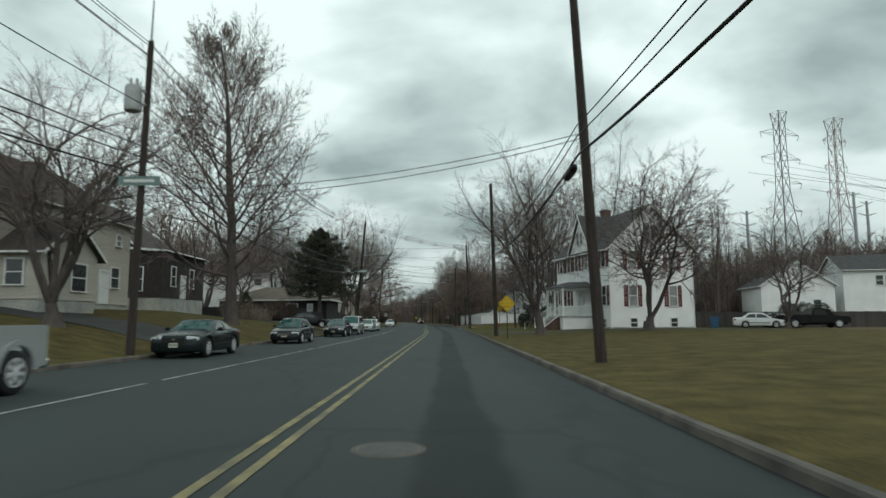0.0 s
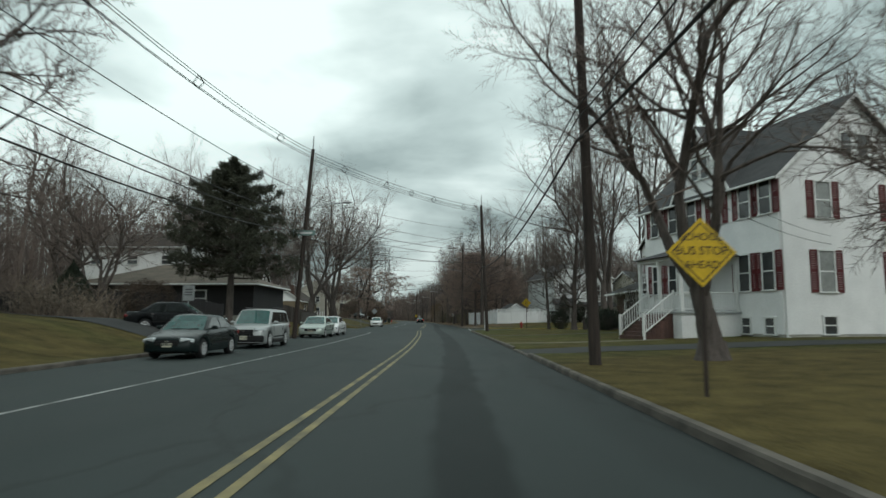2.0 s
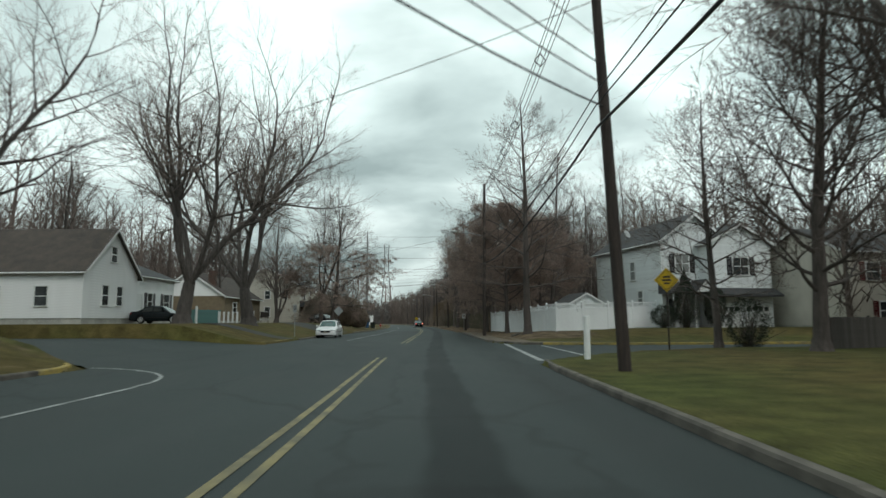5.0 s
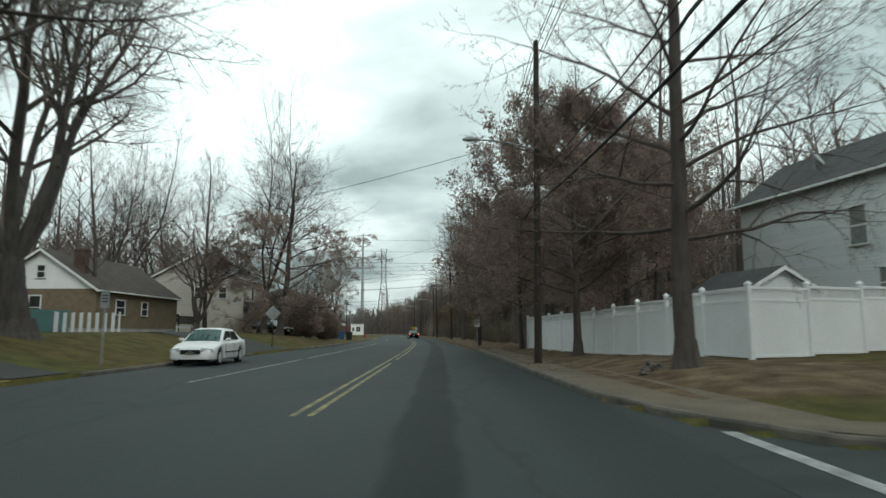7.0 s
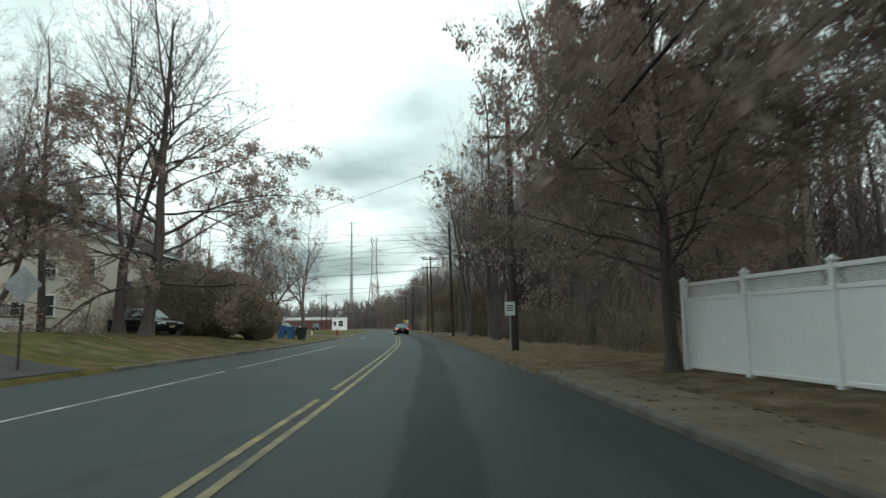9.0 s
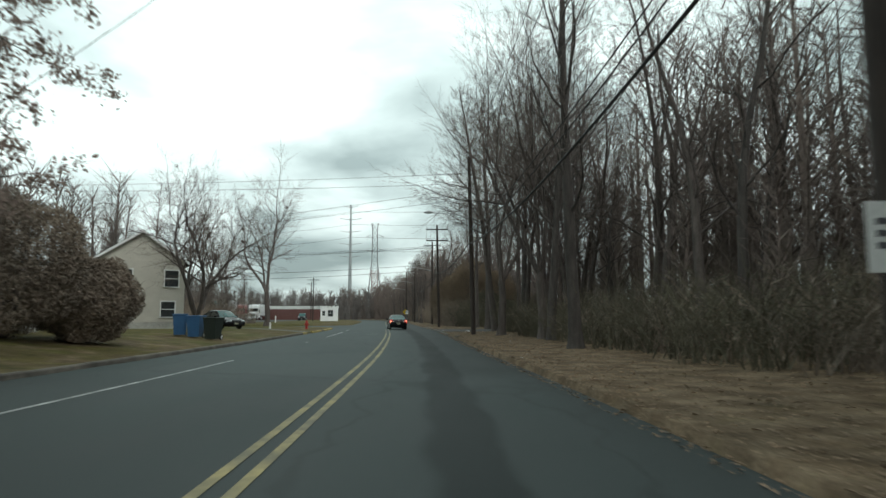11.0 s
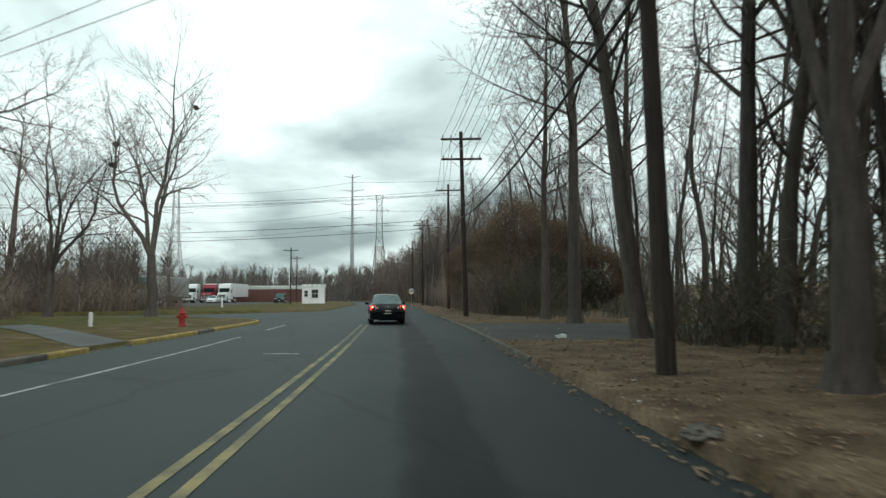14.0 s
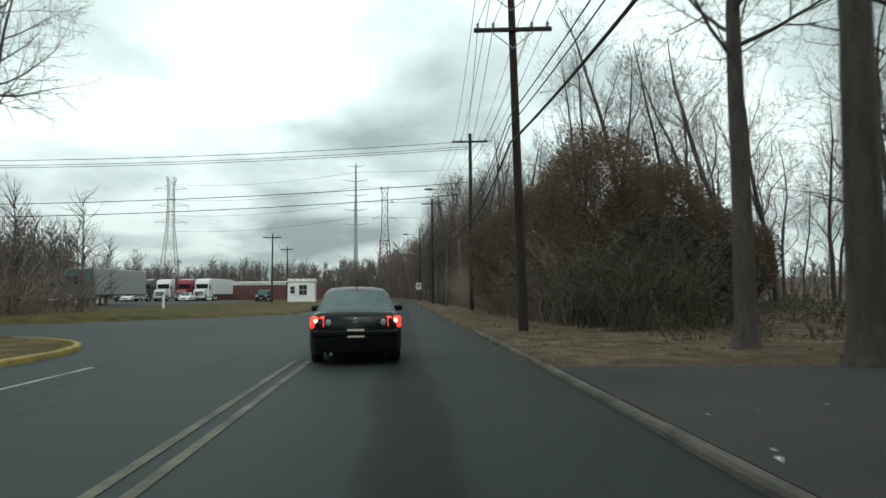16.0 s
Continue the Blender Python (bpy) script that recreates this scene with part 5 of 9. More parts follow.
# ---- houses ----
def wall_frame(p, turn):
    """A frame on a wall: x along it, y out of it, z up. turn: degrees by which the outward side is turned from -y."""
    return pose(*p) @ pose(0, 0, 0, 0, 0, turn) @ Matrix(((1, 0, 0, 0), (0, -1, 0, 0), (0, 0, 1, 0), (0, 0, 0, 1)))


def window(house, p, turn, w, h, shutter=None, pane=None, bars=1, trim=None):
    """A sash window: frame, sill, two panes, and shutters beside it. p: middle of its foot on the wall."""
    f = wall_frame(p, turn)
    t = 0.09
    s = Shape()
    s.box((-w / 2 - t, 0.0, 0), (-w / 2, 0.07, h), f, 0.008)
    s.box((w / 2, 0.0, 0), (w / 2 + t, 0.07, h), f, 0.008)
    s.box((-w / 2 - t - 0.02, 0.0, h), (w / 2 + t + 0.02, 0.085, h + t), f, 0.008)
    s.box((-w / 2 - 0.001, 0.002, h / 2 - 0.03), (w / 2 + 0.001, 0.045, h / 2 + 0.03), f)
    for i in range(1, bars):
        x = -w / 2 + w * i / bars
        s.box((x - 0.012, 0.004, 0), (x + 0.012, 0.04, h), f)
    win = part("window", s, trim or M_TRIM, house)
    s = Shape()
    s.box((-w / 2 - t - 0.05, 0.0, -0.07), (w / 2 + t + 0.05, 0.12, 0.0), f, 0.01)
    part("sill", s, trim or M_TRIM, win)
    for k in (0, 1):
        s = Shape()
        s.box((-w / 2, 0.004, h / 2 * k), (w / 2, 0.02 + 0.012 * (1 - k), h / 2 * (k + 1)), f)
        part("pane", s, (pane or M_GLASS) if k == 0 or pane is None else pane, win)
    if shutter:
        for sx in (-1, 1):
            s = Shape()
            c = sx * (w / 2 + t + 0.24)
            s.box((c - 0.2, 0.0, -0.05), (c - 0.145, 0.05, h + 0.06), f)
            s.box((c + 0.145, 0.0, -0.05), (c + 0.2, 0.05, h + 0.06), f)
            for z0, z1 in ((-0.05, 0.05), (h * 0.48, h * 0.56), (h - 0.04, h + 0.06)):
                s.box((c - 0.146, 0.001, z0), (c + 0.146, 0.048, z1), f)
            n = max(6, int(h / 0.11))
            for i in range(n):
                z = 0.05 + (h - 0.1) * i / n
                s.box((c - 0.146, 0.002, z), (c + 0.146, 0.03, z + (h - 0.1) / n * 0.72), f)
            part("shutter", s, shutter, house)
    return win


def door(house, p, turn, w=0.95, h=2.05, col=None):
    f = wall_frame(p, turn)
    s = Shape()
    s.box((-w / 2 - 0.12, 0, 0), (-w / 2, 0.09, h), f, 0.01)
    s.box((w / 2, 0, 0), (w / 2 + 0.12, 0.09, h), f, 0.01)
    s.box((-w / 2 - 0.14, 0, h), (w / 2 + 0.14, 0.10, h + 0.13), f, 0.01)
    fr = part("door", s, M_TRIM, house)
    s = Shape()
    s.box((-w / 2, 0.003, 0.02), (w / 2, 0.04, h), f)
    for z0, z1 in ((0.2, 0.85), (1.05, 1.85)):
        for x0, x1 in ((-w * 0.38, -w * 0.06), (w * 0.06, w * 0.38)):
            s.box((x0, 0.035, z0), (x1, 0.052, z1), f, 0.008)
    part("leaf", s, col or M_TRIM, fr)
    s = Shape()
    s.rod(f @ Vector((w * 0.4, 0.04, 1.0)), f @ Vector((w * 0.4, 0.10, 1.0)), 0.03, n=10)
    part("door_knob", s, M_CHROME, fr)


def gable_roof(house, x0, x1, y0, y1, z, rise, along_y=True, over=0.35, th=0.16, material=None, name="roof"):
    """Two slopes over a rectangle, with eaves; ridge along y or x."""
    s = Shape()
    a0, a1, b0, b1 = (x0, x1, y0, y1) if along_y else (y0, y1, x0, x1)
    m = (a0 + a1) / 2
    k = rise / (m - a0)
    o = [(a0 - over, z - over * k), (m, z + rise), (a1 + over, z - over * k), (a1 + over, z - over * k + th), (m, z + rise + th * 1.25), (a0 - over, z - over * k + th)]
    for pr in ([o[0], o[1], o[4], o[5]], [o[1], o[2], o[3], o[4]]):
        s.prism(pr, "y" if along_y else "x", b0 - over, b1 + over)
    part(name, s, material or M_ROOF, house)
    # white boards along the gable edges and gutters under the eaves
    for e in (b0 - over - 0.03, b1 + over):
        s = Shape()
        for pr in ([(o[0][0], o[0][1] - 0.06), (m, z + rise - 0.06), (m, z + rise + th), (o[0][0], o[0][1] + th * 0.85)], [(m, z + rise - 0.06), (o[2][0], o[2][1] - 0.06), (o[2][0], o[2][1] + th * 0.85), (m, z + rise + th)]):
            s.prism(pr, "y" if along_y else "x", e, e + 0.03)
        part("bargeboard", s, M_TRIM, house)
    for e in (a0 - over - 0.1, a1 + over):
        s = Shape()
        zz = z - over * k + 0.02
        if along_y:
            s.box((e, b0 - over, zz), (e + 0.1, b1 + over, zz + 0.11), None, 0.02)
        else:
            s.box((b0 - over, e, zz), (b1 + over, e + 0.1, zz + 0.11), None, 0.02)
        part("gutter", s, M_TRIM, house)


def gable_fill(house, x0, x1, y, z, rise, material, along_y=True, th=0.2, name="gable"):
    """The triangle of wall under a gable."""
    s = Shape()
    s.prism([(x0, z), (x1, z), ((x0 + x1) / 2, z + rise)], "y" if along_y else "x", y, y + th)
    part(name, s, material, house)


def boards(parent, p, turn, length, height, step, material, peak=0.0):
    """Lapped siding: each board an object on a shared mesh; peak: the boards also fill a gable of that rise."""
    f = wall_frame(p, turn)
    s = Shape()
    s.prism([(0.003, 0.0), (0.03, 0.002), (0.012, step + 0.015), (0.003, step + 0.015)], "x", -0.5, 0.5)
    me = s.mesh("siding_board", material)
    n = int(round(height / step))
    for i in range(n):
        ob = new("siding_board", me)
        ob.parent = parent
        ob.matrix_basis = f @ pose(0, 0, i * step) @ Matrix.Diagonal((length, 1, 1, 1))
    if peak:
        k = int(peak / step)
        for i in range(k):
            ob = new("siding_board", me)
            ob.parent = parent
            ob.matrix_basis = f @ pose(0, 0, (n + i) * step) @ Matrix.Diagonal((max(0.2, length * (1 - (i + 1.0) / (peak / step + 0.6))), 1, 1, 1))


def slab(house, a, b, material, name="wall", ch=0.0, label=""):
    s = Shape()
    s.box(a, b, None, ch)
    return part(name, s, material, house, label)


def downpipe(house, x, y, z0, z1):
    s = Shape()
    s.box((x - 0.04, y - 0.04, z0), (x + 0.04, y + 0.04, z1), None, 0.012)
    s.box((x - 0.04, y - 0.16, z0), (x + 0.04, y - 0.04, z0 + 0.07), None, 0.012)
    part("downpipe", s, M_TRIM, house)


BALUSTER = Shape().box((-0.018, -0.018, 0), (0.018, 0.018, 0.83)).mesh("baluster", M_TRIM)


def big_white_house():
    """In its own frame: the front lies along y at x = 0, the end wall along x at y = 0."""
    h = thing("house", "tall white two-storey house with maroon shutters and front porch", "house", pose(15.8, 60.4, 0, 0, 0, 14.5))
    W, L, zb, ze, rise = 9.4, 11.4, 0.3, 8.2, 4.2
    s = Shape()
    s.box((0.04, 0.04, zb - 0.6), (W - 0.04, L - 0.04, zb + 0.3))
    part("foundation", s, M_STUCCO, h)
    slab(h, (0, 0, zb + 0.3), (W, L, ze), M_WHITEWALL)
    gable_roof(h, 0, W, 0, L, ze, rise)
    gable_fill(h, 0, W, 0, ze, rise, M_WHITEWALL)
    gable_fill(h, 0, W, L - 0.2, ze, rise, M_WHITEWALL)
    # cross gable over the front
    gy0, gy1, gh = 3.2, 7.8, 3.8
    m = (gy0 + gy1) / 2
    s = Shape()
    for pr in ([(gy0 - 0.3, ze - 0.3), (m, ze + gh), (m, ze + gh + 0.18), (gy0 - 0.3, ze - 0.12)], [(m, ze + gh), (gy1 + 0.3, ze - 0.3), (gy1 + 0.3, ze - 0.12), (m, ze + gh + 0.18)]):
        s.prism(pr, "x", -0.3, W / 2)
    part("cross_roof", s, M_ROOF, h)
    s = Shape()
    s.prism([(gy0, ze + 0.02), (gy1, ze + 0.02), (m, ze + gh - 0.12)], "x", -0.06, 0.2)
    part("gable", s, M_WHITEWALL, h)
    for i in range(13):
        z = ze + 0.08 + i * 0.25
        half = (gy1 - gy0) / 2 * (1 - (z + 0.25 - ze) / (gh - 0.05))
        if half > 0.1:
            s = Shape()
            s.prism([(-0.062, z), (-0.085, z + 0.002), (-0.066, z + 0.26)], "y", m - half, m + half)
            part("gable_board", s, M_WHITEWALL, h)
    for sy in (-1, 1):
        s = Shape()
        e, f = m + sy * (gy1 - m + 0.3), m
        s.prism([(e, ze - 0.36), (e, ze - 0.12), (f, ze + gh + 0.17), (f, ze + gh - 0.1)], "x", -0.35, -0.3)
        part("bargeboard", s, M_TRIM, h)
    for y in (m - 0.42, m + 0.42):
        window(h, (-0.08, y, ze + 0.9), -90, 0.55, 1.2)
    # front
    for y in (0.78, 2.2, 4.35, 6.5, 8.3, 10.2):
        window(h, (0, y, 6.42), -90, 0.72, 1.6, M_SHUT_R, M_CURTAIN if y == 4.35 else M_GLASS)
    for y in (0.78, 2.42, 8.5, 10.2):
        window(h, (0, y, 2.72), -90, 0.72, 1.8, M_SHUT_R, M_GLASS)
    for y in (0.85, 2.46):
        window(h, (0, y, 0.6), -90, 0.55, 0.75)
    door(h, (0, 5.6, 1.68), -90, 0.95, 2.1)
    # end wall
    for x in (2.6, 7.0):
        window(h, (x, 0, 6.2), 0, 0.85, 1.75, M_SHUT_R, M_CURTAIN)
        window(h, (x, 0, 2.62), 0, 0.85, 1.95, M_SHUT_R, M_CURTAIN)
        window(h, (x, 0, 0.62), 0, 0.7, 0.8)
    window(h, (4.2, 0, 9.35), 0, 0.6, 1.15)
    window(h, (5.2, 0, 9.35), 0, 0.6, 1.15)
    downpipe(h, 0.12, -0.05, 0.45, ze - 0.1)
    downpipe(h, W - 0.1, -0.05, 0.45, ze - 0.1)
    s = Shape()
    s.box((4.3, 8.2, 11.4), (5.2, 9.0, 13.3), None, 0.03)
    s.box((4.2, 8.1, 13.3), (5.3, 9.1, 13.45), None, 0.02)
    part("chimney", s, M_CHIM, h)
    # porch
    px0, px1, py0, py1, pz = -3.45, -0.005, 2.85, 6.75, 1.68
    s = Shape()
    s.box((px0, py0, 0.25), (px1, py1, pz - 0.12))
    part("porch_base", s, M_WHITEWALL, h)
    s = Shape()
    s.box((px0 - 0.1, py0 - 0.1, pz - 0.12), (px1, py1 + 0.1, pz), None, 0.02)
    part("porch_floor", s, M_GREYPAINT, h)
    for x, y in ((px0 + 0.1, py0 + 0.12), (px0 + 0.1, 4.8), (px0 + 0.1, py1 - 0.12), (px1 - 0.12, py0 + 0.12)):
        s = Shape()
        s.box((x - 0.09, y - 0.09, pz), (x + 0.09, y + 0.09, 4.3), None, 0.015)
        s.box((x - 0.12, y - 0.12, pz), (x + 0.12, y + 0.12, pz + 0.18), None, 0.015)
        s.box((x - 0.12, y - 0.12, 4.15), (x + 0.12, y + 0.12, 4.3), None, 0.015)
        part("porch_post", s, M_TRIM, h)
    s = Shape()
    s.box((px0 - 0.02, py0 - 0.02, 4.3), (px1, py1 + 0.02, 4.5), None, 0.02)
    part("porch_beam", s, M_TRIM, h)
    s = Shape()
    e = 0.3
    s.add([(px0 - e, py0 - e, 4.5), (px1, py0 - e, 4.5), (px1, py1 + e, 4.5), (px0 - e, py1 + e, 4.5), (px1, py0 + 1.4, 5.15), (px1, py1 - 1.4, 5.15), (px0 + 1.5, py0 + 1.5, 5.1), (px0 + 1.5, py1 - 1.5, 5.1)],
          [(0, 3, 2, 1), (0, 1, 4, 6), (3, 7, 5, 2), (0, 6, 7, 3), (6, 4, 5, 7), (1, 2, 5, 4)])
    part("porch_roof", s, M_ROOF, h)
    sy0, sy1 = 3.55, 5.85
    for (ax, ay), (bx, by) in (((px0 + 0.1, py0 + 0.12), (px1 - 0.12, py0 + 0.12)), ((px0 + 0.1, py0 + 0.12), (px0 + 0.1, sy0)), ((px0 + 0.1, sy1), (px0 + 0.1, py1 - 0.12)), ((px0 + 0.1, py1 - 0.12), (px1 - 0.12, py1 - 0.12))):
        s = Shape()
        for z in (pz + 0.12, pz + 0.95):
            s.rod((ax, ay, z), (bx, by, z), 0.04, n=6)
        rail = part("railing", s, M_TRIM, h)
        n = int(math.hypot(bx - ax, by - ay) / 0.13)
        for i in range(1, n):
            ob = part("baluster", BALUSTER, None, rail)
            ob.location = (ax + (bx - ax) * i / n, ay + (by - ay) * i / n, pz + 0.12)
    for i in range(7):
        s = Shape()
        s.box((px0 - 0.25 * (7 - i), sy0, 0.2), (px0 - 0.25 * (6 - i) - 0.002, sy1, 0.38 + (pz - 0.4) * (i + 0.5) / 7), None, 0.012)
        part("step", s, M_BRICK, h)
    for y in (sy0 + 0.02, sy1 - 0.02):
        s = Shape()
        p, q = Vector((px0 - 1.68, y, 0.5)), Vector((px0 + 0.05, y, pz + 0.05))
        s.box((p.x - 0.06, y - 0.06, 0.2), (p.x + 0.06, y + 0.06, 1.55), None, 0.012)
        s.box((q.x - 0.05, y - 0.05, pz), (q.x + 0.05, y + 0.05, pz + 1.1), None, 0.012)
        for dz in (0.1, 0.92):
            s.rod(p + Vector((0, 0, dz)), q + Vector((0, 0, dz)), 0.04, n=6)
        rail = part("stair_rail", s, M_TRIM, h)
        for i in range(1, 12):
            ob = part("baluster", BALUSTER, None, rail)
            ob.location = p + (q - p) * i / 12 + Vector((0, 0, 0.1))


big_white_house()


def split_level_house():
    h = thing("house", "white split-level house with wide siding and red brick", "house")
    x0 = 16.2
    # two-storey part with a gable to the street
    slab(h, (x0, 75.4, 0.0), (25, 82.6, 7.05), M_WHITEWALL)
    gable_roof(h, x0, 25, 75.4, 82.6, 7.05, 1.5, along_y=False, over=0.3)
    gable_fill(h, 75.4, 82.6, x0, 7.05, 1.5, M_WHITEWALL, along_y=False)
    boards(h, (x0, 79.0, 3.85), -90, 7.2, 3.2, 0.32, M_WHITEWALL, 1.45)
    for y in (81.2, 78.9):
        window(h, (x0 - 0.03, y, 5.0), -90, 0.85, 1.35, M_SHUT_P, M_GLASS, 2)
    # low part with a hipped roof
    slab(h, (15.6, 82.6, 0.0), (24, 88.3, 3.4), M_WHITEWALL)
    s = Shape()
    s.box((15.55, 85.9, 0.0), (15.6, 88.3, 3.35))
    part("brick_facing", s, M_BRICK, h)
    s = Shape()
    s.add([(14.7, 75.6, 3.4), (24.5, 82.7, 3.4), (24.5, 88.9, 3.4), (14.7, 88.9, 3.4), (16.2, 76.2, 4.1), (19.2, 82.7, 5.5), (19.2, 85.6, 5.5), (14.7, 75.6, 3.55), (14.7, 88.9, 3.55), (24.5, 88.9, 3.55), (24.5, 82.7, 3.55)],
          [(0, 3, 2, 1), (7, 4, 5, 6, 8), (8, 6, 9), (9, 6, 5, 10), (10, 5, 4, 7), (0, 7, 8, 3), (3, 8, 9, 2), (2, 9, 10, 1), (1, 10, 7, 0)])
    part("roof", s, M_ROOF, h)
    s = Shape()
    s.box((14.58, 75.5, 3.35), (14.7, 89.0, 3.51), None, 0.02)
    part("gutter", s, M_TRIM, h)
    window(h, (15.6, 84.6, 1.45), -90, 1.6, 1.35, None, M_GLASS, 2)
    for y in (85.75, 83.45):
        s = Shape()
        s.box((15.5, y - 0.2, 1.3), (15.6, y + 0.2, 3.0), None, 0.02)
        part("shutter", s, M_TRIM, h)
    door(h, (15.6, 82.72, 0.9), -90, 0.85, 2.05)
    s = Shape()
    for i in range(4):
        s.box((15.6 - 0.3 * (4 - i), 81.9, 0), (15.6 - 0.3 * (3 - i), 83.4, 0.21 * (i + 1)), None, 0.01)
    part("front_steps", s, M_STUCCO, h)
    window(h, (16.2, 78.6, 1.3), -90, 1.5, 1.4, None, M_GLASS, 3)
    for i in range(12):
        s = Shape()
        s.box((16.02, 75.6, 0.1 + i * 0.1), (16.2, 82.2, 0.19 + i * 0.1), None, 0.015)
        part("stone_course", s, M_WHITEWALL, h, "whitewashed stone facing")
    s = Shape()
    s.box((17.6, 79.8, 6.8), (18.4, 80.6, 9.2), None, 0.03)
    part("chimney", s, M_CHIM, h)


split_level_house()


def grey_house():
    """Local frame: front-left corner at the origin, front along x, depth along y."""
    h = thing("house", "two-storey pale grey vinyl-sided house with dark roof", "house", pose(15.9, 123.5, 0.25, 0, 0, 13))
    W, D, E, R = 5.7, 11.0, 7.2, 2.0
    slab(h, (0, 0, -0.4), (W, D, E), M_GREYSIDE)
    gable_roof(h, 0, W, 0, D, E, R)
    gable_fill(h, 0, W, 0, E, R, M_GREYSIDE)
    gable_fill(h, 0, W, D - 0.2, E, R, M_GREYSIDE)
    boards(h, (0, D / 2, 0.1), -90, D, E - 0.15, 0.13, M_GREYSIDE)
    boards(h, (W / 2, 0, 0.1), 0, W, E - 0.1, 0.13, M_GREYSIDE, R)
    s = Shape()
    s.box((-0.06, -0.06, 0), (0.06, 0.06, E), None, 0.01)
    part("corner_board", s, M_TRIM, h)
    window(h, (1.75, -0.03, 4.75), 0, 1.1, 1.35, M_SHUT_D, M_CURTAIN, 2)
    window(h, (-0.03, 4.3, 4.4), -90, 0.75, 1.45, None, M_CURTAIN)
    window(h, (-0.03, 3.2, 2.3), -90, 0.7, 1.1, None, M_CURTAIN)
    # wing with a lower gable over the garage
    x0, x1, y0, y1, e, r = 3.2, 8.6, -1.3, 7.0, 6.9, 1.45
    slab(h, (x0, y0, -0.4), (x1, y1, e), M_GREYSIDE, "wing")
    gable_roof(h, x0, x1, y0, y1, e, r, name="wing_roof", over=0.3)
    gable_fill(h, x0, x1, y0, e, r, M_GREYSIDE)
    boards(h, ((x0 + x1) / 2, y0, 3.2), 0, x1 - x0, e - 3.25, 0.13, M_GREYSIDE, r)
    window(h, (5.9, y0 - 0.03, 4.5), 0, 1.3, 1.3, M_SHUT_D, M_GLASS, 2)
    s = Shape()
    s.add([(x0 - 0.2, y0 - 1.0, 2.95), (x1 + 0.2, y0 - 1.0, 2.95), (x1 + 0.2, y0, 3.5), (x0 - 0.2, y0, 3.5), (x0 - 0.2, y0 - 1.0, 2.8), (x1 + 0.2, y0 - 1.0, 2.8), (x1 + 0.2, y0, 2.8), (x0 - 0.2, y0, 2.8)], [(0, 1, 2, 3), (4, 7, 6, 5), (0, 4, 5, 1), (1, 5, 6, 2), (3, 7, 4, 0)])
    part("garage_roof", s, M_ROOF, h)
    for k in range(2):
        g = x0 + 0.35 + k * 2.55
        s = Shape()
        for i in range(4):
            s.box((g, y0 - 0.06, 0.02 + i * 0.54), (g + 2.2, y0, 0.54 + i * 0.54), None, 0.015)
        gd = part("garage_door", s, M_TRIM, h)
        s = Shape()
        for j in range(4):
            s.box((g + 0.15 + j * 0.5, y0 - 0.068, 1.74), (g + 0.53 + j * 0.5, y0 - 0.058, 2.06))
        part("garage_window", s, M_GLASS, gd)
    # porch with a small gable, door and steps
    s = Shape()
    s.add([(-0.35, -1.7, 3.2), (x0, -1.7, 3.2), (x0, 0, 4.05), (-0.35, 0, 4.05), (-0.35, -1.7, 3.05), (x0, -1.7, 3.05), (x0, 0, 3.05), (-0.35, 0, 3.05)], [(0, 1, 2, 3), (4, 7, 6, 5), (0, 4, 5, 1), (1, 5, 6, 2), (3, 7, 4, 0)])
    part("porch_roof", s, M_ROOF, h)
    s = Shape()
    s.prism([(1.75, 3.16), (3.15, 3.16), (2.45, 4.0)], "y", -1.85, -0.6)
    part("porch_gable", s, M_TRIM, h)
    s = Shape()
    for pr in ([(1.6, 3.12), (2.45, 4.02), (2.45, 4.12), (1.6, 3.22)], [(2.45, 4.02), (3.3, 3.12), (3.3, 3.22), (2.45, 4.12)]):
        s.prism(pr, "y", -1.95, -0.5)
    part("porch_gable_roof", s, M_ROOF, h)
    for x in (0.0, 1.7):
        s = Shape()
        s.box((x - 0.07, -1.62, 0.4), (x + 0.07, -1.48, 3.08), None, 0.012)
        part("porch_post", s, M_TRIM, h)
    door(h, (2.45, -0.03, 0.5), 0, 0.95, 2.05)
    window(h, (0.9, -0.03, 1.4), 0, 0.9, 1.3, None, M_GLASS, 2)
    for i in range(3):
        s = Shape()
        s.box((1.8, -1.7 - 0.3 * (3 - i), -0.2), (3.1, -1.7 - 0.3 * (2 - i), 0.155 * (i + 1)), None, 0.012)
        part("step", s, M_STUCCO, h)
    s = Shape()
    s.box((-0.1, -1.7, -0.3), (x0, 0, 0.48), None, 0.015)
    part("porch_floor", s, M_STUCCO, h)
    downpipe(h, 0.1, -0.08, 0.1, E - 0.1)
    s = Shape()
    s.lathe([(0.02, 0), (0.32, 0.1), (0.42, 0.2)], 16, at=(0, 0, 0), m=pose(1.2, 7.5, 8.6, 60, 0, 30))
    s.rod((1.2, 7.5, 8.6), (1.2, 7.6, 7.6), 0.03, n=6)
    part("dish_aerial", s, M_GREYPAINT, h)


grey_house()


def garden_shed(x, y, turn):
    """A small gabled shed behind the fence."""
    h = thing("garden_shed", "small pale grey garden shed with a gabled roof", "shed", pose(x, y, lawn(x, y), 0, 0, turn))
    slab(h, (0, 0, -0.2), (2.8, 3.2, 2.1), M_GREYSIDE)
    gable_fill(h, 0, 2.8, 0, 2.1, 0.75, M_GREYSIDE)
    gable_fill(h, 0, 2.8, 3.0, 2.1, 0.75, M_GREYSIDE)
    gable_roof(h, 0, 2.8, 0, 3.2, 2.1, 0.75, over=0.18, th=0.08)


garden_shed(9.0, 124.6, 13)


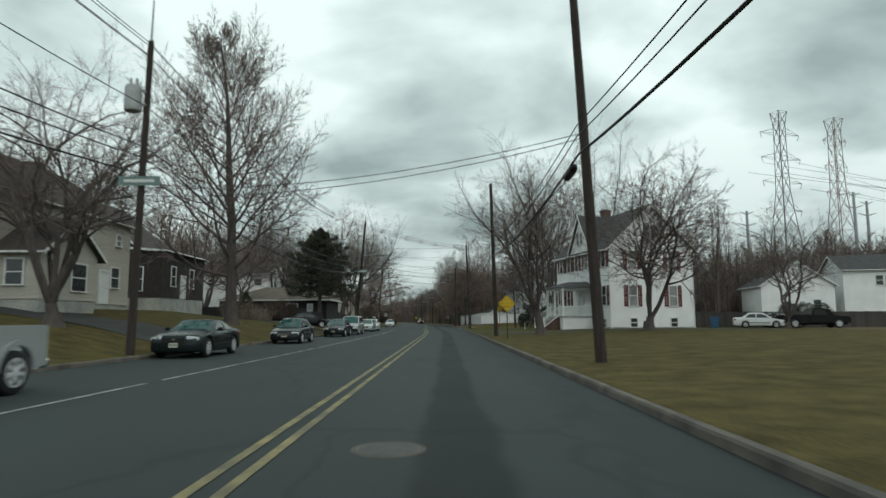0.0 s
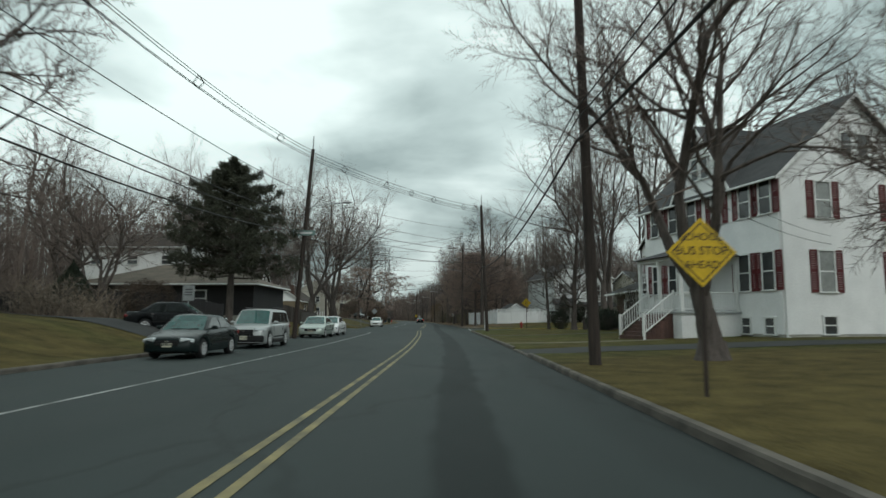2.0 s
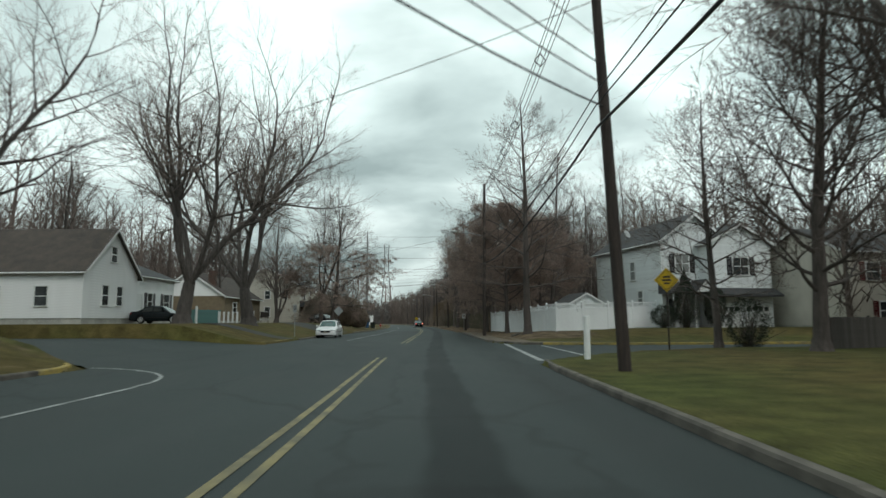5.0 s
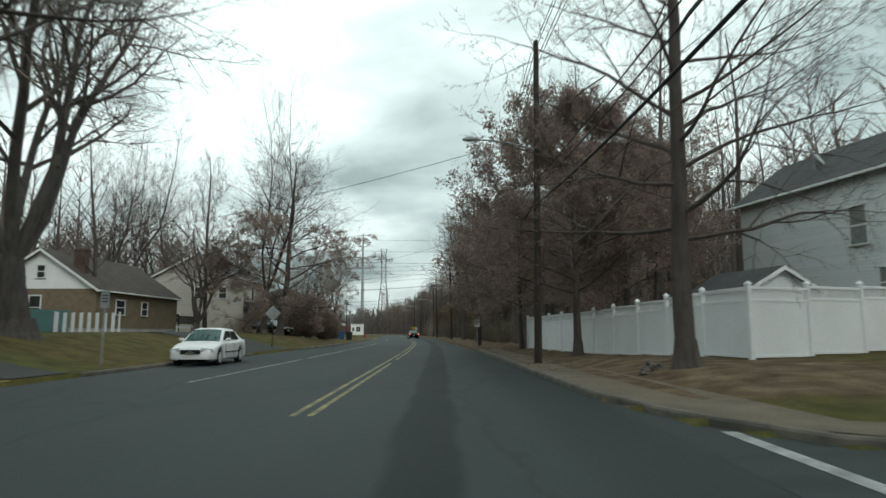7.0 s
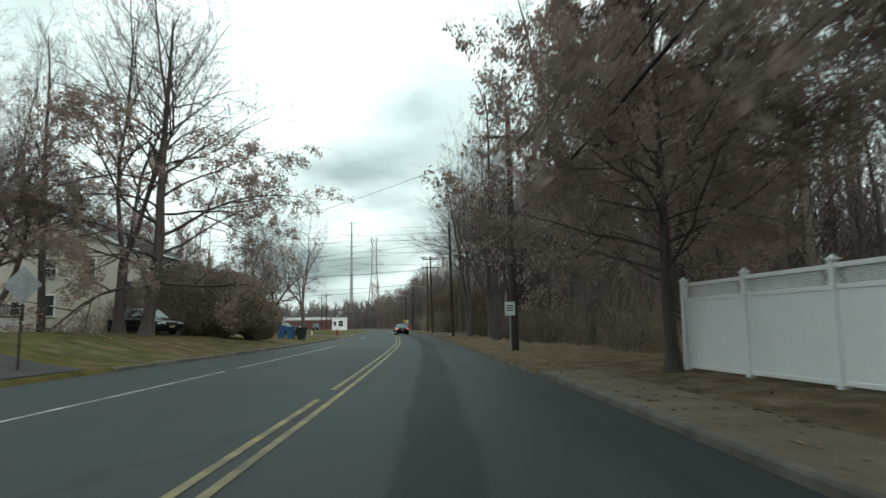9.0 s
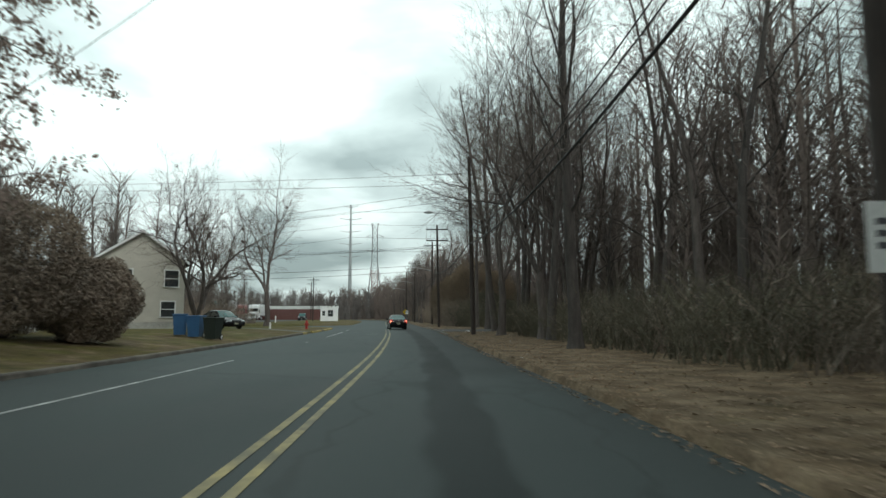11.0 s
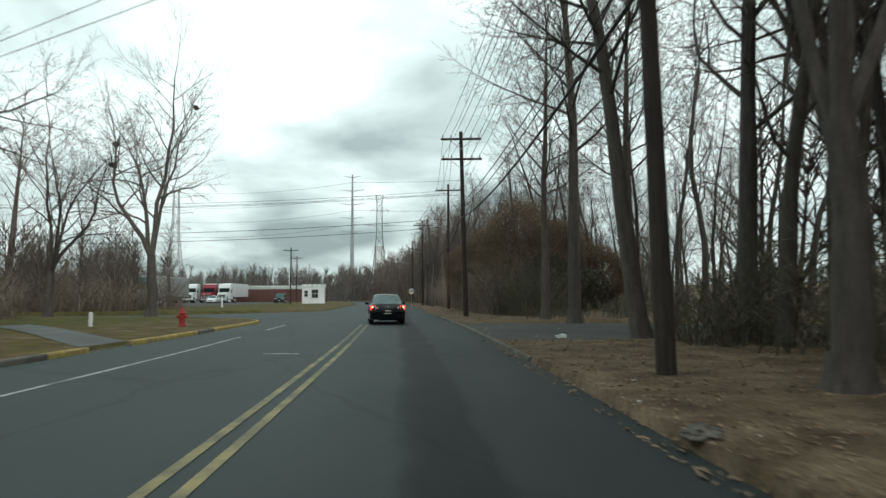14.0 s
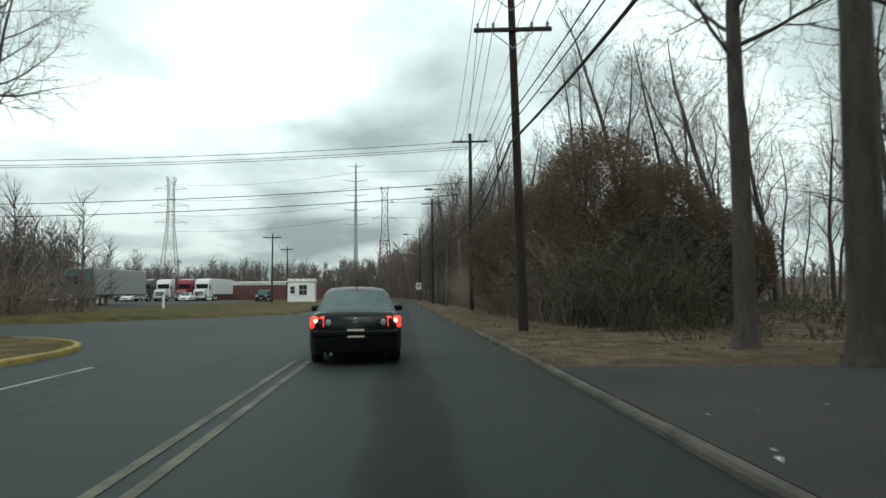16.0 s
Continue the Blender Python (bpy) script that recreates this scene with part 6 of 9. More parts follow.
def plain_house(label, m, W, D, E, R, wall, roof, wins, side_wins=(), along_y=True, base=0.5, shutter=None, board=0.0, doors=(), chimney=None, porch=None, gable=None, faces=("front",), hip=False):
    """A house in its own frame: front along x at y = 0, depth along y, floor at z = 0."""
    h = thing("house", label, "house", m)
    slab(h, (0.03, 0.03, -1.2), (W - 0.03, D - 0.03, base), M_STUCCO, "foundation")
    slab(h, (0, 0, base), (W, D, E), wall)
    if hip:
        s = Shape()
        o, q = 0.45, D / 2
        s.add([(-o, -o, E), (W + o, -o, E), (W + o, D + o, E), (-o, D + o, E), (-o, -o, E + 0.14), (W + o, -o, E + 0.14), (W + o, D + o, E + 0.14), (-o, D + o, E + 0.14), (q, q, E + R), (W - q, q, E + R)],
              [(0, 3, 2, 1), (0, 1, 5, 4), (1, 2, 6, 5), (2, 3, 7, 6), (3, 0, 4, 7), (4, 5, 9, 8), (5, 6, 9), (6, 7, 8, 9), (7, 4, 8)])
        part("roof", s, roof, h)
        for a, b in (((-o, -o - 0.1), (W + o, -o)), ((W + o, -o), (W + o + 0.1, D + o))):
            s = Shape()
            s.box((a[0], a[1], E + 0.01), (b[0], b[1], E + 0.13), None, 0.02)
            part("gutter", s, M_TRIM, h)
    else:
        gable_roof(h, 0, W, 0, D, E, R, along_y, material=roof)
    if hip:
        pass
    elif along_y:
        gable_fill(h, 0, W, -0.002, E, R, gable or wall)
        gable_fill(h, 0, W, D - 0.198, E, R, gable or wall)
    else:
        gable_fill(h, 0, D, -0.002, E, R, gable or wall, False)
        gable_fill(h, 0, D, W - 0.198, E, R, gable or wall, False)
    if board:
        if "front" in faces:
            boards(h, (W / 2, 0, base), 0, W, E - base, board, wall, R if along_y else 0)
        if "right" in faces:
            boards(h, (W, D / 2, base), 90, D, E - base, board, wall, 0 if along_y else R)
        if "left" in faces:
            boards(h, (0, D / 2, base), -90, D, E - base, board, wall)
    g = 0.03 if board else 0.0
    for x, z, w, hh in wins:
        window(h, (x, -g, z), 0, w, hh, shutter)
    for y, z, w, hh in side_wins:
        window(h, (W + g, y, z), 90, w, hh, shutter)
    for side, u, z in doors:
        door(h, (u, -g, z) if side == "front" else (W + g, u, z), 0 if side == "front" else 90)
    if chimney:
        x, y, z1 = chimney
        s = Shape()
        s.box((x - 0.4, y - 0.35, E - 0.2), (x + 0.4, y + 0.35, z1), None, 0.02)
        s.box((x - 0.46, y - 0.41, z1), (x + 0.46, y + 0.41, z1 + 0.14), None, 0.02)
        part("chimney", s, M_CHIM, h)
    if porch:
        side, a, b, dep, ph = porch
        f = wall_frame(((a + b) / 2, 0, 0), 0) if side == "front" else wall_frame((W, (a + b) / 2, 0), 90)
        w = (b - a) / 2
        s = Shape()
        s.box((-w, 0, -1.0), (w, dep, 0.35), f, 0.02)
        part("porch_floor", s, M_STUCCO, h)
        s = Shape()
        s.add([(-w - 0.2, dep + 0.3, ph), (w + 0.2, dep + 0.3, ph), (w + 0.2, 0, ph + 0.8), (-w - 0.2, 0, ph + 0.8), (-w - 0.2, dep + 0.3, ph - 0.14), (w + 0.2, dep + 0.3, ph - 0.14), (w + 0.2, 0, ph - 0.14), (-w - 0.2, 0, ph - 0.14)],
              [(0, 1, 2, 3), (4, 7, 6, 5), (0, 4, 5, 1), (1, 5, 6, 2), (3, 7, 4, 0)], f)
        part("porch_roof", s, roof, h)
        for i in range(3):
            x = -w + 0.12 + (2 * w - 0.24) * i / 2
            s = Shape()
            s.box((x - 0.07, dep - 0.2, 0.35), (x + 0.07, dep - 0.06, ph - 0.1), f, 0.012)
            part("porch_post", s, M_TRIM, h)
        s = Shape()
        for z in (0.5, 1.2):
            s.box((-w, dep - 0.16, z), (w, dep - 0.1, z + 0.06), f)
        for i in range(int(2 * w / 0.16)):
            s.box((-w + i * 0.16, dep - 0.145, 0.5), (-w + i * 0.16 + 0.03, dep - 0.115, 1.2), f)
        part("railing", s, M_TRIM, h)
    return h


# left side, from the start of the road on
plain_house("cream two-storey house with lapped siding and brown roof", pose(-32.0, 29.6, 1.9, 0, 0, 0), 10.2, 14.2, 6.0, 3.4, M_CREAM, M_ROOF_B, [(8, 1.4, 1.0, 1.4), (3, 1.4, 1.0, 1.4), (5.1, 4.4, 1.0, 1.3)],
            [(12.3, 1.6, 1.0, 1.3), (9.6, 1.5, 0.7, 1.4), (12.6, 4.4, 0.55, 0.7), (4.0, 1.4, 1.2, 1.4)], board=0.2, doors=[("side", 10.9, 0.5)], chimney=(4.5, 12.2, 9.9), faces=("front", "right"))
plain_house("low cream front wing with a steep brown roof", pose(-21.8, 30.4, 1.9, 0, 0, 0), 2.4, 5.0, 2.9, 1.7, M_CREAM, M_ROOF_B, [(1.2, 1.2, 0.8, 1.2)], [(3.2, 1.0, 1.3, 1.4)], along_y=False, board=0.2, faces=("front", "right"))
plain_house("charcoal-brown brick flat house with pale stucco base", pose(-33.5, 54.2, 2.0, 0, 0, 0), 9.4, 9.5, 5.3, 0.35, M_BRICK_D, M_ROOF, [(7.4, 1.9, 0.7, 2.0)], [(2.3, 2.4, 0.9, 1.7), (6.4, 2.4, 0.9, 1.7)], base=1.3, doors=[("side", 4.4, 1.3)], along_y=True)
plain_house("steep brown roof over the main block of a brick house", pose(-38.6, 55.6, 2.0, 0, 0, 0), 12.4, 7.6, 5.25, 5.0, M_BRICK_D, M_ROOF_B, [], [])
plain_house("white two-storey house with small dark windows", pose(-34.3, 89.5, 1.3, 0, 0, 0), 9.4, 9, 6.6, 1.6, M_WHITEWALL, M_ROOF_B, [(1.6, 5.0, 0.9, 0.8), (5.0, 5.0, 0.9, 0.8), (8.2, 5.0, 0.9, 0.8), (3.5, 1.6, 1.4, 1.2)], along_y=False)
# this low house stands in shade, which its dark wall colour imitates
plain_house("low house with walls coloured dark for shade and a tan shingled roof", pose(-27, 77.5, 1.0, 0, 0, 0), 12.8, 8.5, 2.7, 1.9, M_DARKFENCE_SHADE, M_ROOF_T, [(3.2, 1.2, 1.3, 1.1), (8.6, 1.2, 1.3, 1.1)], along_y=False, hip=True)
plain_house("white house wing with dark shutters behind a driveway", pose(-36.5, 128.4, 1.2, 0, 0, 0), 9.0, 8.2, 4.2, 1.7, M_WHITEWALL, M_ROOF, [], [(6.6, 1.3, 1.2, 1.45), (3.3, 1.3, 0.9, 1.45)], shutter=M_SHUT_D, doors=[("side", 1.3, 0.45)])
plain_house("white steep-gabled house with an attic window", pose(-36.5, 120.4, 1.2, 0, 0, 0), 9.5, 7.9, 4.0, 3.4, M_WHITEWALL, M_ROOF_B, [(3, 1.4, 0.9, 1.4), (6.5, 1.4, 0.9, 1.4)], [(2.9, 1.5, 0.85, 1.5), (5.0, 1.5, 0.85, 1.5), (3.95, 4.9, 0.8, 1.2)], along_y=False, board=0.2, faces=("front", "right"))
plain_house("tan brick ranch house with a white gable", pose(-36.0, 150.4, 1.25, 0, 0, 0), 8.6, 14, 3.25, 2.9, M_TANBRICK, M_ROOF_B, [(4.3, 4.1, 0.55, 0.9), (4.0, 1.0, 0.8, 1.7)], [(3.5, 1.4, 1.3, 1.1), (7.5, 1.4, 1.0, 1.1)], gable=M_WHITEWALL, chimney=(6.6, 1.2, 6.2), base=0.3)
def deck(x, y, z, w, d):
    """A raised wooden deck: boards, fascia, posts and a slatted rail."""
    t = thing("deck", "raised dark wooden deck with a white fascia beside a house", "deck", pose(x, y, z))
    for i in range(int(w / 0.2)):
        s = Shape()
        s.box((i * 0.2, 0, 0.62), (i * 0.2 + 0.185, d, 0.66))
        part("board", s, M_WOODGREY, t)
    for a, b in (((0, -0.03), (w, 0.0)), ((w, 0), (w + 0.03, d))):
        s = Shape()
        s.box((a[0], a[1], 0.40), (b[0], b[1], 0.665))
        part("fascia", s, M_TRIM, t)
    for px in (0.06, w / 2, w - 0.06):
        for py in (0.06, d - 0.06):
            s = Shape()
            s.box((px - 0.05, py - 0.05, -0.6), (px + 0.05, py + 0.05, 1.65), None, 0.008)
            part("post", s, M_WOODGREY, t)
    for a, b in (((0, 0.06), (w, 0.06)), ((w - 0.06, 0), (w - 0.06, d))):
        s = Shape()
        for zz in (0.85, 1.55):
            s.box((min(a[0], b[0]) - 0.02, min(a[1], b[1]) - 0.02, zz), (max(a[0], b[0]) + 0.02, max(a[1], b[1]) + 0.02, zz + 0.07))
        rail = part("rail", s, M_WOODGREY, t)
        n = int(math.hypot(b[0] - a[0], b[1] - a[1]) / 0.14)
        for i in range(n):
            s = Shape()
            cx, cy = a[0] + (b[0] - a[0]) * i / n, a[1] + (b[1] - a[1]) * i / n
            s.box((cx - 0.02, cy - 0.02, 0.85), (cx + 0.02, cy + 0.02, 1.58))
            part("baluster", s, M_WOODGREY, rail)


deck(-31.0, 164.6, 1.2, 3.8, 3.6)
plain_house("cream two-storey house with lapped siding and a porch", pose(-34.5, 173.2, 0.75, 0, 0, 0), 10.6, 10, 6.3, 2.8, M_CREAM, M_ROOF, [(5.6, 4.2, 0.8, 1.2), (3.3, 1.6, 0.6, 0.9), (5.6, 1.5, 0.8, 1.4), (8.3, 4.2, 0.8, 1.2)], [(3, 4.1, 0.9, 1.5), (7, 4.1, 0.9, 1.5), (5, 1.3, 1.2, 1.5)], board=0.19, porch=("side", 0.4, 9.4, 2.2, 3.1), shutter=None)
plain_house("small white house with a porch behind the thicket", pose(-47.0, 187.5, 0.55, 0, 0, 0), 9.5, 9, 3.3, 2.0, M_WHITEWALL, M_ROOF, [(3, 1.2, 0.9, 1.3), (7.6, 1.2, 0.9, 1.3)], [(3, 1.2, 0.9, 1.3)], along_y=False, porch=("front", 0.6, 5.5, 2.0, 2.9))
plain_house("grey two-storey house with a gable to the street", pose(-29.7, 200.9, 0.35, 0, 0, 30), 6.6, 9, 5.3, 2.3, M_CREAM, M_ROOF, [(5.6, 3.3, 1.0, 1.3), (2.2, 3.3, 1.0, 1.3), (5.4, 0.9, 1.0, 1.2)], [(2.5, 3.2, 0.9, 1.3)])
# right side, behind the lawns
plain_house("white two-storey house with a grey roof beyond a dark fence", pose(52.5, 82.9, 1.6, 0, 0, -14), 16, 9, 6.1, 2.1, M_WHITEWALL, M_ROOF, [(4.2, 4.1, 0.8, 1.2), (5.3, 4.1, 0.8, 1.2), (9.5, 4.1, 0.9, 1.2), (9.5, 1.2, 0.9, 1.2)], along_y=False)
plain_house("low white gabled house behind a bare tree", pose(42.3, 84.2, 1.4, 0, 0, -10), 9, 9, 4.4, 3.0, M_WHITEWALL, M_ROOF, [(6.8, 1.2, 0.9, 1.2)], along_y=True)
plain_house("cream two-storey house behind trees", pose(27, 112 + 6.5, 0.4, 0, 0, 13), 10, 9, 5.6, 2.0, M_CREAM, M_ROOF, [(2, 3.6, 1.1, 1.2), (6.5, 3.6, 1.1, 1.2), (3, 0.9, 1.3, 1.2)], [], along_y=False, shutter=M_SHUT_R)


# ---- cars ----
def pw(points, t):
    return float(np.interp(t, [p[0] for p in points], [p[1] for p in points]))


def wheel_mesh(r, w):
    s = Shape()
    s.lathe([(r * 0.62, -w / 2), (r * 0.93, -w / 2), (r, -w * 0.36), (r, w * 0.36), (r * 0.93, w / 2), (r * 0.62, w / 2)], 26, m=pose(0, 0, 0, 0, 90, 0))
    tyre = s.mesh("wheel", M_TYRE, True)
    s = Shape()
    for k in range(22):
        s.box((w * 0.44, -r * 0.098, r * 0.56), (w * 0.56, r * 0.098, r * 0.66), pose(0, 0, 0, 360 / 22 * k, 0, 0))
    for i in range(7):
        a = pose(0, 0, 0, 360 / 7 * i, 0, 0)
        s.box((w * 0.44, -r * 0.095, 0.03), (w * 0.555, r * 0.095, r * 0.58), a, 0.01)
    s.lathe([(r * 0.24, w * 0.2), (r * 0.24, w * 0.56), (r * 0.15, w * 0.60)], 12, m=pose(0, 0, 0, 0, 90, 0))
    rim = s.mesh("rim", M_RIM)
    return tyre, rim


WHEELS = {}


def add_wheels(car, spots, r, w=0.21):
    if (r, w) not in WHEELS:
        WHEELS[r, w] = wheel_mesh(r, w)
    tyre, rim = WHEELS[r, w]
    for x, y in spots:
        ob = new("wheel", tyre)
        ob.parent = car
        ob.matrix_basis = pose(x, y, r, 0, 0, 0 if x > 0 else 180)
        rb = new("rim", rim)
        rb.parent = ob


def number_plate(car, y, z, sign, w=0.31, h=0.155):
    s = Shape()
    s.box((-w / 2, -0.008, -h / 2), (w / 2, 0.008, h / 2), pose(0, y, z), 0.004)
    p = part("number_plate", s, M_PLATE, car)
    s = Shape()
    for i in range(6):
        x = -0.115 + i * 0.046
        s.box((x - 0.014, -0.003, -0.03), (x + 0.014, 0.003, 0.035), pose(0, y + sign * 0.009, z))
    part("plate_bars", s, M_PLATEBAR, p)


CAR_KINDS = {
    # length, width, height, belt, wheel radius, front and rear axle, top line, cabin (foot of screen, roof front, roof rear, foot of rear window)
    "sedan": (4.55, 1.74, 1.46, 0.93, 0.315, 0.19, 0.775, [(0, 0.60), (0.02, 0.68), (0.08, 0.76), (0.27, 0.93), (0.5, 0.95), (0.82, 1.0), (0.97, 0.98), (1.0, 0.88)], (0.25, 0.43, 0.70, 0.86)),
    "coupe": (4.70, 1.86, 1.37, 0.95, 0.345, 0.19, 0.785, [(0, 0.66), (0.015, 0.78), (0.07, 0.83), (0.32, 0.96), (0.6, 0.97), (0.85, 1.03), (0.97, 1.02), (1.0, 0.92)], (0.31, 0.47, 0.68, 0.87)),
    "suv": (4.65, 1.82, 1.74, 1.06, 0.37, 0.185, 0.765, [(0, 0.72), (0.02, 0.88), (0.08, 0.98), (0.25, 1.06), (0.5, 1.08), (0.98, 1.10), (1.0, 0.95)], (0.24, 0.38, 0.90, 0.985)),
}


def car(kind, label, body_mat, m, lit=False, category="car", name="parked_car", group="", grille=None):
    L, W, H, belt, R, fa, ra, top, cab = CAR_KINDS[kind]
    c = thing(name, label, category, m, group)
    hw = W / 2
    yf, yr = -L / 2 + fa * L, -L / 2 + ra * L
    arch = R + 0.055
    ts = sorted(set([0, 0.012, 0.03, 0.06, 0.1, 0.3, 0.36, 0.43, 0.5, 0.57, 0.64, 0.9, 0.94, 0.97, 0.988, 1.0]
                    + [(a + d * arch / 6) / L for a in (fa * L, ra * L) for d in (-6.3, -6, -5.2, -3.6, -1.8, 0, 1.8, 3.6, 5.2, 6, 6.3)]))
    rings = []
    for t in ts:
        y = -L / 2 + t * L
        e = min(t, 1 - t)
        w = hw * (1 - 0.16 * (1 - min(1, e / 0.075)) ** 2 - 0.02 * (1 - min(1, e / 0.25)))
        zt = pw(top, t)
        sill = 0.21 + 0.05 * (1 - min(1, e / 0.05))
        zb = sill
        for ya in (yf, yr):
            if abs(y - ya) < arch:
                zb = max(zb, R + math.sqrt(max(0, arch ** 2 - (y - ya) ** 2)) * 0.98)
        hh = zt - zb
        side = [(0.74 * w, zb), (0.955 * w, zb), (0.992 * w, zb + 0.12 * hh), (w, zb + 0.45 * hh), (0.985 * w, zb + 0.70 * hh), (0.955 * w, zb + 0.86 * hh), (0.90 * w, zt - 0.03), (0.80 * w, zt - 0.004), (0.45 * w, zt + 0.018), (0, zt + 0.024)]
        rings.append([(x, y, z) for x, z in side] + [(-x, y, z) for x, z in side[-2::-1]])
    n = len(rings[0])
    s = Shape()
    s.add([p for r in rings for p in r], [(k * n + i, k * n + i + 1, (k + 1) * n + i + 1, (k + 1) * n + i) for k in range(len(rings) - 1) for i in range(n - 1)]
          + [tuple(range(n)), tuple(range((len(rings) - 1) * n, len(rings) * n))[::-1]])
    part("body", s, body_mat, c, smooth=True)
    s = Shape()
    s.box((-0.62 * hw, -L * 0.46, 0.19), (0.62 * hw, L * 0.46, 0.62), None, 0.04)
    for ya in (yf, yr):
        s.box((-0.9 * hw, ya - arch * 0.9, 0.62), (0.9 * hw, ya + arch * 0.9, 0.70))
    part("underbody", s, M_UNDER, c)
    # cabin
    t0, t1, t2, t3 = cab
    yy = [-L / 2 + t * L for t in cab]
    wb = hw * 0.90
    wr = hw * (0.70 if kind != "suv" else 0.78)
    b0, b3 = pw(top, t0), pw(top, t3)
    st = [(yy[0], b0, 0.0), (yy[0] + (yy[1] - yy[0]) * 0.5, belt, 0.53), (yy[1] - 0.10, belt, 0.89), (yy[1] + 0.02, belt, 0.965), (yy[1] + 0.2, belt, 0.99), ((yy[1] + yy[2]) / 2, belt, 1.0), (yy[2] - 0.05, belt, 0.965), (yy[2] + 0.09, belt, 0.87 if kind != "suv" else 0.92), (yy[2] + (yy[3] - yy[2]) * 0.5, belt, 0.52 if kind != "suv" else 0.6), (yy[3], b3, 0.0 if kind != "suv" else 0.08)]
    rings = []
    for y, bz, k in st:
        bz = bz - 0.03
        zr = bz + (H - bz) * k if 0 < k else bz + 0.005
        x1 = wb + (wr - wb) * k
        rings.append([(wb, y, bz), (x1, y, max(bz + 0.002, zr - 0.085 * k)), (x1 * 0.90, y, max(bz + 0.003, zr - 0.028 * k)), (x1 * 0.6, y, zr), (0, y, zr + 0.012), (-x1 * 0.6, y, zr), (-x1 * 0.90, y, max(bz + 0.003, zr - 0.028 * k)), (-x1, y, max(bz + 0.002, zr - 0.085 * k)), (-wb, y, bz)])
    n = 9
    s = Shape()
    glazed = {(k, i) for k in (0, 1, 7, 8) for i in (2, 3, 4, 5)}
    s.add([p for r in rings for p in r], [(k * n + i, k * n + i + 1, (k + 1) * n + i + 1, (k + 1) * n + i) for k in range(len(rings) - 1) for i in range(n - 1) if (k, i) not in glazed])
    part("roof", s, body_mat, c, smooth=True)
    for nm, k0 in (("windscreen", 0), ("rear_window", 7)):
        s = Shape()
        q = [rings[k][i] for k in (k0, k0 + 1, k0 + 2) for i in (2, 3, 4, 5, 6)]
        q += [(x, y, z - 0.02) for x, y, z in q]
        fs = [(b + k * 5 + i, b + k * 5 + i + 1, b + k * 5 + i + 6, b + k * 5 + i + 5) for b in (0, 15) for k in (0, 1) for i in range(4)]
        rim = [0, 1, 2, 3, 4, 9, 14, 13, 12, 11, 10, 5]
        fs += [(u, v, v + 15, u + 15) for u, v in zip(rim, rim[1:] + rim[:1])]
        s.add(q, fs)
        glassy = part(nm, s, M_SCREEN_SKY if k0 == 0 else M_REARGLASS_SKY, c, smooth=False)
        if k0 == 0:
            s = Shape()
            for x0 in (-0.45, 0.12):
                s.rod((x0 * hw, yy[0] + 0.05, b0 + 0.035), ((x0 + 0.5) * hw, yy[0] + 0.10, b0 + 0.055), 0.012, n=5)
            part("wiper", s, M_BLACK, glassy)

    def pane(name, corners, off):
        q = [Vector(p) for p in corners]
        nrm = (q[1] - q[0]).cross(q[2] - q[0]).normalized()
        if nrm.dot(Vector(off)) < 0:
            nrm = -nrm
        sh = Shape()
        k = len(q)
        sh.add([p + nrm * 0.014 for p in q] + [p - nrm * 0.01 for p in q], [tuple(range(k)), tuple(range(k, 2 * k))[::-1]] + [(i, (i + 1) % k, k + (i + 1) % k, k + i) for i in range(k)])
        part(name, sh, M_CARGLASS, c)

    def on_side(y, k, sx):
        return (sx * (wb + (wr - wb) * k + 0.0), y, belt + (H - 0.07 - belt) * k)

    ym = (yy[1] + yy[2]) / 2 + (0.12 if kind == "coupe" else 0.0)
    f0 = yy[0] + (yy[1] - yy[0]) * 0.34
    r0 = yy[2] + (yy[3] - yy[2]) * (0.42 if kind != "suv" else 0.30)
    for sx in (-1, 1):
        pane("side_window", [on_side(f0, 0.1, sx), on_side(ym - 0.05, 0.1, sx), on_side(ym - 0.05, 0.86, sx), on_side(yy[1] + 0.06, 0.86, sx)], (sx, 0, 0))
        if kind == "suv":
            yq = ym + (yy[2] - ym) * 0.58
            pane("side_window", [on_side(ym + 0.05, 0.1, sx), on_side(yq - 0.05, 0.1, sx), on_side(yq - 0.05, 0.86, sx), on_side(ym + 0.05, 0.86, sx)], (sx, 0, 0))
            pane("side_window", [on_side(yq + 0.05, 0.1, sx), on_side(r0, 0.1, sx), on_side(yy[2] - 0.02, 0.82, sx), on_side(yq + 0.05, 0.86, sx)], (sx, 0, 0))
        else:
            pane("side_window", [on_side(ym + 0.05, 0.1, sx), on_side(r0, 0.1, sx), on_side(yy[2] - 0.02, 0.8, sx), on_side(ym + 0.05, 0.86, sx)], (sx, 0, 0))
        # mirror, handles, door seams
        s = Shape()
        s.box((-0.10, -0.06, -0.06), (0.10, 0.06, 0.07), pose(sx * (hw + 0.07), f0 + 0.12, belt + 0.06), 0.035)
        s.rod((sx * (hw - 0.08), f0 + 0.13, belt + 0.02), (sx * (hw + 0.02), f0 + 0.12, belt + 0.03), 0.025, n=6)
        part("wing_mirror", s, body_mat, c)
        for yh in (ym - 0.16, r0 - 0.42):
            s = Shape()
            s.box((-0.015, -0.09, -0.016), (0.015, 0.09, 0.016), pose(sx * (hw * 0.992), yh, belt - 0.11), 0.008)
            part("door_handle", s, body_mat, c)
        s = Shape()
        for ys in (f0 + 0.1, ym, r0 - 0.15):
            s.box((-0.004, -0.006, 0), (0.004, 0.006, belt - 0.42), pose(sx * hw * 0.998, ys, 0.34))
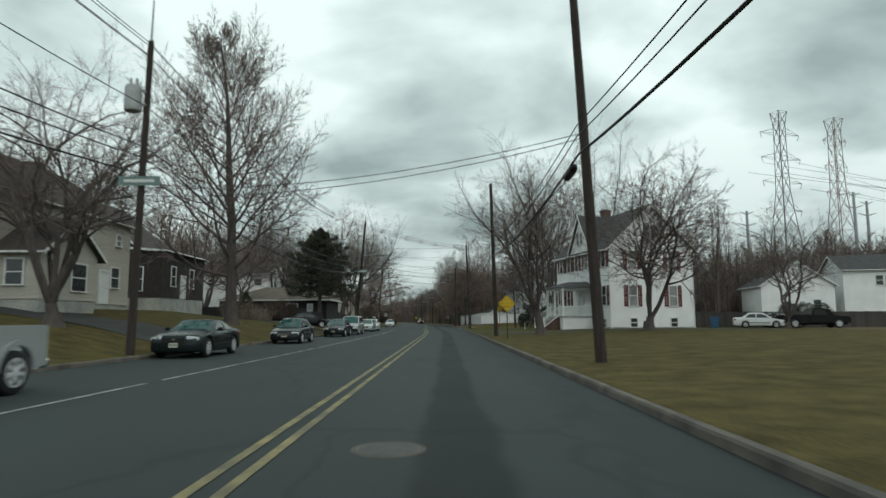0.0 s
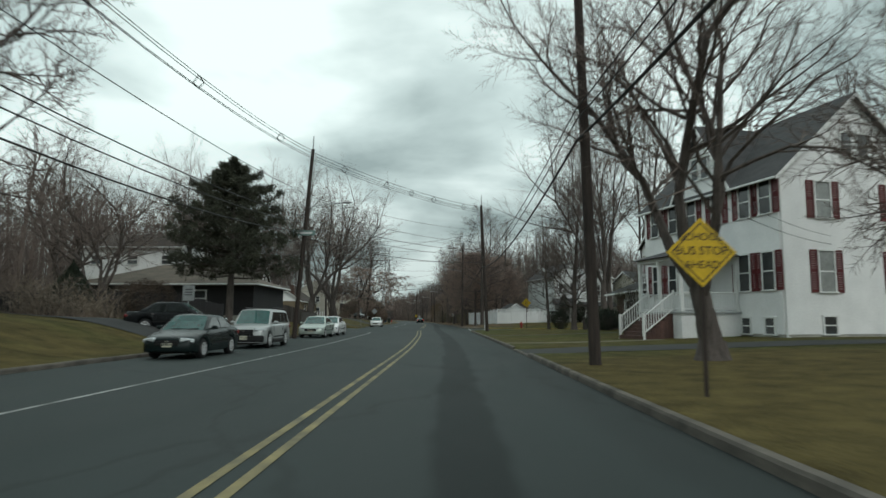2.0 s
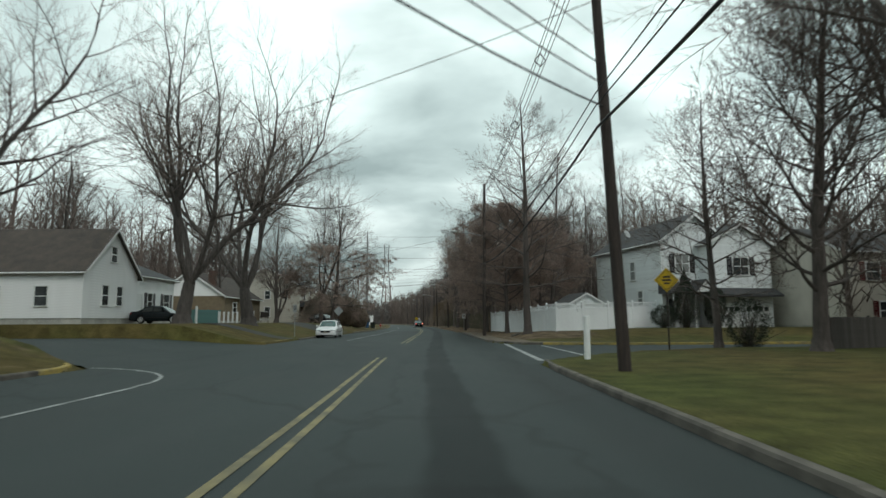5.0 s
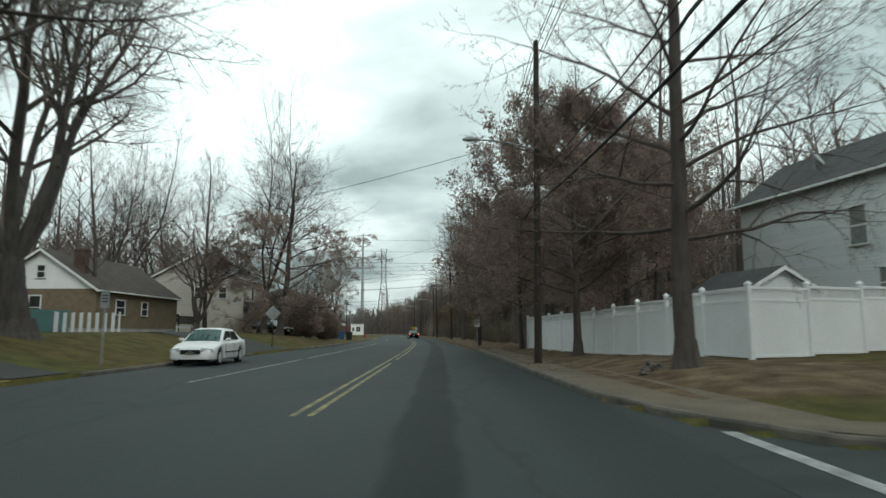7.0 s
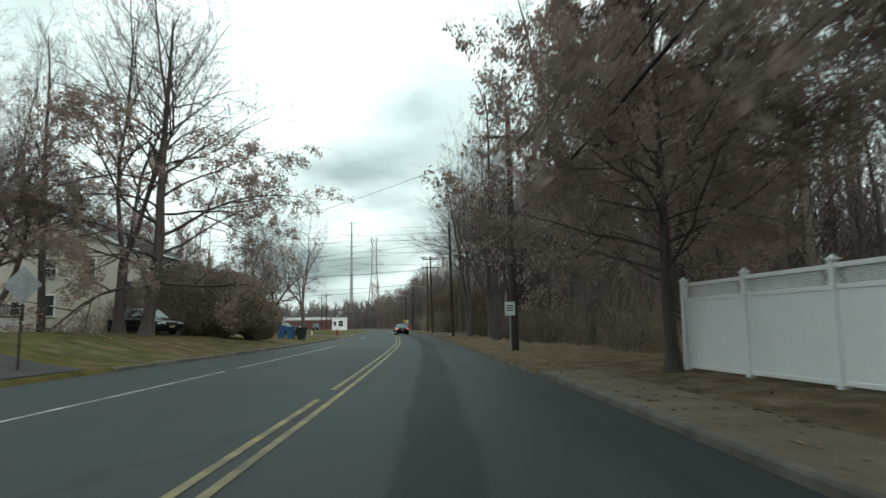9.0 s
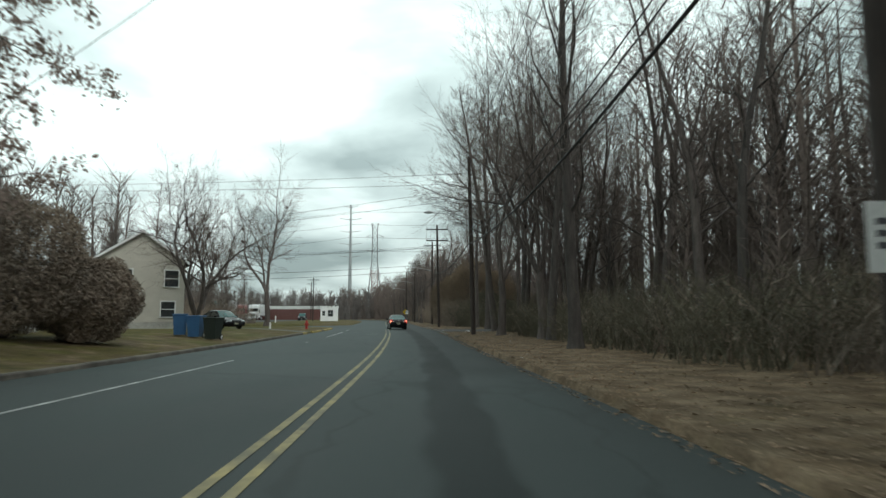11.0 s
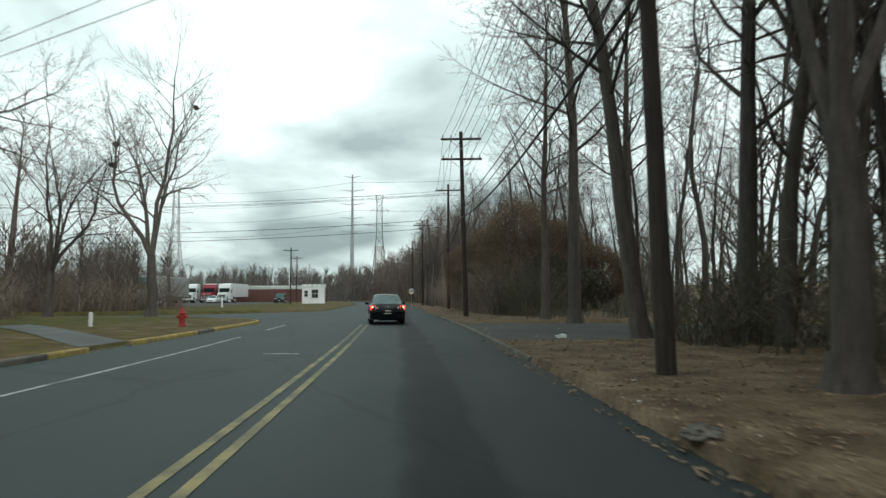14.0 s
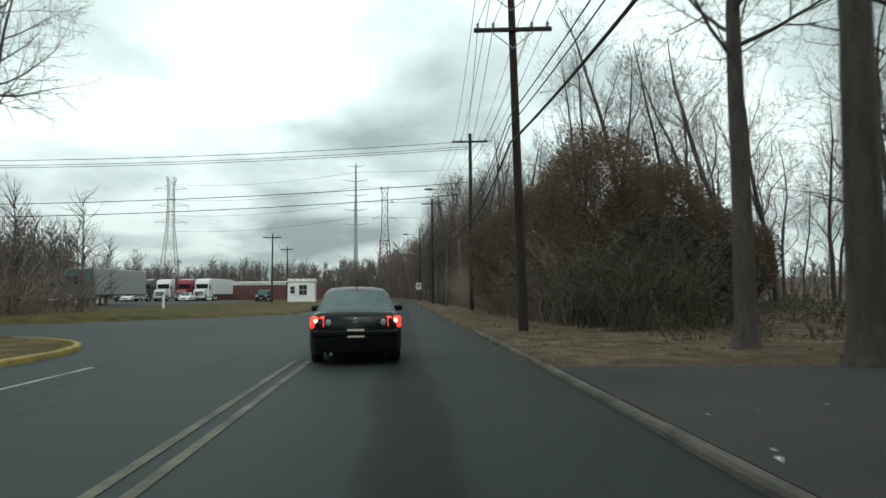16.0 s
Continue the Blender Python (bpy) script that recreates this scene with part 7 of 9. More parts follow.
        s.box((-0.006, -L * 0.2, 0), (0.006, L * 0.2, 0.05), pose(sx * hw * 1.0, 0.05, 0.47))
        part("door_seam", s, M_UNDER, c)
        # lamps
        zf = pw(top, 0.03)
        s = Shape()
        s.box((-0.22, -0.05, -0.07), (0.22, 0.30, 0.07), pose(sx * hw * 0.70, -L / 2 + 0.075, zf - 0.09, -6, sx * 7, sx * 20), 0.035)
        part("headlight", s, M_LENS, c)
        zr_ = pw(top, 0.985)
        s = Shape()
        q = 1.4 if lit else 1.0
        s.box((-0.12 * q, -0.16 * q, -0.085 * q), (0.12 * q, 0.04, 0.08 * q), pose(sx * hw * (0.84 - 0.05 * (q > 1)), L / 2 - 0.085, zr_ - 0.13, 0, 0, -sx * 24), 0.04)
        tl = part("tail_light", s, M_TAIL_ON if lit else M_TAIL, c)
        if lit:
            s = Shape()
            s.lathe([(0.035, -0.01), (0.035, 0.01), (0.02, 0.02)], 12, m=pose(sx * hw * 0.84, L / 2 - 0.04, zr_ - 0.10, -90, 0, -sx * 24))
            part("bulb", s, M_BULB, tl)
            s = Shape()
            s.lathe([(0.055, -0.02), (0.06, 0.012), (0.04, 0.02)], 14, m=pose(sx * hw * 0.58, L / 2 - 0.012, zr_ - 0.13, -90, 0, -sx * 8))
            part("reversing_lamp", s, M_LENS, c)
    # nose and tail
    zf = pw(top, 0.02)
    s = Shape()
    gz = 0.16 if kind == "suv" else 0.085
    s.box((-hw * 0.44, -0.03, -gz), (hw * 0.44, 0.08, 0.07), pose(0, -L / 2 + 0.012, zf - 0.13), 0.02)
    g = part("grille", s, M_BLACK, c)
    s = Shape()
    for k in range(3):
        s.box((-hw * 0.43, -0.01, -0.012), (hw * 0.43, 0.01, 0.012), pose(0, -L / 2 - 0.022, zf - 0.08 - (gz + 0.05) * k / 2))
    part("grille_bar", s, grille or M_UNDER, g)
    s = Shape()
    s.lathe([(0.055, -0.01), (0.055, 0.01), (0.04, 0.012)], 14, m=pose(0, -L / 2 - 0.02, zf - 0.12, 90, 0, 0))
    part("badge", s, M_CHROME, g)
    s = Shape()
    s.box((-hw * 0.78, -0.02, -0.06), (hw * 0.78, 0.10, 0.06), pose(0, -L / 2 + 0.035, 0.33), 0.03)
    part("front_intake", s, M_BLACK, c)
    number_plate(c, -L / 2 - (0.012 if kind != "suv" else 0.065), 0.47, -1)
    s = Shape()
    s.box((-hw * 0.80, -0.10, -0.045), (hw * 0.80, 0.015, 0.045), pose(0, L / 2 - 0.02, 0.33), 0.03)
    part("rear_valance", s, M_BLACK, c)
    zr_ = pw(top, 0.985)
    number_plate(c, L / 2 + 0.012, (zr_ - 0.33) if kind != "suv" else 0.72, 1)
    s = Shape()
    s.box((-hw * 0.80, -0.012, -0.008), (hw * 0.80, 0.012, 0.008), pose(0, L / 2 + 0.002, zr_ - 0.27))
    part("trunk_seam", s, M_UNDER, c)
    s = Shape()
    s.lathe([(0.055, -0.01), (0.055, 0.01), (0.042, 0.012), (0.042, 0.006)], 14, m=pose(0, L / 2 + 0.008, zr_ - 0.10, -90, 0, 0))
    part("badge", s, M_CHROME, c)
    if kind == "suv":
        for sx in (-1, 1):
            s = Shape()
            s.rod((sx * wr * 0.86, yy[1] + 0.25, H + 0.045), (sx * wr * 0.86, yy[2] - 0.15, H + 0.045), 0.022, n=8)
            for k in (0, 0.5, 1):
                y = yy[1] + 0.35 + (yy[2] - yy[1] - 0.6) * k
                s.rod((sx * wr * 0.86, y, H - 0.06), (sx * wr * 0.86, y, H + 0.045), 0.018, n=6)
            part("roof_rail", s, M_BLACK, c)
            s = Shape()
            s.box((-0.02, yf + arch, 0.24), (0.03, yr - arch, 0.40), pose(sx * (hw - 0.012), 0, 0), 0.015)
            part("side_cladding", s, M_BLACK, c)
        s = Shape()
        s.box((-hw * 0.93, -0.07, -0.15), (hw * 0.93, 0.16, 0.13), pose(0, -L / 2 + 0.02, 0.44), 0.05)
        part("front_bumper", s, M_BLACK, c)
    if lit:
        s = Shape()
        s.box((-hw * 0.90, -0.12, -0.075), (hw * 0.90, 0.05, 0.075), pose(0, L / 2 - 0.02, 0.60), 0.045)
        part("rear_bumper", s, body_mat, c)
        # near-black slab in place of the shade in a hollow round the plate
        s = Shape()
        s.box((-0.26, -0.02, -0.10), (0.26, 0.012, 0.10), pose(0, L / 2 + 0.002, zr_ - 0.33), 0.02)
        part("plate_recess_shade", s, M_UNDER, c)
        s = Shape()
        s.box((-0.14, -0.015, -0.012), (0.14, 0.015, 0.012), pose(0, yy[2] + (yy[3] - yy[2]) * 0.12, H - 0.075))
        part("high_brake_light", s, M_TAIL, c)
        s = Shape()
        s.rod((0, yy[2] - 0.1, H - 0.01), (0, yy[2] + 0.05, H + 0.13), 0.008, n=5)
        part("aerial", s, M_BLACK, c)
        s = Shape()
        s.rod((0.45, L / 2 - 0.1, 0.235), (0.45, L / 2 + 0.02, 0.235), 0.03, n=10)
        part("exhaust_pipe", s, M_CHROME, c)
    add_wheels(c, [(sx * (hw - 0.115), ya) for sx in (-1, 1) for ya in (yf, yr)], R)
    return c


P_BLACK = paint("black car paint", (0.006, 0.007, 0.008), 0.0, 0.25)
P_GREEN = paint("dark green-black paint", (0.008, 0.014, 0.014), 0.0, 0.28)
P_NAVY = paint("dark grey-blue paint", (0.012, 0.016, 0.019), 0.1, 0.3)
P_SILVER = paint("silver paint", (0.40, 0.415, 0.415), 0.35, 0.32)
P_SAGE = paint("pale sage paint", (0.42, 0.48, 0.44), 0.4, 0.32)
P_WHITE = paint("white car paint", (0.68, 0.69, 0.69), 0.0, 0.35)


def on_ground(x, y, turn=0, z=0.0):
    return pose(x, y, z, 0, 0, turn)


car("coupe", "black muscle coupe parked at the kerb", P_GREEN, on_ground(-9.45, 24.75), group="parked cars", grille=M_BLACK)
car("sedan", "dark grey sedan with chrome grille parked at the kerb", P_NAVY, on_ground(-9.0, 38.4), group="parked cars", grille=M_CHROME)
car("sedan", "dark green coupe-like car parked at the kerb", P_GREEN, on_ground(-8.75, 53.1), group="parked cars")
car("suv", "silver sport utility car parked at the kerb", P_SILVER, on_ground(-8.6, 60.3), group="parked cars")
car("sedan", "pale sage sedan parked at the kerb", P_SAGE, on_ground(-8.95, 75.2), group="parked cars")
car("sedan", "white sedan parked behind a sage one", P_WHITE, on_ground(-8.95, 80.6), group="parked cars")
car("sedan", "white sedan parked before a lawn", P_WHITE, on_ground(-10.8, 129.8, 2), group="parked cars")
car("sedan", "black sedan with lit brake lamps in the lane", P_BLACK, on_ground(-7.78, 217.3, 189.3), lit=True, name="sedan")
car("sedan", "black car parked on a lawn below trees", P_BLACK, on_ground(-18.5, 165.4, 62, lawn(-18.5, 165.4)))
car("sedan", "dark car parked across a driveway", P_NAVY, on_ground(-24.5, 127.5, 90, lawn(-24.5, 127.5)))
car("sedan", "black car parked on a lawn beside the road", P_BLACK, on_ground(-20.5, 203.0, 50, lawn(-20.5, 203.0)))
car("sedan", "black vehicle parked in a driveway beside a fence", P_BLACK, on_ground(-13.2, 62.0, 100, lawn(-13.2, 62.0) - 0.05))
car("suv", "white van-like car parked before a cream house", P_WHITE, on_ground(-22.4, 34.6, 118, lawn(-22.4, 34.6)))
for x, y, a, p, k in ((30.5, 61.5, 70, P_WHITE, "sedan"), (33.4, 63.0, 80, P_NAVY, "sedan")):
    car(k, "car parked beside a white house", p, on_ground(x, y, a, lawn(x, y)))
for x, y, p, k in ((-52.0, 308, P_WHITE, "sedan"), (-61, 291, P_SILVER, "sedan"), (-66, 314, P_NAVY, "suv"), (-64.5, 313, P_WHITE, "sedan"), (-36.5, 300, P_BLACK, "suv")):
    car(k, "car standing in a truck lot", p, on_ground(x, y, 8, lawn(x, y) + 0.03), group="cars in the lot")


def pickup(label, body_mat, m):
    c = thing("pickup_truck", label, "pickup", m)
    L, hw, R = 5.8, 1.0, 0.40
    s = Shape()
    # cab and nose
    side = [(-2.9, 0.5), (-2.9, 0.95), (-2.75, 1.08), (-1.55, 1.16), (-0.95, 1.78), (0.35, 1.82), (0.55, 1.15), (0.62, 0.5)]
    s.prism(side, "x", -hw * 0.96, hw * 0.96)
    part("cab", s, body_mat, c)
    s = Shape()
    arch = [(2.0 + 0.47 * math.cos(radians(a)), 0.42 + 0.47 * math.sin(radians(a))) for a in range(0, 181, 15)]
    outline = [(2.88, 0.5), (2.88, 1.22), (2.84, 1.25), (0.66, 1.25), (0.66, 0.5), (1.5, 0.42)] + arch[::-1][1:-1] + [(2.5, 0.42)]
    for sx in (-1, 1):
        a, b = sx * hw, sx * (hw - 0.1)
        s.prism(outline, "x", min(a, b), max(a, b))
    s.box((-hw + 0.1, 0.66, 0.7), (hw - 0.1, 2.8, 0.78))
    part("bed", s, body_mat, c)
    for sx in (-1, 1):
        s = Shape()
        pts = [(2.0 + r * math.cos(radians(a)), 0.42 + r * math.sin(radians(a))) for r, aa in ((0.56, range(0, 181, 15)), (0.47, range(180, -1, -15))) for a in aa]
        a, b = sx * (hw - 0.01), sx * (hw + 0.035)
        s.prism(pts, "x", min(a, b), max(a, b))
        part("wheel_flare", s, body_mat, c)
        s = Shape()
        s.box((-0.05, -0.03, -0.18), (0.05, 0.03, 0.18), pose(sx * (hw - 0.07), 2.88, 1.0), 0.015)
        part("tail_light", s, M_TAIL, c)
    s = Shape()
    s.box((-hw + 0.1, 2.8, 0.6), (hw - 0.1, 2.88, 1.24), None, 0.02)
    part("tailgate", s, body_mat, c)
    s = Shape()
    s.box((-hw + 0.03, 2.86, 0.42), (hw - 0.03, 3.05, 0.6), None, 0.04)
    part("rear_bumper", s, M_CHROME, c)
    s = Shape()
    for sx in (-1, 1):
        s.add([(sx * hw * 0.965, -0.85, 1.2), (sx * hw * 0.965, 0.3, 1.2), (sx * hw * 0.965, 0.28, 1.7), (sx * hw * 0.965, -0.7, 1.7)], [(0, 1, 2, 3)])
    part("side_window", s, M_CARGLASS, c)
    s = Shape()
    s.box((-hw * 0.7, -2.7, 0.3), (hw * 0.7, 2.7, 0.62))
    part("underbody", s, M_UNDER, c)
    add_wheels(c, [(sx * (hw - 0.13), y) for sx in (-1, 1) for y in (-1.85, 2.0)], R, 0.26)


pickup("silver pickup truck parked at the kerb", P_SILVER, on_ground(-8.72, 9.6))
pickup("black pickup truck parked beside a white house", P_BLACK, on_ground(35.2, 60.5, 82, lawn(35.2, 60.5)))


def lorry(label, col, m, trailer=None, group="trucks in the lot"):
    """A tractor unit facing -y, with or without a box trailer."""
    t = thing("truck", label, "truck", m, group)
    s = Shape()
    s.prism([(-1.6, 0.7), (-1.6, 3.1), (-1.3, 3.75), (0.7, 3.95), (0.7, 0.7)], "x", -1.2, 1.2)
    part("cab", s, col, t)
    s = Shape()
    s.prism([(-3.4, 0.75), (-3.4, 1.75), (-3.2, 1.95), (-1.6, 2.15), (-1.6, 0.75)], "x", -0.95, 0.95)
    part("hood", s, col, t)
    s = Shape()
    s.box((-1.02, -1.64, 2.2), (1.02, -1.6, 3.0), None, 0.01)
    part("windscreen", s, M_CARGLASS, t)
    s = Shape()
    s.box((-0.7, -3.45, 0.85), (0.7, -3.39, 1.7), None, 0.02)
    part("grille", s, M_CHROME, t)
    s = Shape()
    s.box((-1.2, -3.6, 0.4), (1.2, -3.3, 0.75), None, 0.05)
    part("bumper", s, M_CHROME, t)
    for sx in (-1, 1):
        s = Shape()
        s.box((sx * 1.0 - 0.16, -3.45, 0.95), (sx * 1.0 + 0.16, -3.2, 1.25), None, 0.03)
        part("headlight", s, M_LENS, t)
        s = Shape()
        s.box((sx * 1.4 - 0.1, -1.75, 2.0), (sx * 1.4 + 0.1, -1.6, 2.7), None, 0.02)
        part("mirror", s, M_BLACK, t)
        s = Shape()
        s.rod((sx * 1.1, 0.85, 0.9), (sx * 1.1, 0.85, 4.1), 0.08, n=10)
        part("exhaust_stack", s, M_CHROME, t)
    s = Shape()
    s.box((-0.5, -3.2, 0.55), (0.5, 4.0, 0.9))
    part("chassis", s, M_UNDER, t)
    add_wheels(t, [(sx * 1.0, y) for sx in (-1, 1) for y in (-2.6, 2.0, 3.2)], 0.5, 0.28)
    if trailer:
        s = Shape()
        s.box((-1.28, 1.4, 1.15), (1.28, 14.5, 4.05), None, 0.04)
        part("trailer", s, trailer, t)
        s = Shape()
        s.box((-1.3, 1.38, 1.08), (1.3, 14.52, 1.2))
        part("trailer_rail", s, M_UNDER, t)


L_TEAL = paint("teal lorry paint", (0.045, 0.13, 0.14), 0.1)
L_RED = paint("red lorry paint", (0.28, 0.025, 0.045), 0.1)
L_BROWN = paint("bronze lorry paint", (0.10, 0.085, 0.07), 0.2)
for x, y, col, tr, lb in ((-45.5, 267.5, L_TEAL, P_SILVER, "teal tractor unit with a grey box trailer"), (-69.5, 308, P_WHITE, None, "white tractor unit standing in the lot"), (-62.8, 316, L_BROWN, None, "bronze tractor unit standing in the lot"),
                          (-59.6, 316.5, P_WHITE, None, "white tractor unit standing in the lot"), (-56.0, 317, L_RED, P_SILVER, "red tractor unit standing in the lot"), (-52.6, 316.5, P_WHITE, P_WHITE, "white tractor unit with a box trailer")):
    lorry(lb, col, on_ground(x, y, 6, lawn(x, y) + 0.03), tr)


# ---- poles, wires, towers ----
def utility_pole(x, y, h, lean=(0.0, 0.0), r=0.16, arms=(), label="dark creosoted wooden utility pole", transformer=None, lamp=None, plate=None, tip=0.0):
    """lean: how far the head stands off the foot. arms: heights of cross-arms."""
    z = lawn(x, y)
    p = thing("utility_pole", label, "utility pole", pose(x, y, z), "utility poles")
    head = Vector((lean[0], lean[1], h - z))
    s = Shape()
    s.rod((-head.x * 0.02, 0, -0.3), head, r, r * 0.68, 14)
    part("shaft", s, M_POLE, p, smooth=False)

    def at(zz):
        return head * (zz - z) / (h - z)

    for a in arms:
        q = at(a)
        s = Shape()
        s.box((-1.25, -0.07, -0.06), (1.25, 0.05, 0.06), pose(q.x, q.y - 0.15, q.z), 0.012)
        arm = part("crossarm", s, M_POLE, p)
        for i in (-1.12, -0.62, 0.62, 1.12):
            s = Shape()
            s.lathe([(0.02, 0), (0.055, 0.05), (0.03, 0.09), (0.06, 0.13), (0.03, 0.19)], 10, at=(q.x + i, q.y - 0.15, q.z + 0.06))
            part("insulator", s, M_GREYPAINT, arm)
        for sx in (-1, 1):
            s = Shape()
            s.rod((q.x + sx * 0.75, q.y - 0.2, q.z - 0.02), (q.x, q.y - 0.17, q.z - 0.62), 0.018, n=5)
            part("brace", s, M_STEEL, arm)
    if tip:
        s = Shape()
        s.rod(head, head + Vector((0.03, 0, tip)), 0.045, 0.03, 8)
        part("lightning_rod", s, M_STEEL, p)
    if transformer:
        q = at(transformer)
        s = Shape()
        s.lathe([(0.27, 0), (0.29, 0.05), (0.29, 0.85), (0.26, 0.95), (0.08, 1.0)], 18, at=(q.x - 0.48, q.y - 0.1, q.z - 0.5))
        t = part("transformer", s, M_GREYPAINT, p, "grey transformer can")
        s = Shape()
        for k in (-0.1, 0.12):
            s.lathe([(0.04, 0), (0.06, 0.08), (0.04, 0.16), (0.06, 0.22), (0.03, 0.3)], 8, at=(q.x - 0.48 + k, q.y - 0.1, q.z + 0.45))
        part("bushing", s, M_GREYPAINT, t)
        s = Shape()
        s.box((q.x - 0.22, q.y - 0.14, q.z - 0.3), (q.x, q.y - 0.06, q.z - 0.2))
        s.box((q.x - 0.22, q.y - 0.14, q.z + 0.2), (q.x, q.y - 0.06, q.z + 0.3))
        part("bracket", s, M_STEEL, t)
    if lamp:
        zz, dx, rise = lamp
        q = at(zz)
        s = Shape()
        pts = [Vector((q.x + dx * t, q.y, q.z + rise * math.sin(t * 1.57))) for t in (0, 0.2, 0.4, 0.6, 0.8, 1.0)]
        for a, b in zip(pts, pts[1:]):
            s.rod(a, b, 0.032, n=8)
        arm = part("lamp_arm", s, M_STEEL, p)
        e = pts[-1]
        sg = 1 if dx > 0 else -1
        s = Shape()
        s.lathe([(0.03, -0.06), (0.15, -0.02), (0.17, 0.04), (0.12, 0.11), (0.03, 0.14)], 12, m=pose(e.x + sg * 0.28, e.y, e.z, 0, 0, 0) @ Matrix.Diagonal((2.1, 0.9, 1, 1)))
        part("lamp_head", s, M_GREYPAINT, arm, smooth=True)
    if plate:
        zz, w, hh, m = plate
        q = at(zz)
        s = Shape()
        s.box((-w / 2, -0.012, -hh / 2), (w / 2, 0.012, hh / 2), pose(q.x, q.y - 0.2, q.z, 0, 0, 0), 0.006)
        b = part("sign_board", s, m, p, "pale reflective sign board")
        s = Shape()
        s.box((-w * 0.36, -0.004, -hh * 0.16), (w * 0.36, 0.0, hh * 0.16), pose(q.x, q.y - 0.213, q.z))
        part("sign_bar", s, M_SIGN_W, b)
    return p, (lambda zz: Vector((x, y, z)) + at(zz))


P0, a0 = utility_pole(4.6, -16, 11.5)
PA, aA = utility_pole(4.45, 18.0, 11.6, (-0.55, 0.0), 0.17)
PB, aB = utility_pole(3.95, 47.3, 11.6, (-0.28, 0.0), 0.16)
L1, b1 = utility_pole(-10.95, 22.4, 11.6, (0.2, 0.0), 0.15, transformer=9.4, plate=(6.3, 1.5, 0.34, M_SIGN_G), tip=1.6, label="dark wooden utility pole with a grey transformer")
L2, b2 = utility_pole(-9.85, 72.2, 12.6, (0.95, 0.0), 0.16, plate=(6.9, 1.5, 0.34, M_SIGN_G), lamp=(8.6, 2.4, 0.35), tip=0.9, label="leaning dark utility pole with a street lamp")
PC, aC = utility_pole(3.87, 90.1, 12.0, (-0.5, 0.0), 0.16, tip=1.0, label="dark wooden utility pole at a street corner")
PD, aD = utility_pole(2.45, 127.6, 12.9, (0.15, 0.0), 0.15, lamp=(8.4, -2.3, 0.4), label="dark wooden utility pole with a street lamp")
PE, aE = utility_pole(1.6, 158.6, 11.2, (-0.1, 0.0), 0.17, arms=(10.0,), transformer=8.8, lamp=(7.8, -2.4, 0.3), label="dark utility pole with a street lamp and crossarm")
PF, aF = utility_pole(-0.88, 194.8, 12.0, (-0.25, 0.0), 0.16, lamp=(7.9, -2.5, 0.3), label="dark leaning utility pole with a street lamp")
PG, aG = utility_pole(-3.6, 223.5, 11.5, (-0.25, 0.0), 0.16, arms=(11.0, 9.75), label="dark utility pole with two crossarms")
PH, aH = utility_pole(-5.0, 247.0, 12.4, (0, 0), 0.16, arms=(11.8,), lamp=(8.0, -2.6, 0.5), label="dark utility pole with a street lamp")
PI, aI = utility_pole(-9.2, 276.0, 12.2, (0, 0), 0.16, arms=(11.6,), lamp=(7.6, -2.8, 0.5), label="dark utility pole with a street lamp")
PJ, aJ = utility_pole(-13.0, 308.0, 12.2, (0, 0), 0.16, lamp=(7.6, -2.8, 0.5), label="dark utility pole with a street lamp")
PK, aK = utility_pole(-72.0, 238.0, 11.0, (0, 0), 0.16, arms=(10.4,))
PL, aL = utility_pole(-31.5, 288.0, 9.5, (0, 0), 0.13, arms=(9.0,))
PM, aM = utility_pole(-40.0, 325.0, 10.5, (0, 0), 0.14, arms=(10.0,))


def wire(a, b, r=0.012, sag=0.02, material=None, label="thin overhead wire between poles", n=14):
    """A sagging wire from a to b."""
    a, b = Vector(a), Vector(b)
    d = (b - a).length * sag
    pts = [a + (b - a) * (i / n) - Vector((0, 0, 4 * d * (i / n) * (1 - i / n))) for i in range(n + 1)]
    v, f = pipe(pts, r)
    ob = tagged(new("overhead_wire", fast_mesh("overhead_wire", v, f, material or M_WIRE)), label, "wire", "overhead wires")
    return pts


def bundle(a, b, sag, spacers, r=0.014):
    """Three spaced power lines with diamond spacers between two poles."""
    offs = [Vector((-0.22, 0, 0.0)), Vector((0.22, 0, 0.0)), Vector((0, 0, 0.3)), Vector((0, 0, -0.22))]
    tracks = [wire(a + o, b + o, r, sag, M_WIRE, "insulated power line held by spacers") for o in offs]
    for k in range(1, spacers + 1):
        i = round(14 * k / (spacers + 1))
        q = [t[i] for t in tracks]
        s = Shape()
        for u, v in ((0, 2), (2, 1), (1, 3), (3, 0)):
            s.rod(q[u], q[v], 0.022, n=5)
        solid("wire_spacer", s, M_BLACK, "dark diamond-shaped spacer on power lines", "wire spacer", group="wire spacers")


Z = Vector((0, 0, 1))
left0 = Vector((-11.2, -14, 11.5))
bundle(left0, b1(11.2), 0.018, 3)
bundle(b1(11.2), b2(12.2), 0.031, 5)
bundle(b2(12.1), aC(11.5), 0.02, 5)
bundle(aC(11.5), aD(12.3), 0.018, 4)
bundle(aD(12.3), aE(10.7), 0.02, 3)
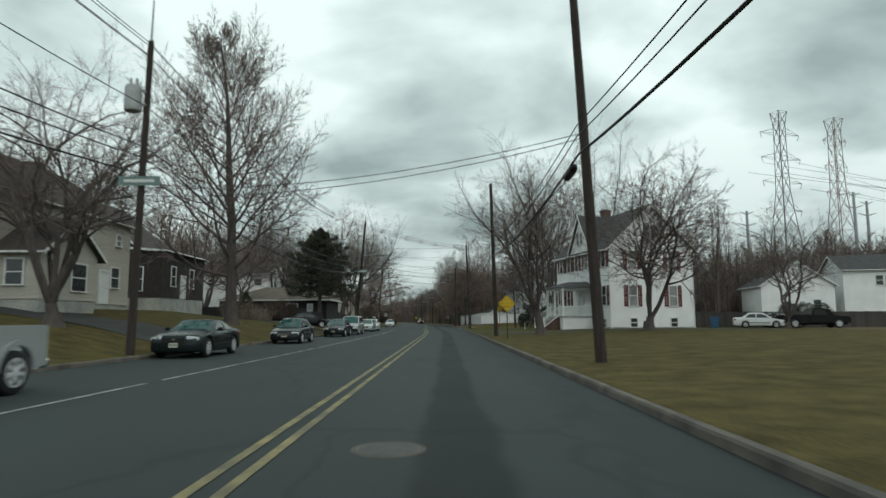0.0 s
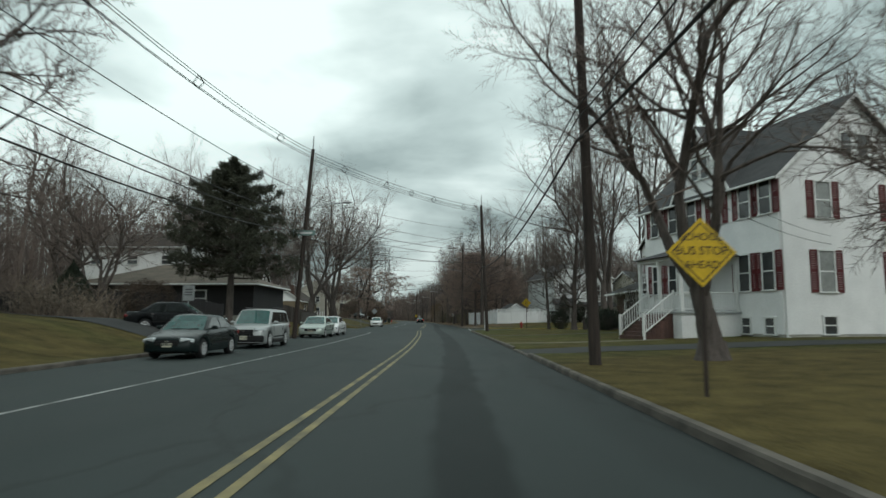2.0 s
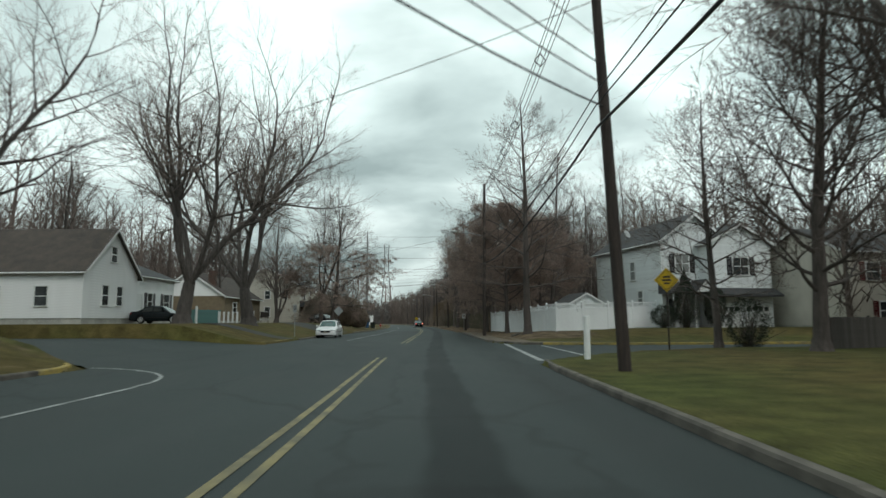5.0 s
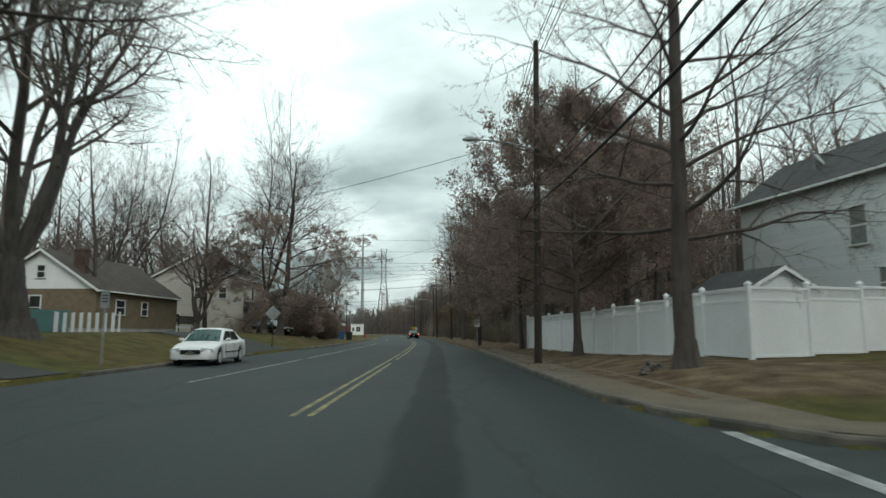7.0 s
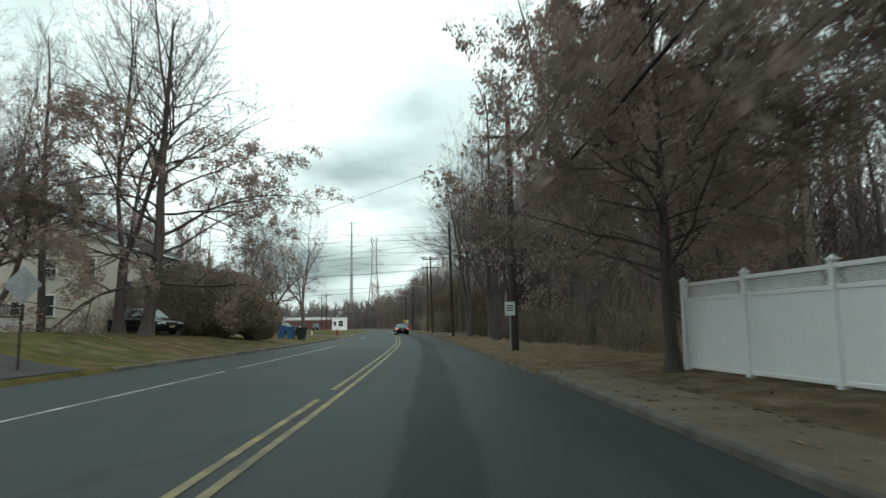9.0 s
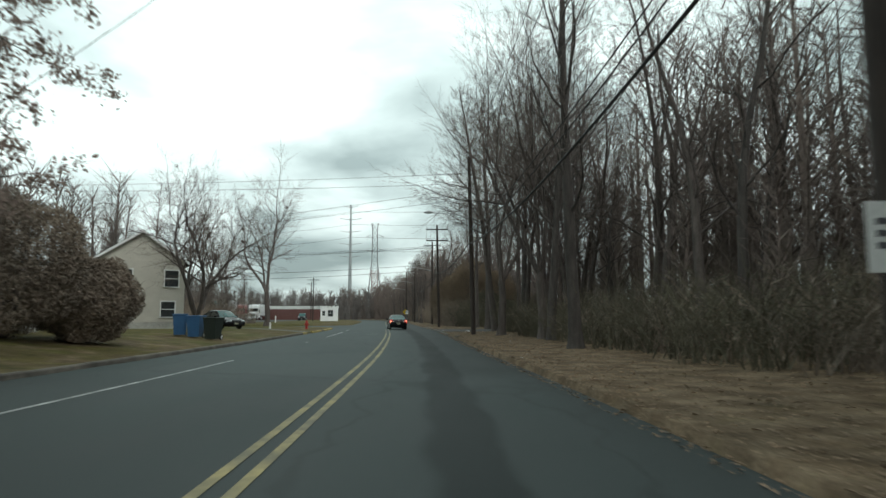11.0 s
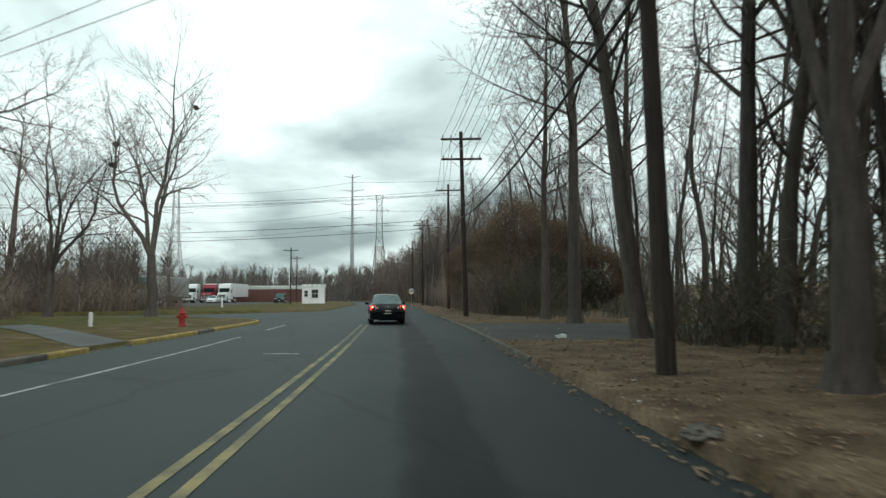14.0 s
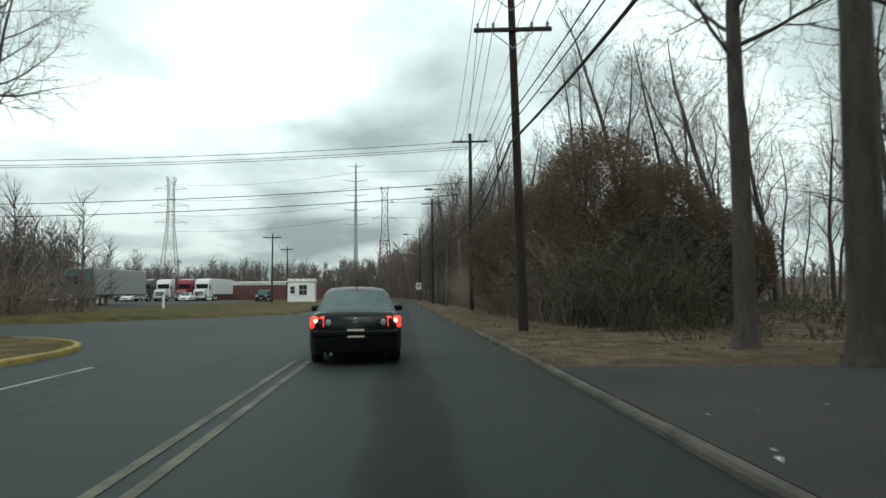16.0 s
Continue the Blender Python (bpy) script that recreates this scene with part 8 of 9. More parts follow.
for k in (-1.1, -0.6, 0.6, 1.1):
    o = Vector((k, -0.15, 0.25))
    wire(aE(10.0) + o, aF(11.6) + o * 0.3, 0.011, 0.02, M_WIRE_G)
    wire(aF(11.6) + o * 0.3, aG(11.0) + o, 0.011, 0.02, M_WIRE_G)
    wire(aG(11.0) + o, aH(11.8) + o, 0.011, 0.02, M_WIRE_G)
    wire(aG(9.75) + o, aH(10.4) + o * 0.4, 0.011, 0.02, M_WIRE_G)
    wire(aF(10.4) + o * 0.3, aG(9.75) + o, 0.011, 0.02, M_WIRE_G)
    wire(aH(11.8) + o, aI(11.6) + o, 0.011, 0.02, M_WIRE_G)
    wire(aI(11.6) + o, aJ(11.6) + o * 0.4, 0.011, 0.02, M_WIRE_G)
for z, sg, r in ((9.1, 0.02, 0.016), (7.6, 0.024, 0.022), (7.2, 0.026, 0.022), (6.6, 0.028, 0.028)):
    wire(left0 - Z * (11.5 - z), b1(z), r, sg)
    wire(b1(z), b2(z + 0.4), r, sg)
for z, zc, sg, r in ((8.6, 8.4, 0.02, 0.014), (7.9, 7.7, 0.022, 0.018), (7.4, 7.2, 0.022, 0.018), (6.6, 6.6, 0.026, 0.022)):
    wire(b2(z), aC(zc), r, sg)
# communication cables on the right-hand poles: two thin and one thick
for z, r, sg in ((6.95, 0.017, 0.016), (6.65, 0.017, 0.018), (6.1, 0.036, 0.020)):
    for u, v in ((a0, aA), (aA, aB), (aB, aC), (aC, aD), (aD, aE), (aE, aF), (aF, aG), (aG, aH), (aH, aI), (aI, aJ)):
        wire(u(z) - Vector((0.2, 0, 0)), v(z) - Vector((0.2, 0, 0)), r, sg, M_WIRE, "black communication cable along the road")
wire(aA(6.75), b1(6.1), 0.012, 0.035, M_WIRE_G, "thin wire crossing over the road")
wire(aA(6.6), b1(5.8), 0.012, 0.035, M_WIRE_G, "thin wire crossing over the road")
wire(aB(7.2), (18.6, 61.0, 5.3), 0.010, 0.03, M_WIRE, "service wire running to a house")
wire(aB(6.6), (18.6, 61.0, 4.9), 0.012, 0.03, M_WIRE, "service wire running to a house")
wire(b2(9.4), aC(9.6), 0.012, 0.018, M_WIRE_G, "thin wire crossing over the road")
wire(aC(9.4), (-30, 112, 9.0), 0.012, 0.02, M_WIRE_G, "thin wire crossing over the road")
wire(aD(9.0), (-28, 139, 5.6), 0.010, 0.02, M_WIRE_G, "thin wire crossing over the road")
wire(aE(9.8), (-24, 176, 6.6), 0.010, 0.02, M_WIRE_G, "thin wire crossing over the road")
for z in (10.9, 10.2):
    wire(aF(z), (-70, 196, 11.2), 0.012, 0.012, M_WIRE_G, "thin wire crossing over the road")
    wire(aF(z - 1.0), (-60, 225, 9.8), 0.012, 0.012, M_WIRE_G, "thin wire crossing over the road")
for z, o in ((10.4, -1.1), (10.4, 0.4), (10.4, 1.1), (7.8, 0), (7.0, 0.2)):
    wire(aH(z + 1.2) + Vector((0, o, 0)), aK(z) + Vector((0, o, 0)), 0.018 if z > 8 else 0.024, 0.018, M_WIRE, "power line crossing over the road")
    wire(aL(min(z, 9.0)) + Vector((0, o, 0)), aM(min(z, 9.6)) + Vector((0, o, 0)), 0.014, 0.018, M_WIRE_G)
# cable closure hung on the thick cable
s = Shape()
s.rod((4.02, 19.0, 5.93), (4.01, 19.95, 5.86), 0.13, n=12)
s.rod((4.02, 18.75, 5.96), (4.02, 19.0, 5.93), 0.05, 0.13, n=12)
s.rod((4.01, 19.95, 5.86), (4.01, 20.2, 5.84), 0.13, 0.05, n=12)
solid("cable_closure", s, M_BLACK, "black cylindrical splice closure on a cable", "cable closure", smooth=False)


def lattice_tower(x, y, h, base, label, arms, material, top_w=2.6, turn=0):
    t = thing("lattice_tower", label, "power tower", pose(x, y, lawn(x, y) - 0.5, 0, 0, turn), "power towers")
    zs = [h * (1 - (1 - k / 11) ** 1.15) for k in range(12)]

    def half(z):
        k = z / h
        return float(np.interp(k, (0, 0.35, 0.6, 0.93, 1.0), (base / 2, base * 0.27, top_w * 0.62, top_w * 0.5, top_w * 0.75)))

    for sx, sy in ((-1, -1), (1, -1), (1, 1), (-1, 1)):
        s = Shape()
        s.add(*pipe([(sx * half(z), sy * half(z), z) for z in zs], 0.15, 4))
        part("leg", s, material, t)
    c = [(-1, -1), (1, -1), (1, 1), (-1, 1)]
    for i in range(4):
        (ax, ay), (bx, by) = c[i], c[(i + 1) % 4]
        s = Shape()
        for z0, z1 in zip(zs, zs[1:]):
            s.rod((ax * half(z0), ay * half(z0), z0), (bx * half(z1), by * half(z1), z1), 0.07, n=3)
            s.rod((bx * half(z0), by * half(z0), z0), (ax * half(z1), ay * half(z1), z1), 0.07, n=3)
            s.rod((ax * half(z1), ay * half(z1), z1), (bx * half(z1), by * half(z1), z1), 0.06, n=3)
        part("bracing", s, material, t)
    for k, w in arms:
        z = h * k
        for sx in (-1, 1):
            s = Shape()
            tip = Vector((sx * w, 0, z + 0.3))
            for sy in (-1, 1):
                s.rod((sx * half(z), sy * half(z), z), tip, 0.07, n=3)
                s.rod((sx * half(z + 2), sy * half(z + 2), z + 2.0), tip, 0.06, n=3)
            part("arm", s, material, t)
            s = Shape()
            s.rod(tip, tip - Vector((sx * 0.6, 0, 1.7)), 0.09, n=5)
            part("insulator_string", s, M_GREYPAINT, t)


def mono_tower(x, y, h, label, n=4, w=5.0):
    t = thing("steel_pole_tower", label, "power tower", pose(x, y, lawn(x, y) - 0.5), "power towers")
    s = Shape()
    s.rod((0, 0, 0), (0, 0, h), 1.0 * h / 60 + 0.2, 0.35, 12)
    part("shaft", s, M_STEEL, t)
    for i in range(n):
        z = h * (0.98 - 0.11 * i)
        for sx in (-1, 1):
            s = Shape()
            s.rod((0, 0, z - 0.4), (sx * w * (0.7 if i == 0 else 1), 0, z + 0.5), 0.2, 0.08, 6)
            part("arm", s, M_STEEL, t)


lattice_tower(104, 190, 62, 10.5, "tall grey lattice power tower", ((0.50, 7), (0.64, 7.6), (0.76, 7.6), (0.885, 7.6)), M_TOWER, turn=18, top_w=2.2)
lattice_tower(131, 206, 63, 11, "tall reddish lattice power tower", ((0.60, 5), (0.74, 5), (0.88, 5)), M_TOWER_R, turn=18)
lattice_tower(104, 236, 40, 9, "grey lattice power tower behind another", ((0.7, 6), (0.85, 5)), M_TOWER, turn=18)
mono_tower(92.5, 190, 32, "slender steel power pole above the woods", 3, 3)
mono_tower(128, 194, 36, "steel power pole with short arms", 2, 3)
mono_tower(136, 200, 34, "steel power pole with short arms", 2, 3)
mono_tower(-56.2, 494, 62, "tall pale steel monopole carrying power lines", 5, 6)
lattice_tower(-46, 520, 55, 11, "lattice power tower behind a steel monopole", ((0.7, 6), (0.85, 5)), M_TOWER, turn=10)
lattice_tower(-40, 470, 24, 8, "short tan lattice tower", ((0.9, 3),), M_TOWER_R, turn=10)
lattice_tower(-156, 520, 62, 11, "tall lattice power tower above far trees", ((0.62, 8), (0.76, 9), (0.9, 8)), M_TOWER, turn=10)
for k in range(4):
    wire((101 + (k - 1.5) * 5, 190, 46 + 3 * (k % 2)), (330, 250 + k * 8, 50), 0.05, 0.02, M_WIRE_G, "high-voltage line between towers")
    wire((128 + (k - 1.5) * 4, 206, 44 + 4 * (k % 2)), (340, 290 + k * 8, 48), 0.05, 0.02, M_WIRE_G, "high-voltage line between towers")
    wire((-56, 494, 58 - 7 * k), (-156, 520, 58 - 8 * k), 0.06, 0.025, M_WIRE_G, "high-voltage line between towers")
    wire((-56, 494, 58 - 7 * k), (130, 430, 62 - 7 * k), 0.06, 0.025, M_WIRE_G, "high-voltage line between towers")


# ---- signs ----
def text_part(parent, words, size, m, material):
    cu = bpy.data.curves.new("words", "FONT")
    cu.body, cu.size, cu.align_x, cu.align_y = words, size, "CENTER", "CENTER"
    cu.extrude = 0.001
    tmp = bpy.data.objects.new("words", cu)
    scene.collection.objects.link(tmp)
    me = bpy.data.meshes.new_from_object(tmp.evaluated_get(bpy.context.evaluated_depsgraph_get()))
    bpy.data.objects.remove(tmp)
    me.materials.clear()
    me.materials.append(material)
    ob = new("lettering", me)
    ob.parent = parent
    ob.matrix_basis = m
    return ob


def diamond_sign(x, y, zc, side, label, words=(), front=True, turn=0, bars=False):
    z = lawn(x, y)
    t = thing("road_sign", label, "road sign", pose(x, y, z, 0, 0, turn))
    s = Shape()
    s.box((-0.03, 0.006, -0.2), (0.03, 0.035, zc + side * 0.65 - z))
    for i in range(14):
        s.box((-0.032, 0.004, 0.1 + i * 0.14), (0.032, 0.02, 0.16 + i * 0.14))
    part("post", s, M_POLE, t, "dark green steel channel post")
    s = Shape()
    s.box((-side / 2, -0.006, -side / 2), (side / 2, 0.004, side / 2), pose(0, 0, zc - z, 0, 45, 0), 0.003)
    b = part("sign_board", s, M_SIGN_Y if front else M_STEEL, t)
    if front:
        s = Shape()
        q = side / 2 - 0.05
        for k in range(4):
            s.box((-q, -0.009, q - 0.018), (q, -0.006, q), pose(0, 0, zc - z, 0, 45 + 90 * k, 0))
        part("border", s, M_BLACK, b)
    for w, dz, size in words:
        text_part(b, w, size, pose(0, -0.012, zc - z + dz, 90, 0, 0), M_BLACK)
    if bars:
        s = Shape()
        for dz, w in ((0.14, 0.3), (0, 0.4), (-0.14, 0.26)):
            s.box((-w / 2, -0.012, dz - 0.035), (w / 2, -0.007, dz + 0.035), pose(0, 0, zc - z))
        part("sign_bar", s, M_BLACK, b)
    return t


diamond_sign(4.1, 40.6, 2.36, 0.78, "yellow diamond school bus stop sign on a post", (("SCHOOL", 0.24, 0.17), ("BUS STOP", 0.02, 0.19), ("AHEAD", -0.2, 0.17)))
diamond_sign(9.1, 102.4, 3.05, 0.76, "yellow diamond warning sign on a post", bars=True)
diamond_sign(-13.1, 146.9, 2.55, 0.76, "back of a grey diamond sign on a post", front=False)
diamond_sign(-12.9, 303, 2.3, 0.9, "far yellow diamond sign on a post", bars=True)


def plate_sign(x, y, zc, w, h, label, material=None, post=True, bars=True):
    z = lawn(x, y)
    t = thing("road_sign", label, "road sign", pose(x, y, z))
    if post:
        s = Shape()
        s.box((-0.025, 0.005, -0.2), (0.025, 0.03, zc + h / 2 - z))
        part("post", s, M_STEEL, t)
    s = Shape()
    s.box((-w / 2, -0.006, -h / 2), (w / 2, 0.004, h / 2), pose(0, 0, zc - z), 0.003)
    b = part("sign_board", s, material or M_SIGN_W, t)
    if bars:
        s = Shape()
        for dz in (0.22, 0.05, -0.12):
            s.box((-w * 0.32, -0.009, h * dz - 0.03), (w * 0.32, -0.006, h * dz + 0.03), pose(0, 0, zc - z))
        part("sign_bar", s, M_PLATEBAR, b)


plate_sign(1.36, 158.35, 2.0, 0.46, 0.62, "white rectangular road sign beside a pole", post=True)
plate_sign(-9.75, 262, 2.0, 0.45, 0.6, "white rectangular road sign on a post")
plate_sign(-12.6, 124.8, 2.4, 0.3, 0.6, "pale parking sign seen edge-on on a rusty post", M_STEEL)
plate_sign(-13.3, 63.5, 2.6, 0.62, 0.8, "pale double sign board on a post before a fence", M_STEEL)


def marker_post(x, y, h, r, label):
    s = Shape()
    s.lathe([(r, -0.2), (r, h - 0.03), (r * 0.85, h)], 12)
    solid("marker_post", s, M_TRIM, label, "post", pose(x, y, lawn(x, y)), "marker posts")


marker_post(4.0, 94.9, 1.35, 0.10, "thick weathered white wooden post on a corner")
marker_post(-19.4, 122.3, 1.3, 0.09, "white wooden post beside a side street")
marker_post(9.2, 71.6, 0.75, 0.035, "thin white stake on the lawn")
marker_post(-18.4, 209.4, 0.55, 0.08, "short white marker post on the lawn")
marker_post(-30.5, 255.3, 1.1, 0.1, "white marker post before the lot")


def hydrant(x, y):
    h = thing("fire_hydrant", "red cast-iron fire hydrant on the verge", "hydrant", pose(x, y, lawn(x, y)), "hydrants")
    s = Shape()
    s.lathe([(0.16, -0.1), (0.16, 0.05), (0.11, 0.07), (0.11, 0.5), (0.15, 0.52), (0.15, 0.57), (0.12, 0.6), (0.09, 0.7), (0.03, 0.76), (0.03, 0.81)], 16)
    part("barrel", s, M_RED, h, smooth=False)
    for d in ((1, 0), (-1, 0), (0, -1)):
        s = Shape()
        s.rod((d[0] * 0.1, d[1] * 0.1, 0.4), (d[0] * 0.2, d[1] * 0.2, 0.4), 0.06, n=10)
        s.rod((d[0] * 0.2, d[1] * 0.2, 0.4), (d[0] * 0.23, d[1] * 0.23, 0.4), 0.035, n=5)
        part("outlet_cap", s, M_RED, h)


hydrant(9.65, 112.2)
hydrant(-15.5, 211.0)


# ---- fences ----
def vinyl_fence(path, h=1.95, step=2.4, label="white vinyl privacy fence with a lattice top"):
    f = thing("fence", label, "fence")
    for (x0, y0), (x1, y1) in zip(path, path[1:]):
        n = max(1, round(math.hypot(x1 - x0, y1 - y0) / step))
        ln = math.hypot(x1 - x0, y1 - y0) / n
        a = math.degrees(math.atan2(y1 - y0, x1 - x0))
        for i in range(n + 1):
            x, y = x0 + (x1 - x0) * i / n, y0 + (y1 - y0) * i / n
            z = lawn(x, y)
            s = Shape()
            s.box((-0.065, -0.065, -0.2), (0.065, 0.065, h + 0.1), pose(x, y, z, 0, 0, a), 0.008)
            s.add([(-0.09, -0.09, h + 0.1), (0.09, -0.09, h + 0.1), (0.09, 0.09, h + 0.1), (-0.09, 0.09, h + 0.1), (0, 0, h + 0.2)], [(0, 3, 2, 1), (0, 1, 4), (1, 2, 4), (2, 3, 4), (3, 0, 4)], pose(x, y, z, 0, 0, a))
            part("post", s, M_VINYL, f)
            if i == n:
                continue
            m = pose(x, y, z, 0, 0, a)
            s = Shape()
            s.box((0.06, -0.02, 0.08), (ln - 0.06, 0.02, h - 0.36), m)
            part("panel", s, M_VINYL, f)
            for zz in (0.05, h - 0.38, h - 0.04):
                s = Shape()
                s.box((0.06, -0.035, zz), (ln - 0.06, 0.035, zz + 0.08), m, 0.006)
                part("rail", s, M_VINYL, f)
            s = Shape()
            q = 0.08
            u = 0.06
            while u < ln - 0.06:
                for sg in (-1, 1):
                    u2 = u + sg * 0.3
                    if 0.05 < u2 < ln - 0.05:
                        s.add([(u - 0.014, sg * 0.006, h - 0.31), (u + 0.014, sg * 0.006, h - 0.31), (u2 + 0.014, sg * 0.006, h - 0.03), (u2 - 0.014, sg * 0.006, h - 0.03),
                               (u - 0.014, sg * 0.006 + 0.006, h - 0.31), (u + 0.014, sg * 0.006 + 0.006, h - 0.31), (u2 + 0.014, sg * 0.006 + 0.006, h - 0.03), (u2 - 0.014, sg * 0.006 + 0.006, h - 0.03)],
                              [(0, 1, 2, 3), (7, 6, 5, 4), (0, 4, 5, 1), (1, 5, 6, 2), (3, 2, 6, 7), (0, 3, 7, 4)], m)
                u += q
            part("lattice", s, M_VINYL, f)
    return f


vinyl_fence([(4.1, 144.6), (7.3, 120.8), (15.6, 124.3)])


def slat_fence(path, h, material, label, step=0.15, gap=0.01, name="fence"):
    f = thing(name, label, "fence")
    for (x0, y0), (x1, y1) in zip(path, path[1:]):
        d = math.hypot(x1 - x0, y1 - y0)
        a = math.degrees(math.atan2(y1 - y0, x1 - x0))
        n = max(1, round(d / step))
        s = Shape()
        s.prism([(0, -0.1), (step - gap, -0.1), (step - gap, h - 0.02), (step * 0.5, h), (0, h - 0.02)], "y", -0.012, 0.012)
        me = s.mesh("slat", material)
        for i in range(n):
            x, y = x0 + (x1 - x0) * i / n, y0 + (y1 - y0) * i / n
            ob = new("slat", me)
            ob.parent = f
            ob.matrix_basis = pose(x, y, lawn(x, y) + random.uniform(-0.015, 0.015), 0, 0, a)
        k = max(1, round(d / 2.4))
        for i in range(k + 1):
            x, y = x0 + (x1 - x0) * i / k, y0 + (y1 - y0) * i / k
            s = Shape()
            s.box((-0.05, 0.015, -0.2), (0.05, 0.115, h + 0.05), pose(x, y, lawn(x, y), 0, 0, a), 0.008)
            part("post", s, material, f)
    return f


slat_fence([(-26, 66.0), (-12.7, 66.8)], 1.5, M_DARKFENCE_SHADE, "tall dark solid fence behind parked cars", 0.3, 0.004)
slat_fence([(-12.2, 84.5), (-12.4, 91.5), (-20, 94.2)], 1.5, M_WOODGREY, "weathered grey wooden fence at the corner", 0.16)
slat_fence([(26, 66), (60, 63)], 1.6, M_WOODGREY, "dark weathered board fence across the lawn", 0.2)
slat_fence([(15.2, 101), (22, 104)], 1.3, M_WOODGREY, "low grey board fence beside a house", 0.2)
slat_fence([(-27.0, 137.5), (-25.5, 144.0)], 1.4, M_TEAL, "faded teal screened fence beside a house", 0.25)
slat_fence([(-24.8, 141.5), (-21.4, 142.5)], 1.2, M_TRIM, "white picket gate between lawns", 0.45, 0.25)
slat_fence([(-33.0, 170.5), (-30.0, 170.9)], 0.8, M_TRIM, "low white picket fence beside a house", 0.14, 0.03)


# ---- shrubs ----
def shrub(x, y, rx_, rz, label, material, n=3800, cone=False, leaf=0.05, seed=1, name="shrub"):
    """A clipped evergreen of many small leaves over twigs."""
    r = np.random.default_rng(seed)
    ob = thing(name, label, "shrub", pose(x, y, lawn(x, y)))
    d = r.normal(0, 1, (n, 3)); d /= np.linalg.norm(d, axis=1)[:, None]
    k = r.uniform(0.55, 1.0, (n, 1)) ** 0.5 * (1 + 0.12 * np.sin(d[:, :1] * 7 + seed) * np.cos(d[:, 1:2] * 6))
    p = d * k * (rx_, rx_, rz / 2) + (0, 0, rz / 2)
    if cone:
        h = np.clip(p[:, 2:3] / rz, 0, 1)
        p[:, :2] *= np.clip(1.35 * (1 - h) ** 0.75, 0.05, 1.2)
    a = r.normal(0, 1, (n, 3)); a /= np.linalg.norm(a, axis=1)[:, None]
    b = np.cross(a, r.normal(0, 1, (n, 3))); b /= np.linalg.norm(b, axis=1)[:, None]
    v = np.stack([p - a * leaf, p + b * leaf * 0.6, p + a * leaf * 1.3], axis=1).reshape(-1, 3)
    part("foliage", fast_mesh("foliage", v, [(i, i + 1, i + 2) for i in range(0, 3 * n, 3)], material), None, ob)
    m = 60
    q = r.normal(0, 1, (m, 3)) * (rx_ * 0.45, rx_ * 0.45, rz * 0.12) + (0, 0, rz * 0.62)
    v, f = tubes(np.zeros((m, 3)) + r.normal(0, 0.08, (m, 3)) * (1, 1, 0), q, [0.02] * m, [0.006] * m, 4)
    part("branchwork", fast_mesh("branchwork", v, f, M_BARK_D), None, ob)


shrub(-20.1, 64.7, 1.25, 3.1, "dark cone-shaped evergreen shrub", M_YEW, 7000, True, 0.06, 3)
for i, (x, y) in enumerate(((-16.5, 66.0), (-18.3, 68.2))):
    shrub(x, y, 1.5, 2.2, "brown leafless rounded shrub", M_LEAF_B, 5200, False, 0.06, 10 + i)
for i, (x, y) in enumerate(((13.0, 81.6), (13.0, 83.4), (13.2, 85.2))):
    shrub(x, y, 1.25, 1.75, "dark clipped evergreen hedge shrub", M_YEW, 6500, False, 0.05, 20 + i, "hedge")
for i, (x, y, rr, hh) in enumerate(((-18.7, 171.6, 2.8, 5.0), (-16.4, 172.6, 2.4, 4.6), (-20.8, 173.4, 2.5, 4.6), (-14.9, 174.6, 1.7, 3.0))):
    shrub(x, y, rr, hh, "dense brown leafless thicket shrub on a lawn", M_BRUSH, 30000, False, 0.07, 70 + i)
shrub(14.0, 79.8, 0.9, 1.4, "grey-green shrub before a house", M_YEW, 3600, False, 0.05, 31)
shrub(13.9, 77.0, 1.6, 4.6, "tall loose grey-green shrub beside a porch", M_BRUSH_G, 5200, False, 0.05, 32)
shrub(16.9, 121.6, 1.0, 4.3, "tall dark evergreen beside a doorway", M_YEW, 9000, True, 0.055, 33)
shrub(19.2, 121.9, 0.8, 3.0, "dark rounded evergreen beside a doorway", M_YEW, 6500, False, 0.055, 34)
shrub(15.3, 121.6, 0.95, 1.7, "low dark evergreen shrub beside a fence", M_YEW, 4200, False, 0.05, 35)
shrub(13.2, 104.0, 1.0, 2.4, "dark evergreen shrub beside a lawn", M_YEW, 4500, False, 0.05, 36)
for i, (x, y) in enumerate(((42.5, 78), (44.2, 77.6), (47.0, 79))):
    shrub(x, y, 1.3, 2.9, "dark rounded evergreen beside a white house", M_YEW, 4200, False, 0.08, 40 + i)


for i, (x, y, rr, hh, mt) in enumerate(((0.4, 231.0, 3.0, 8.2, M_THICKET), (3.4, 232.5, 2.9, 6.8, M_THICKET), (6.2, 233.4, 2.6, 4.8, M_THICKET), (-1.2, 237.5, 2.6, 7.0, M_THICKET), (-2.6, 243.0, 2.6, 6.4, M_THICKET), (2.0, 228.6, 2.3, 4.0, M_BRUSH_G), (4.4, 229.5, 2.1, 3.0, M_BRUSH_G))):
    shrub(x, y, rr, hh, "tall tangled vine-grown thicket beside a pole", mt, 30000, False, 0.085, 60 + i, "thicket")


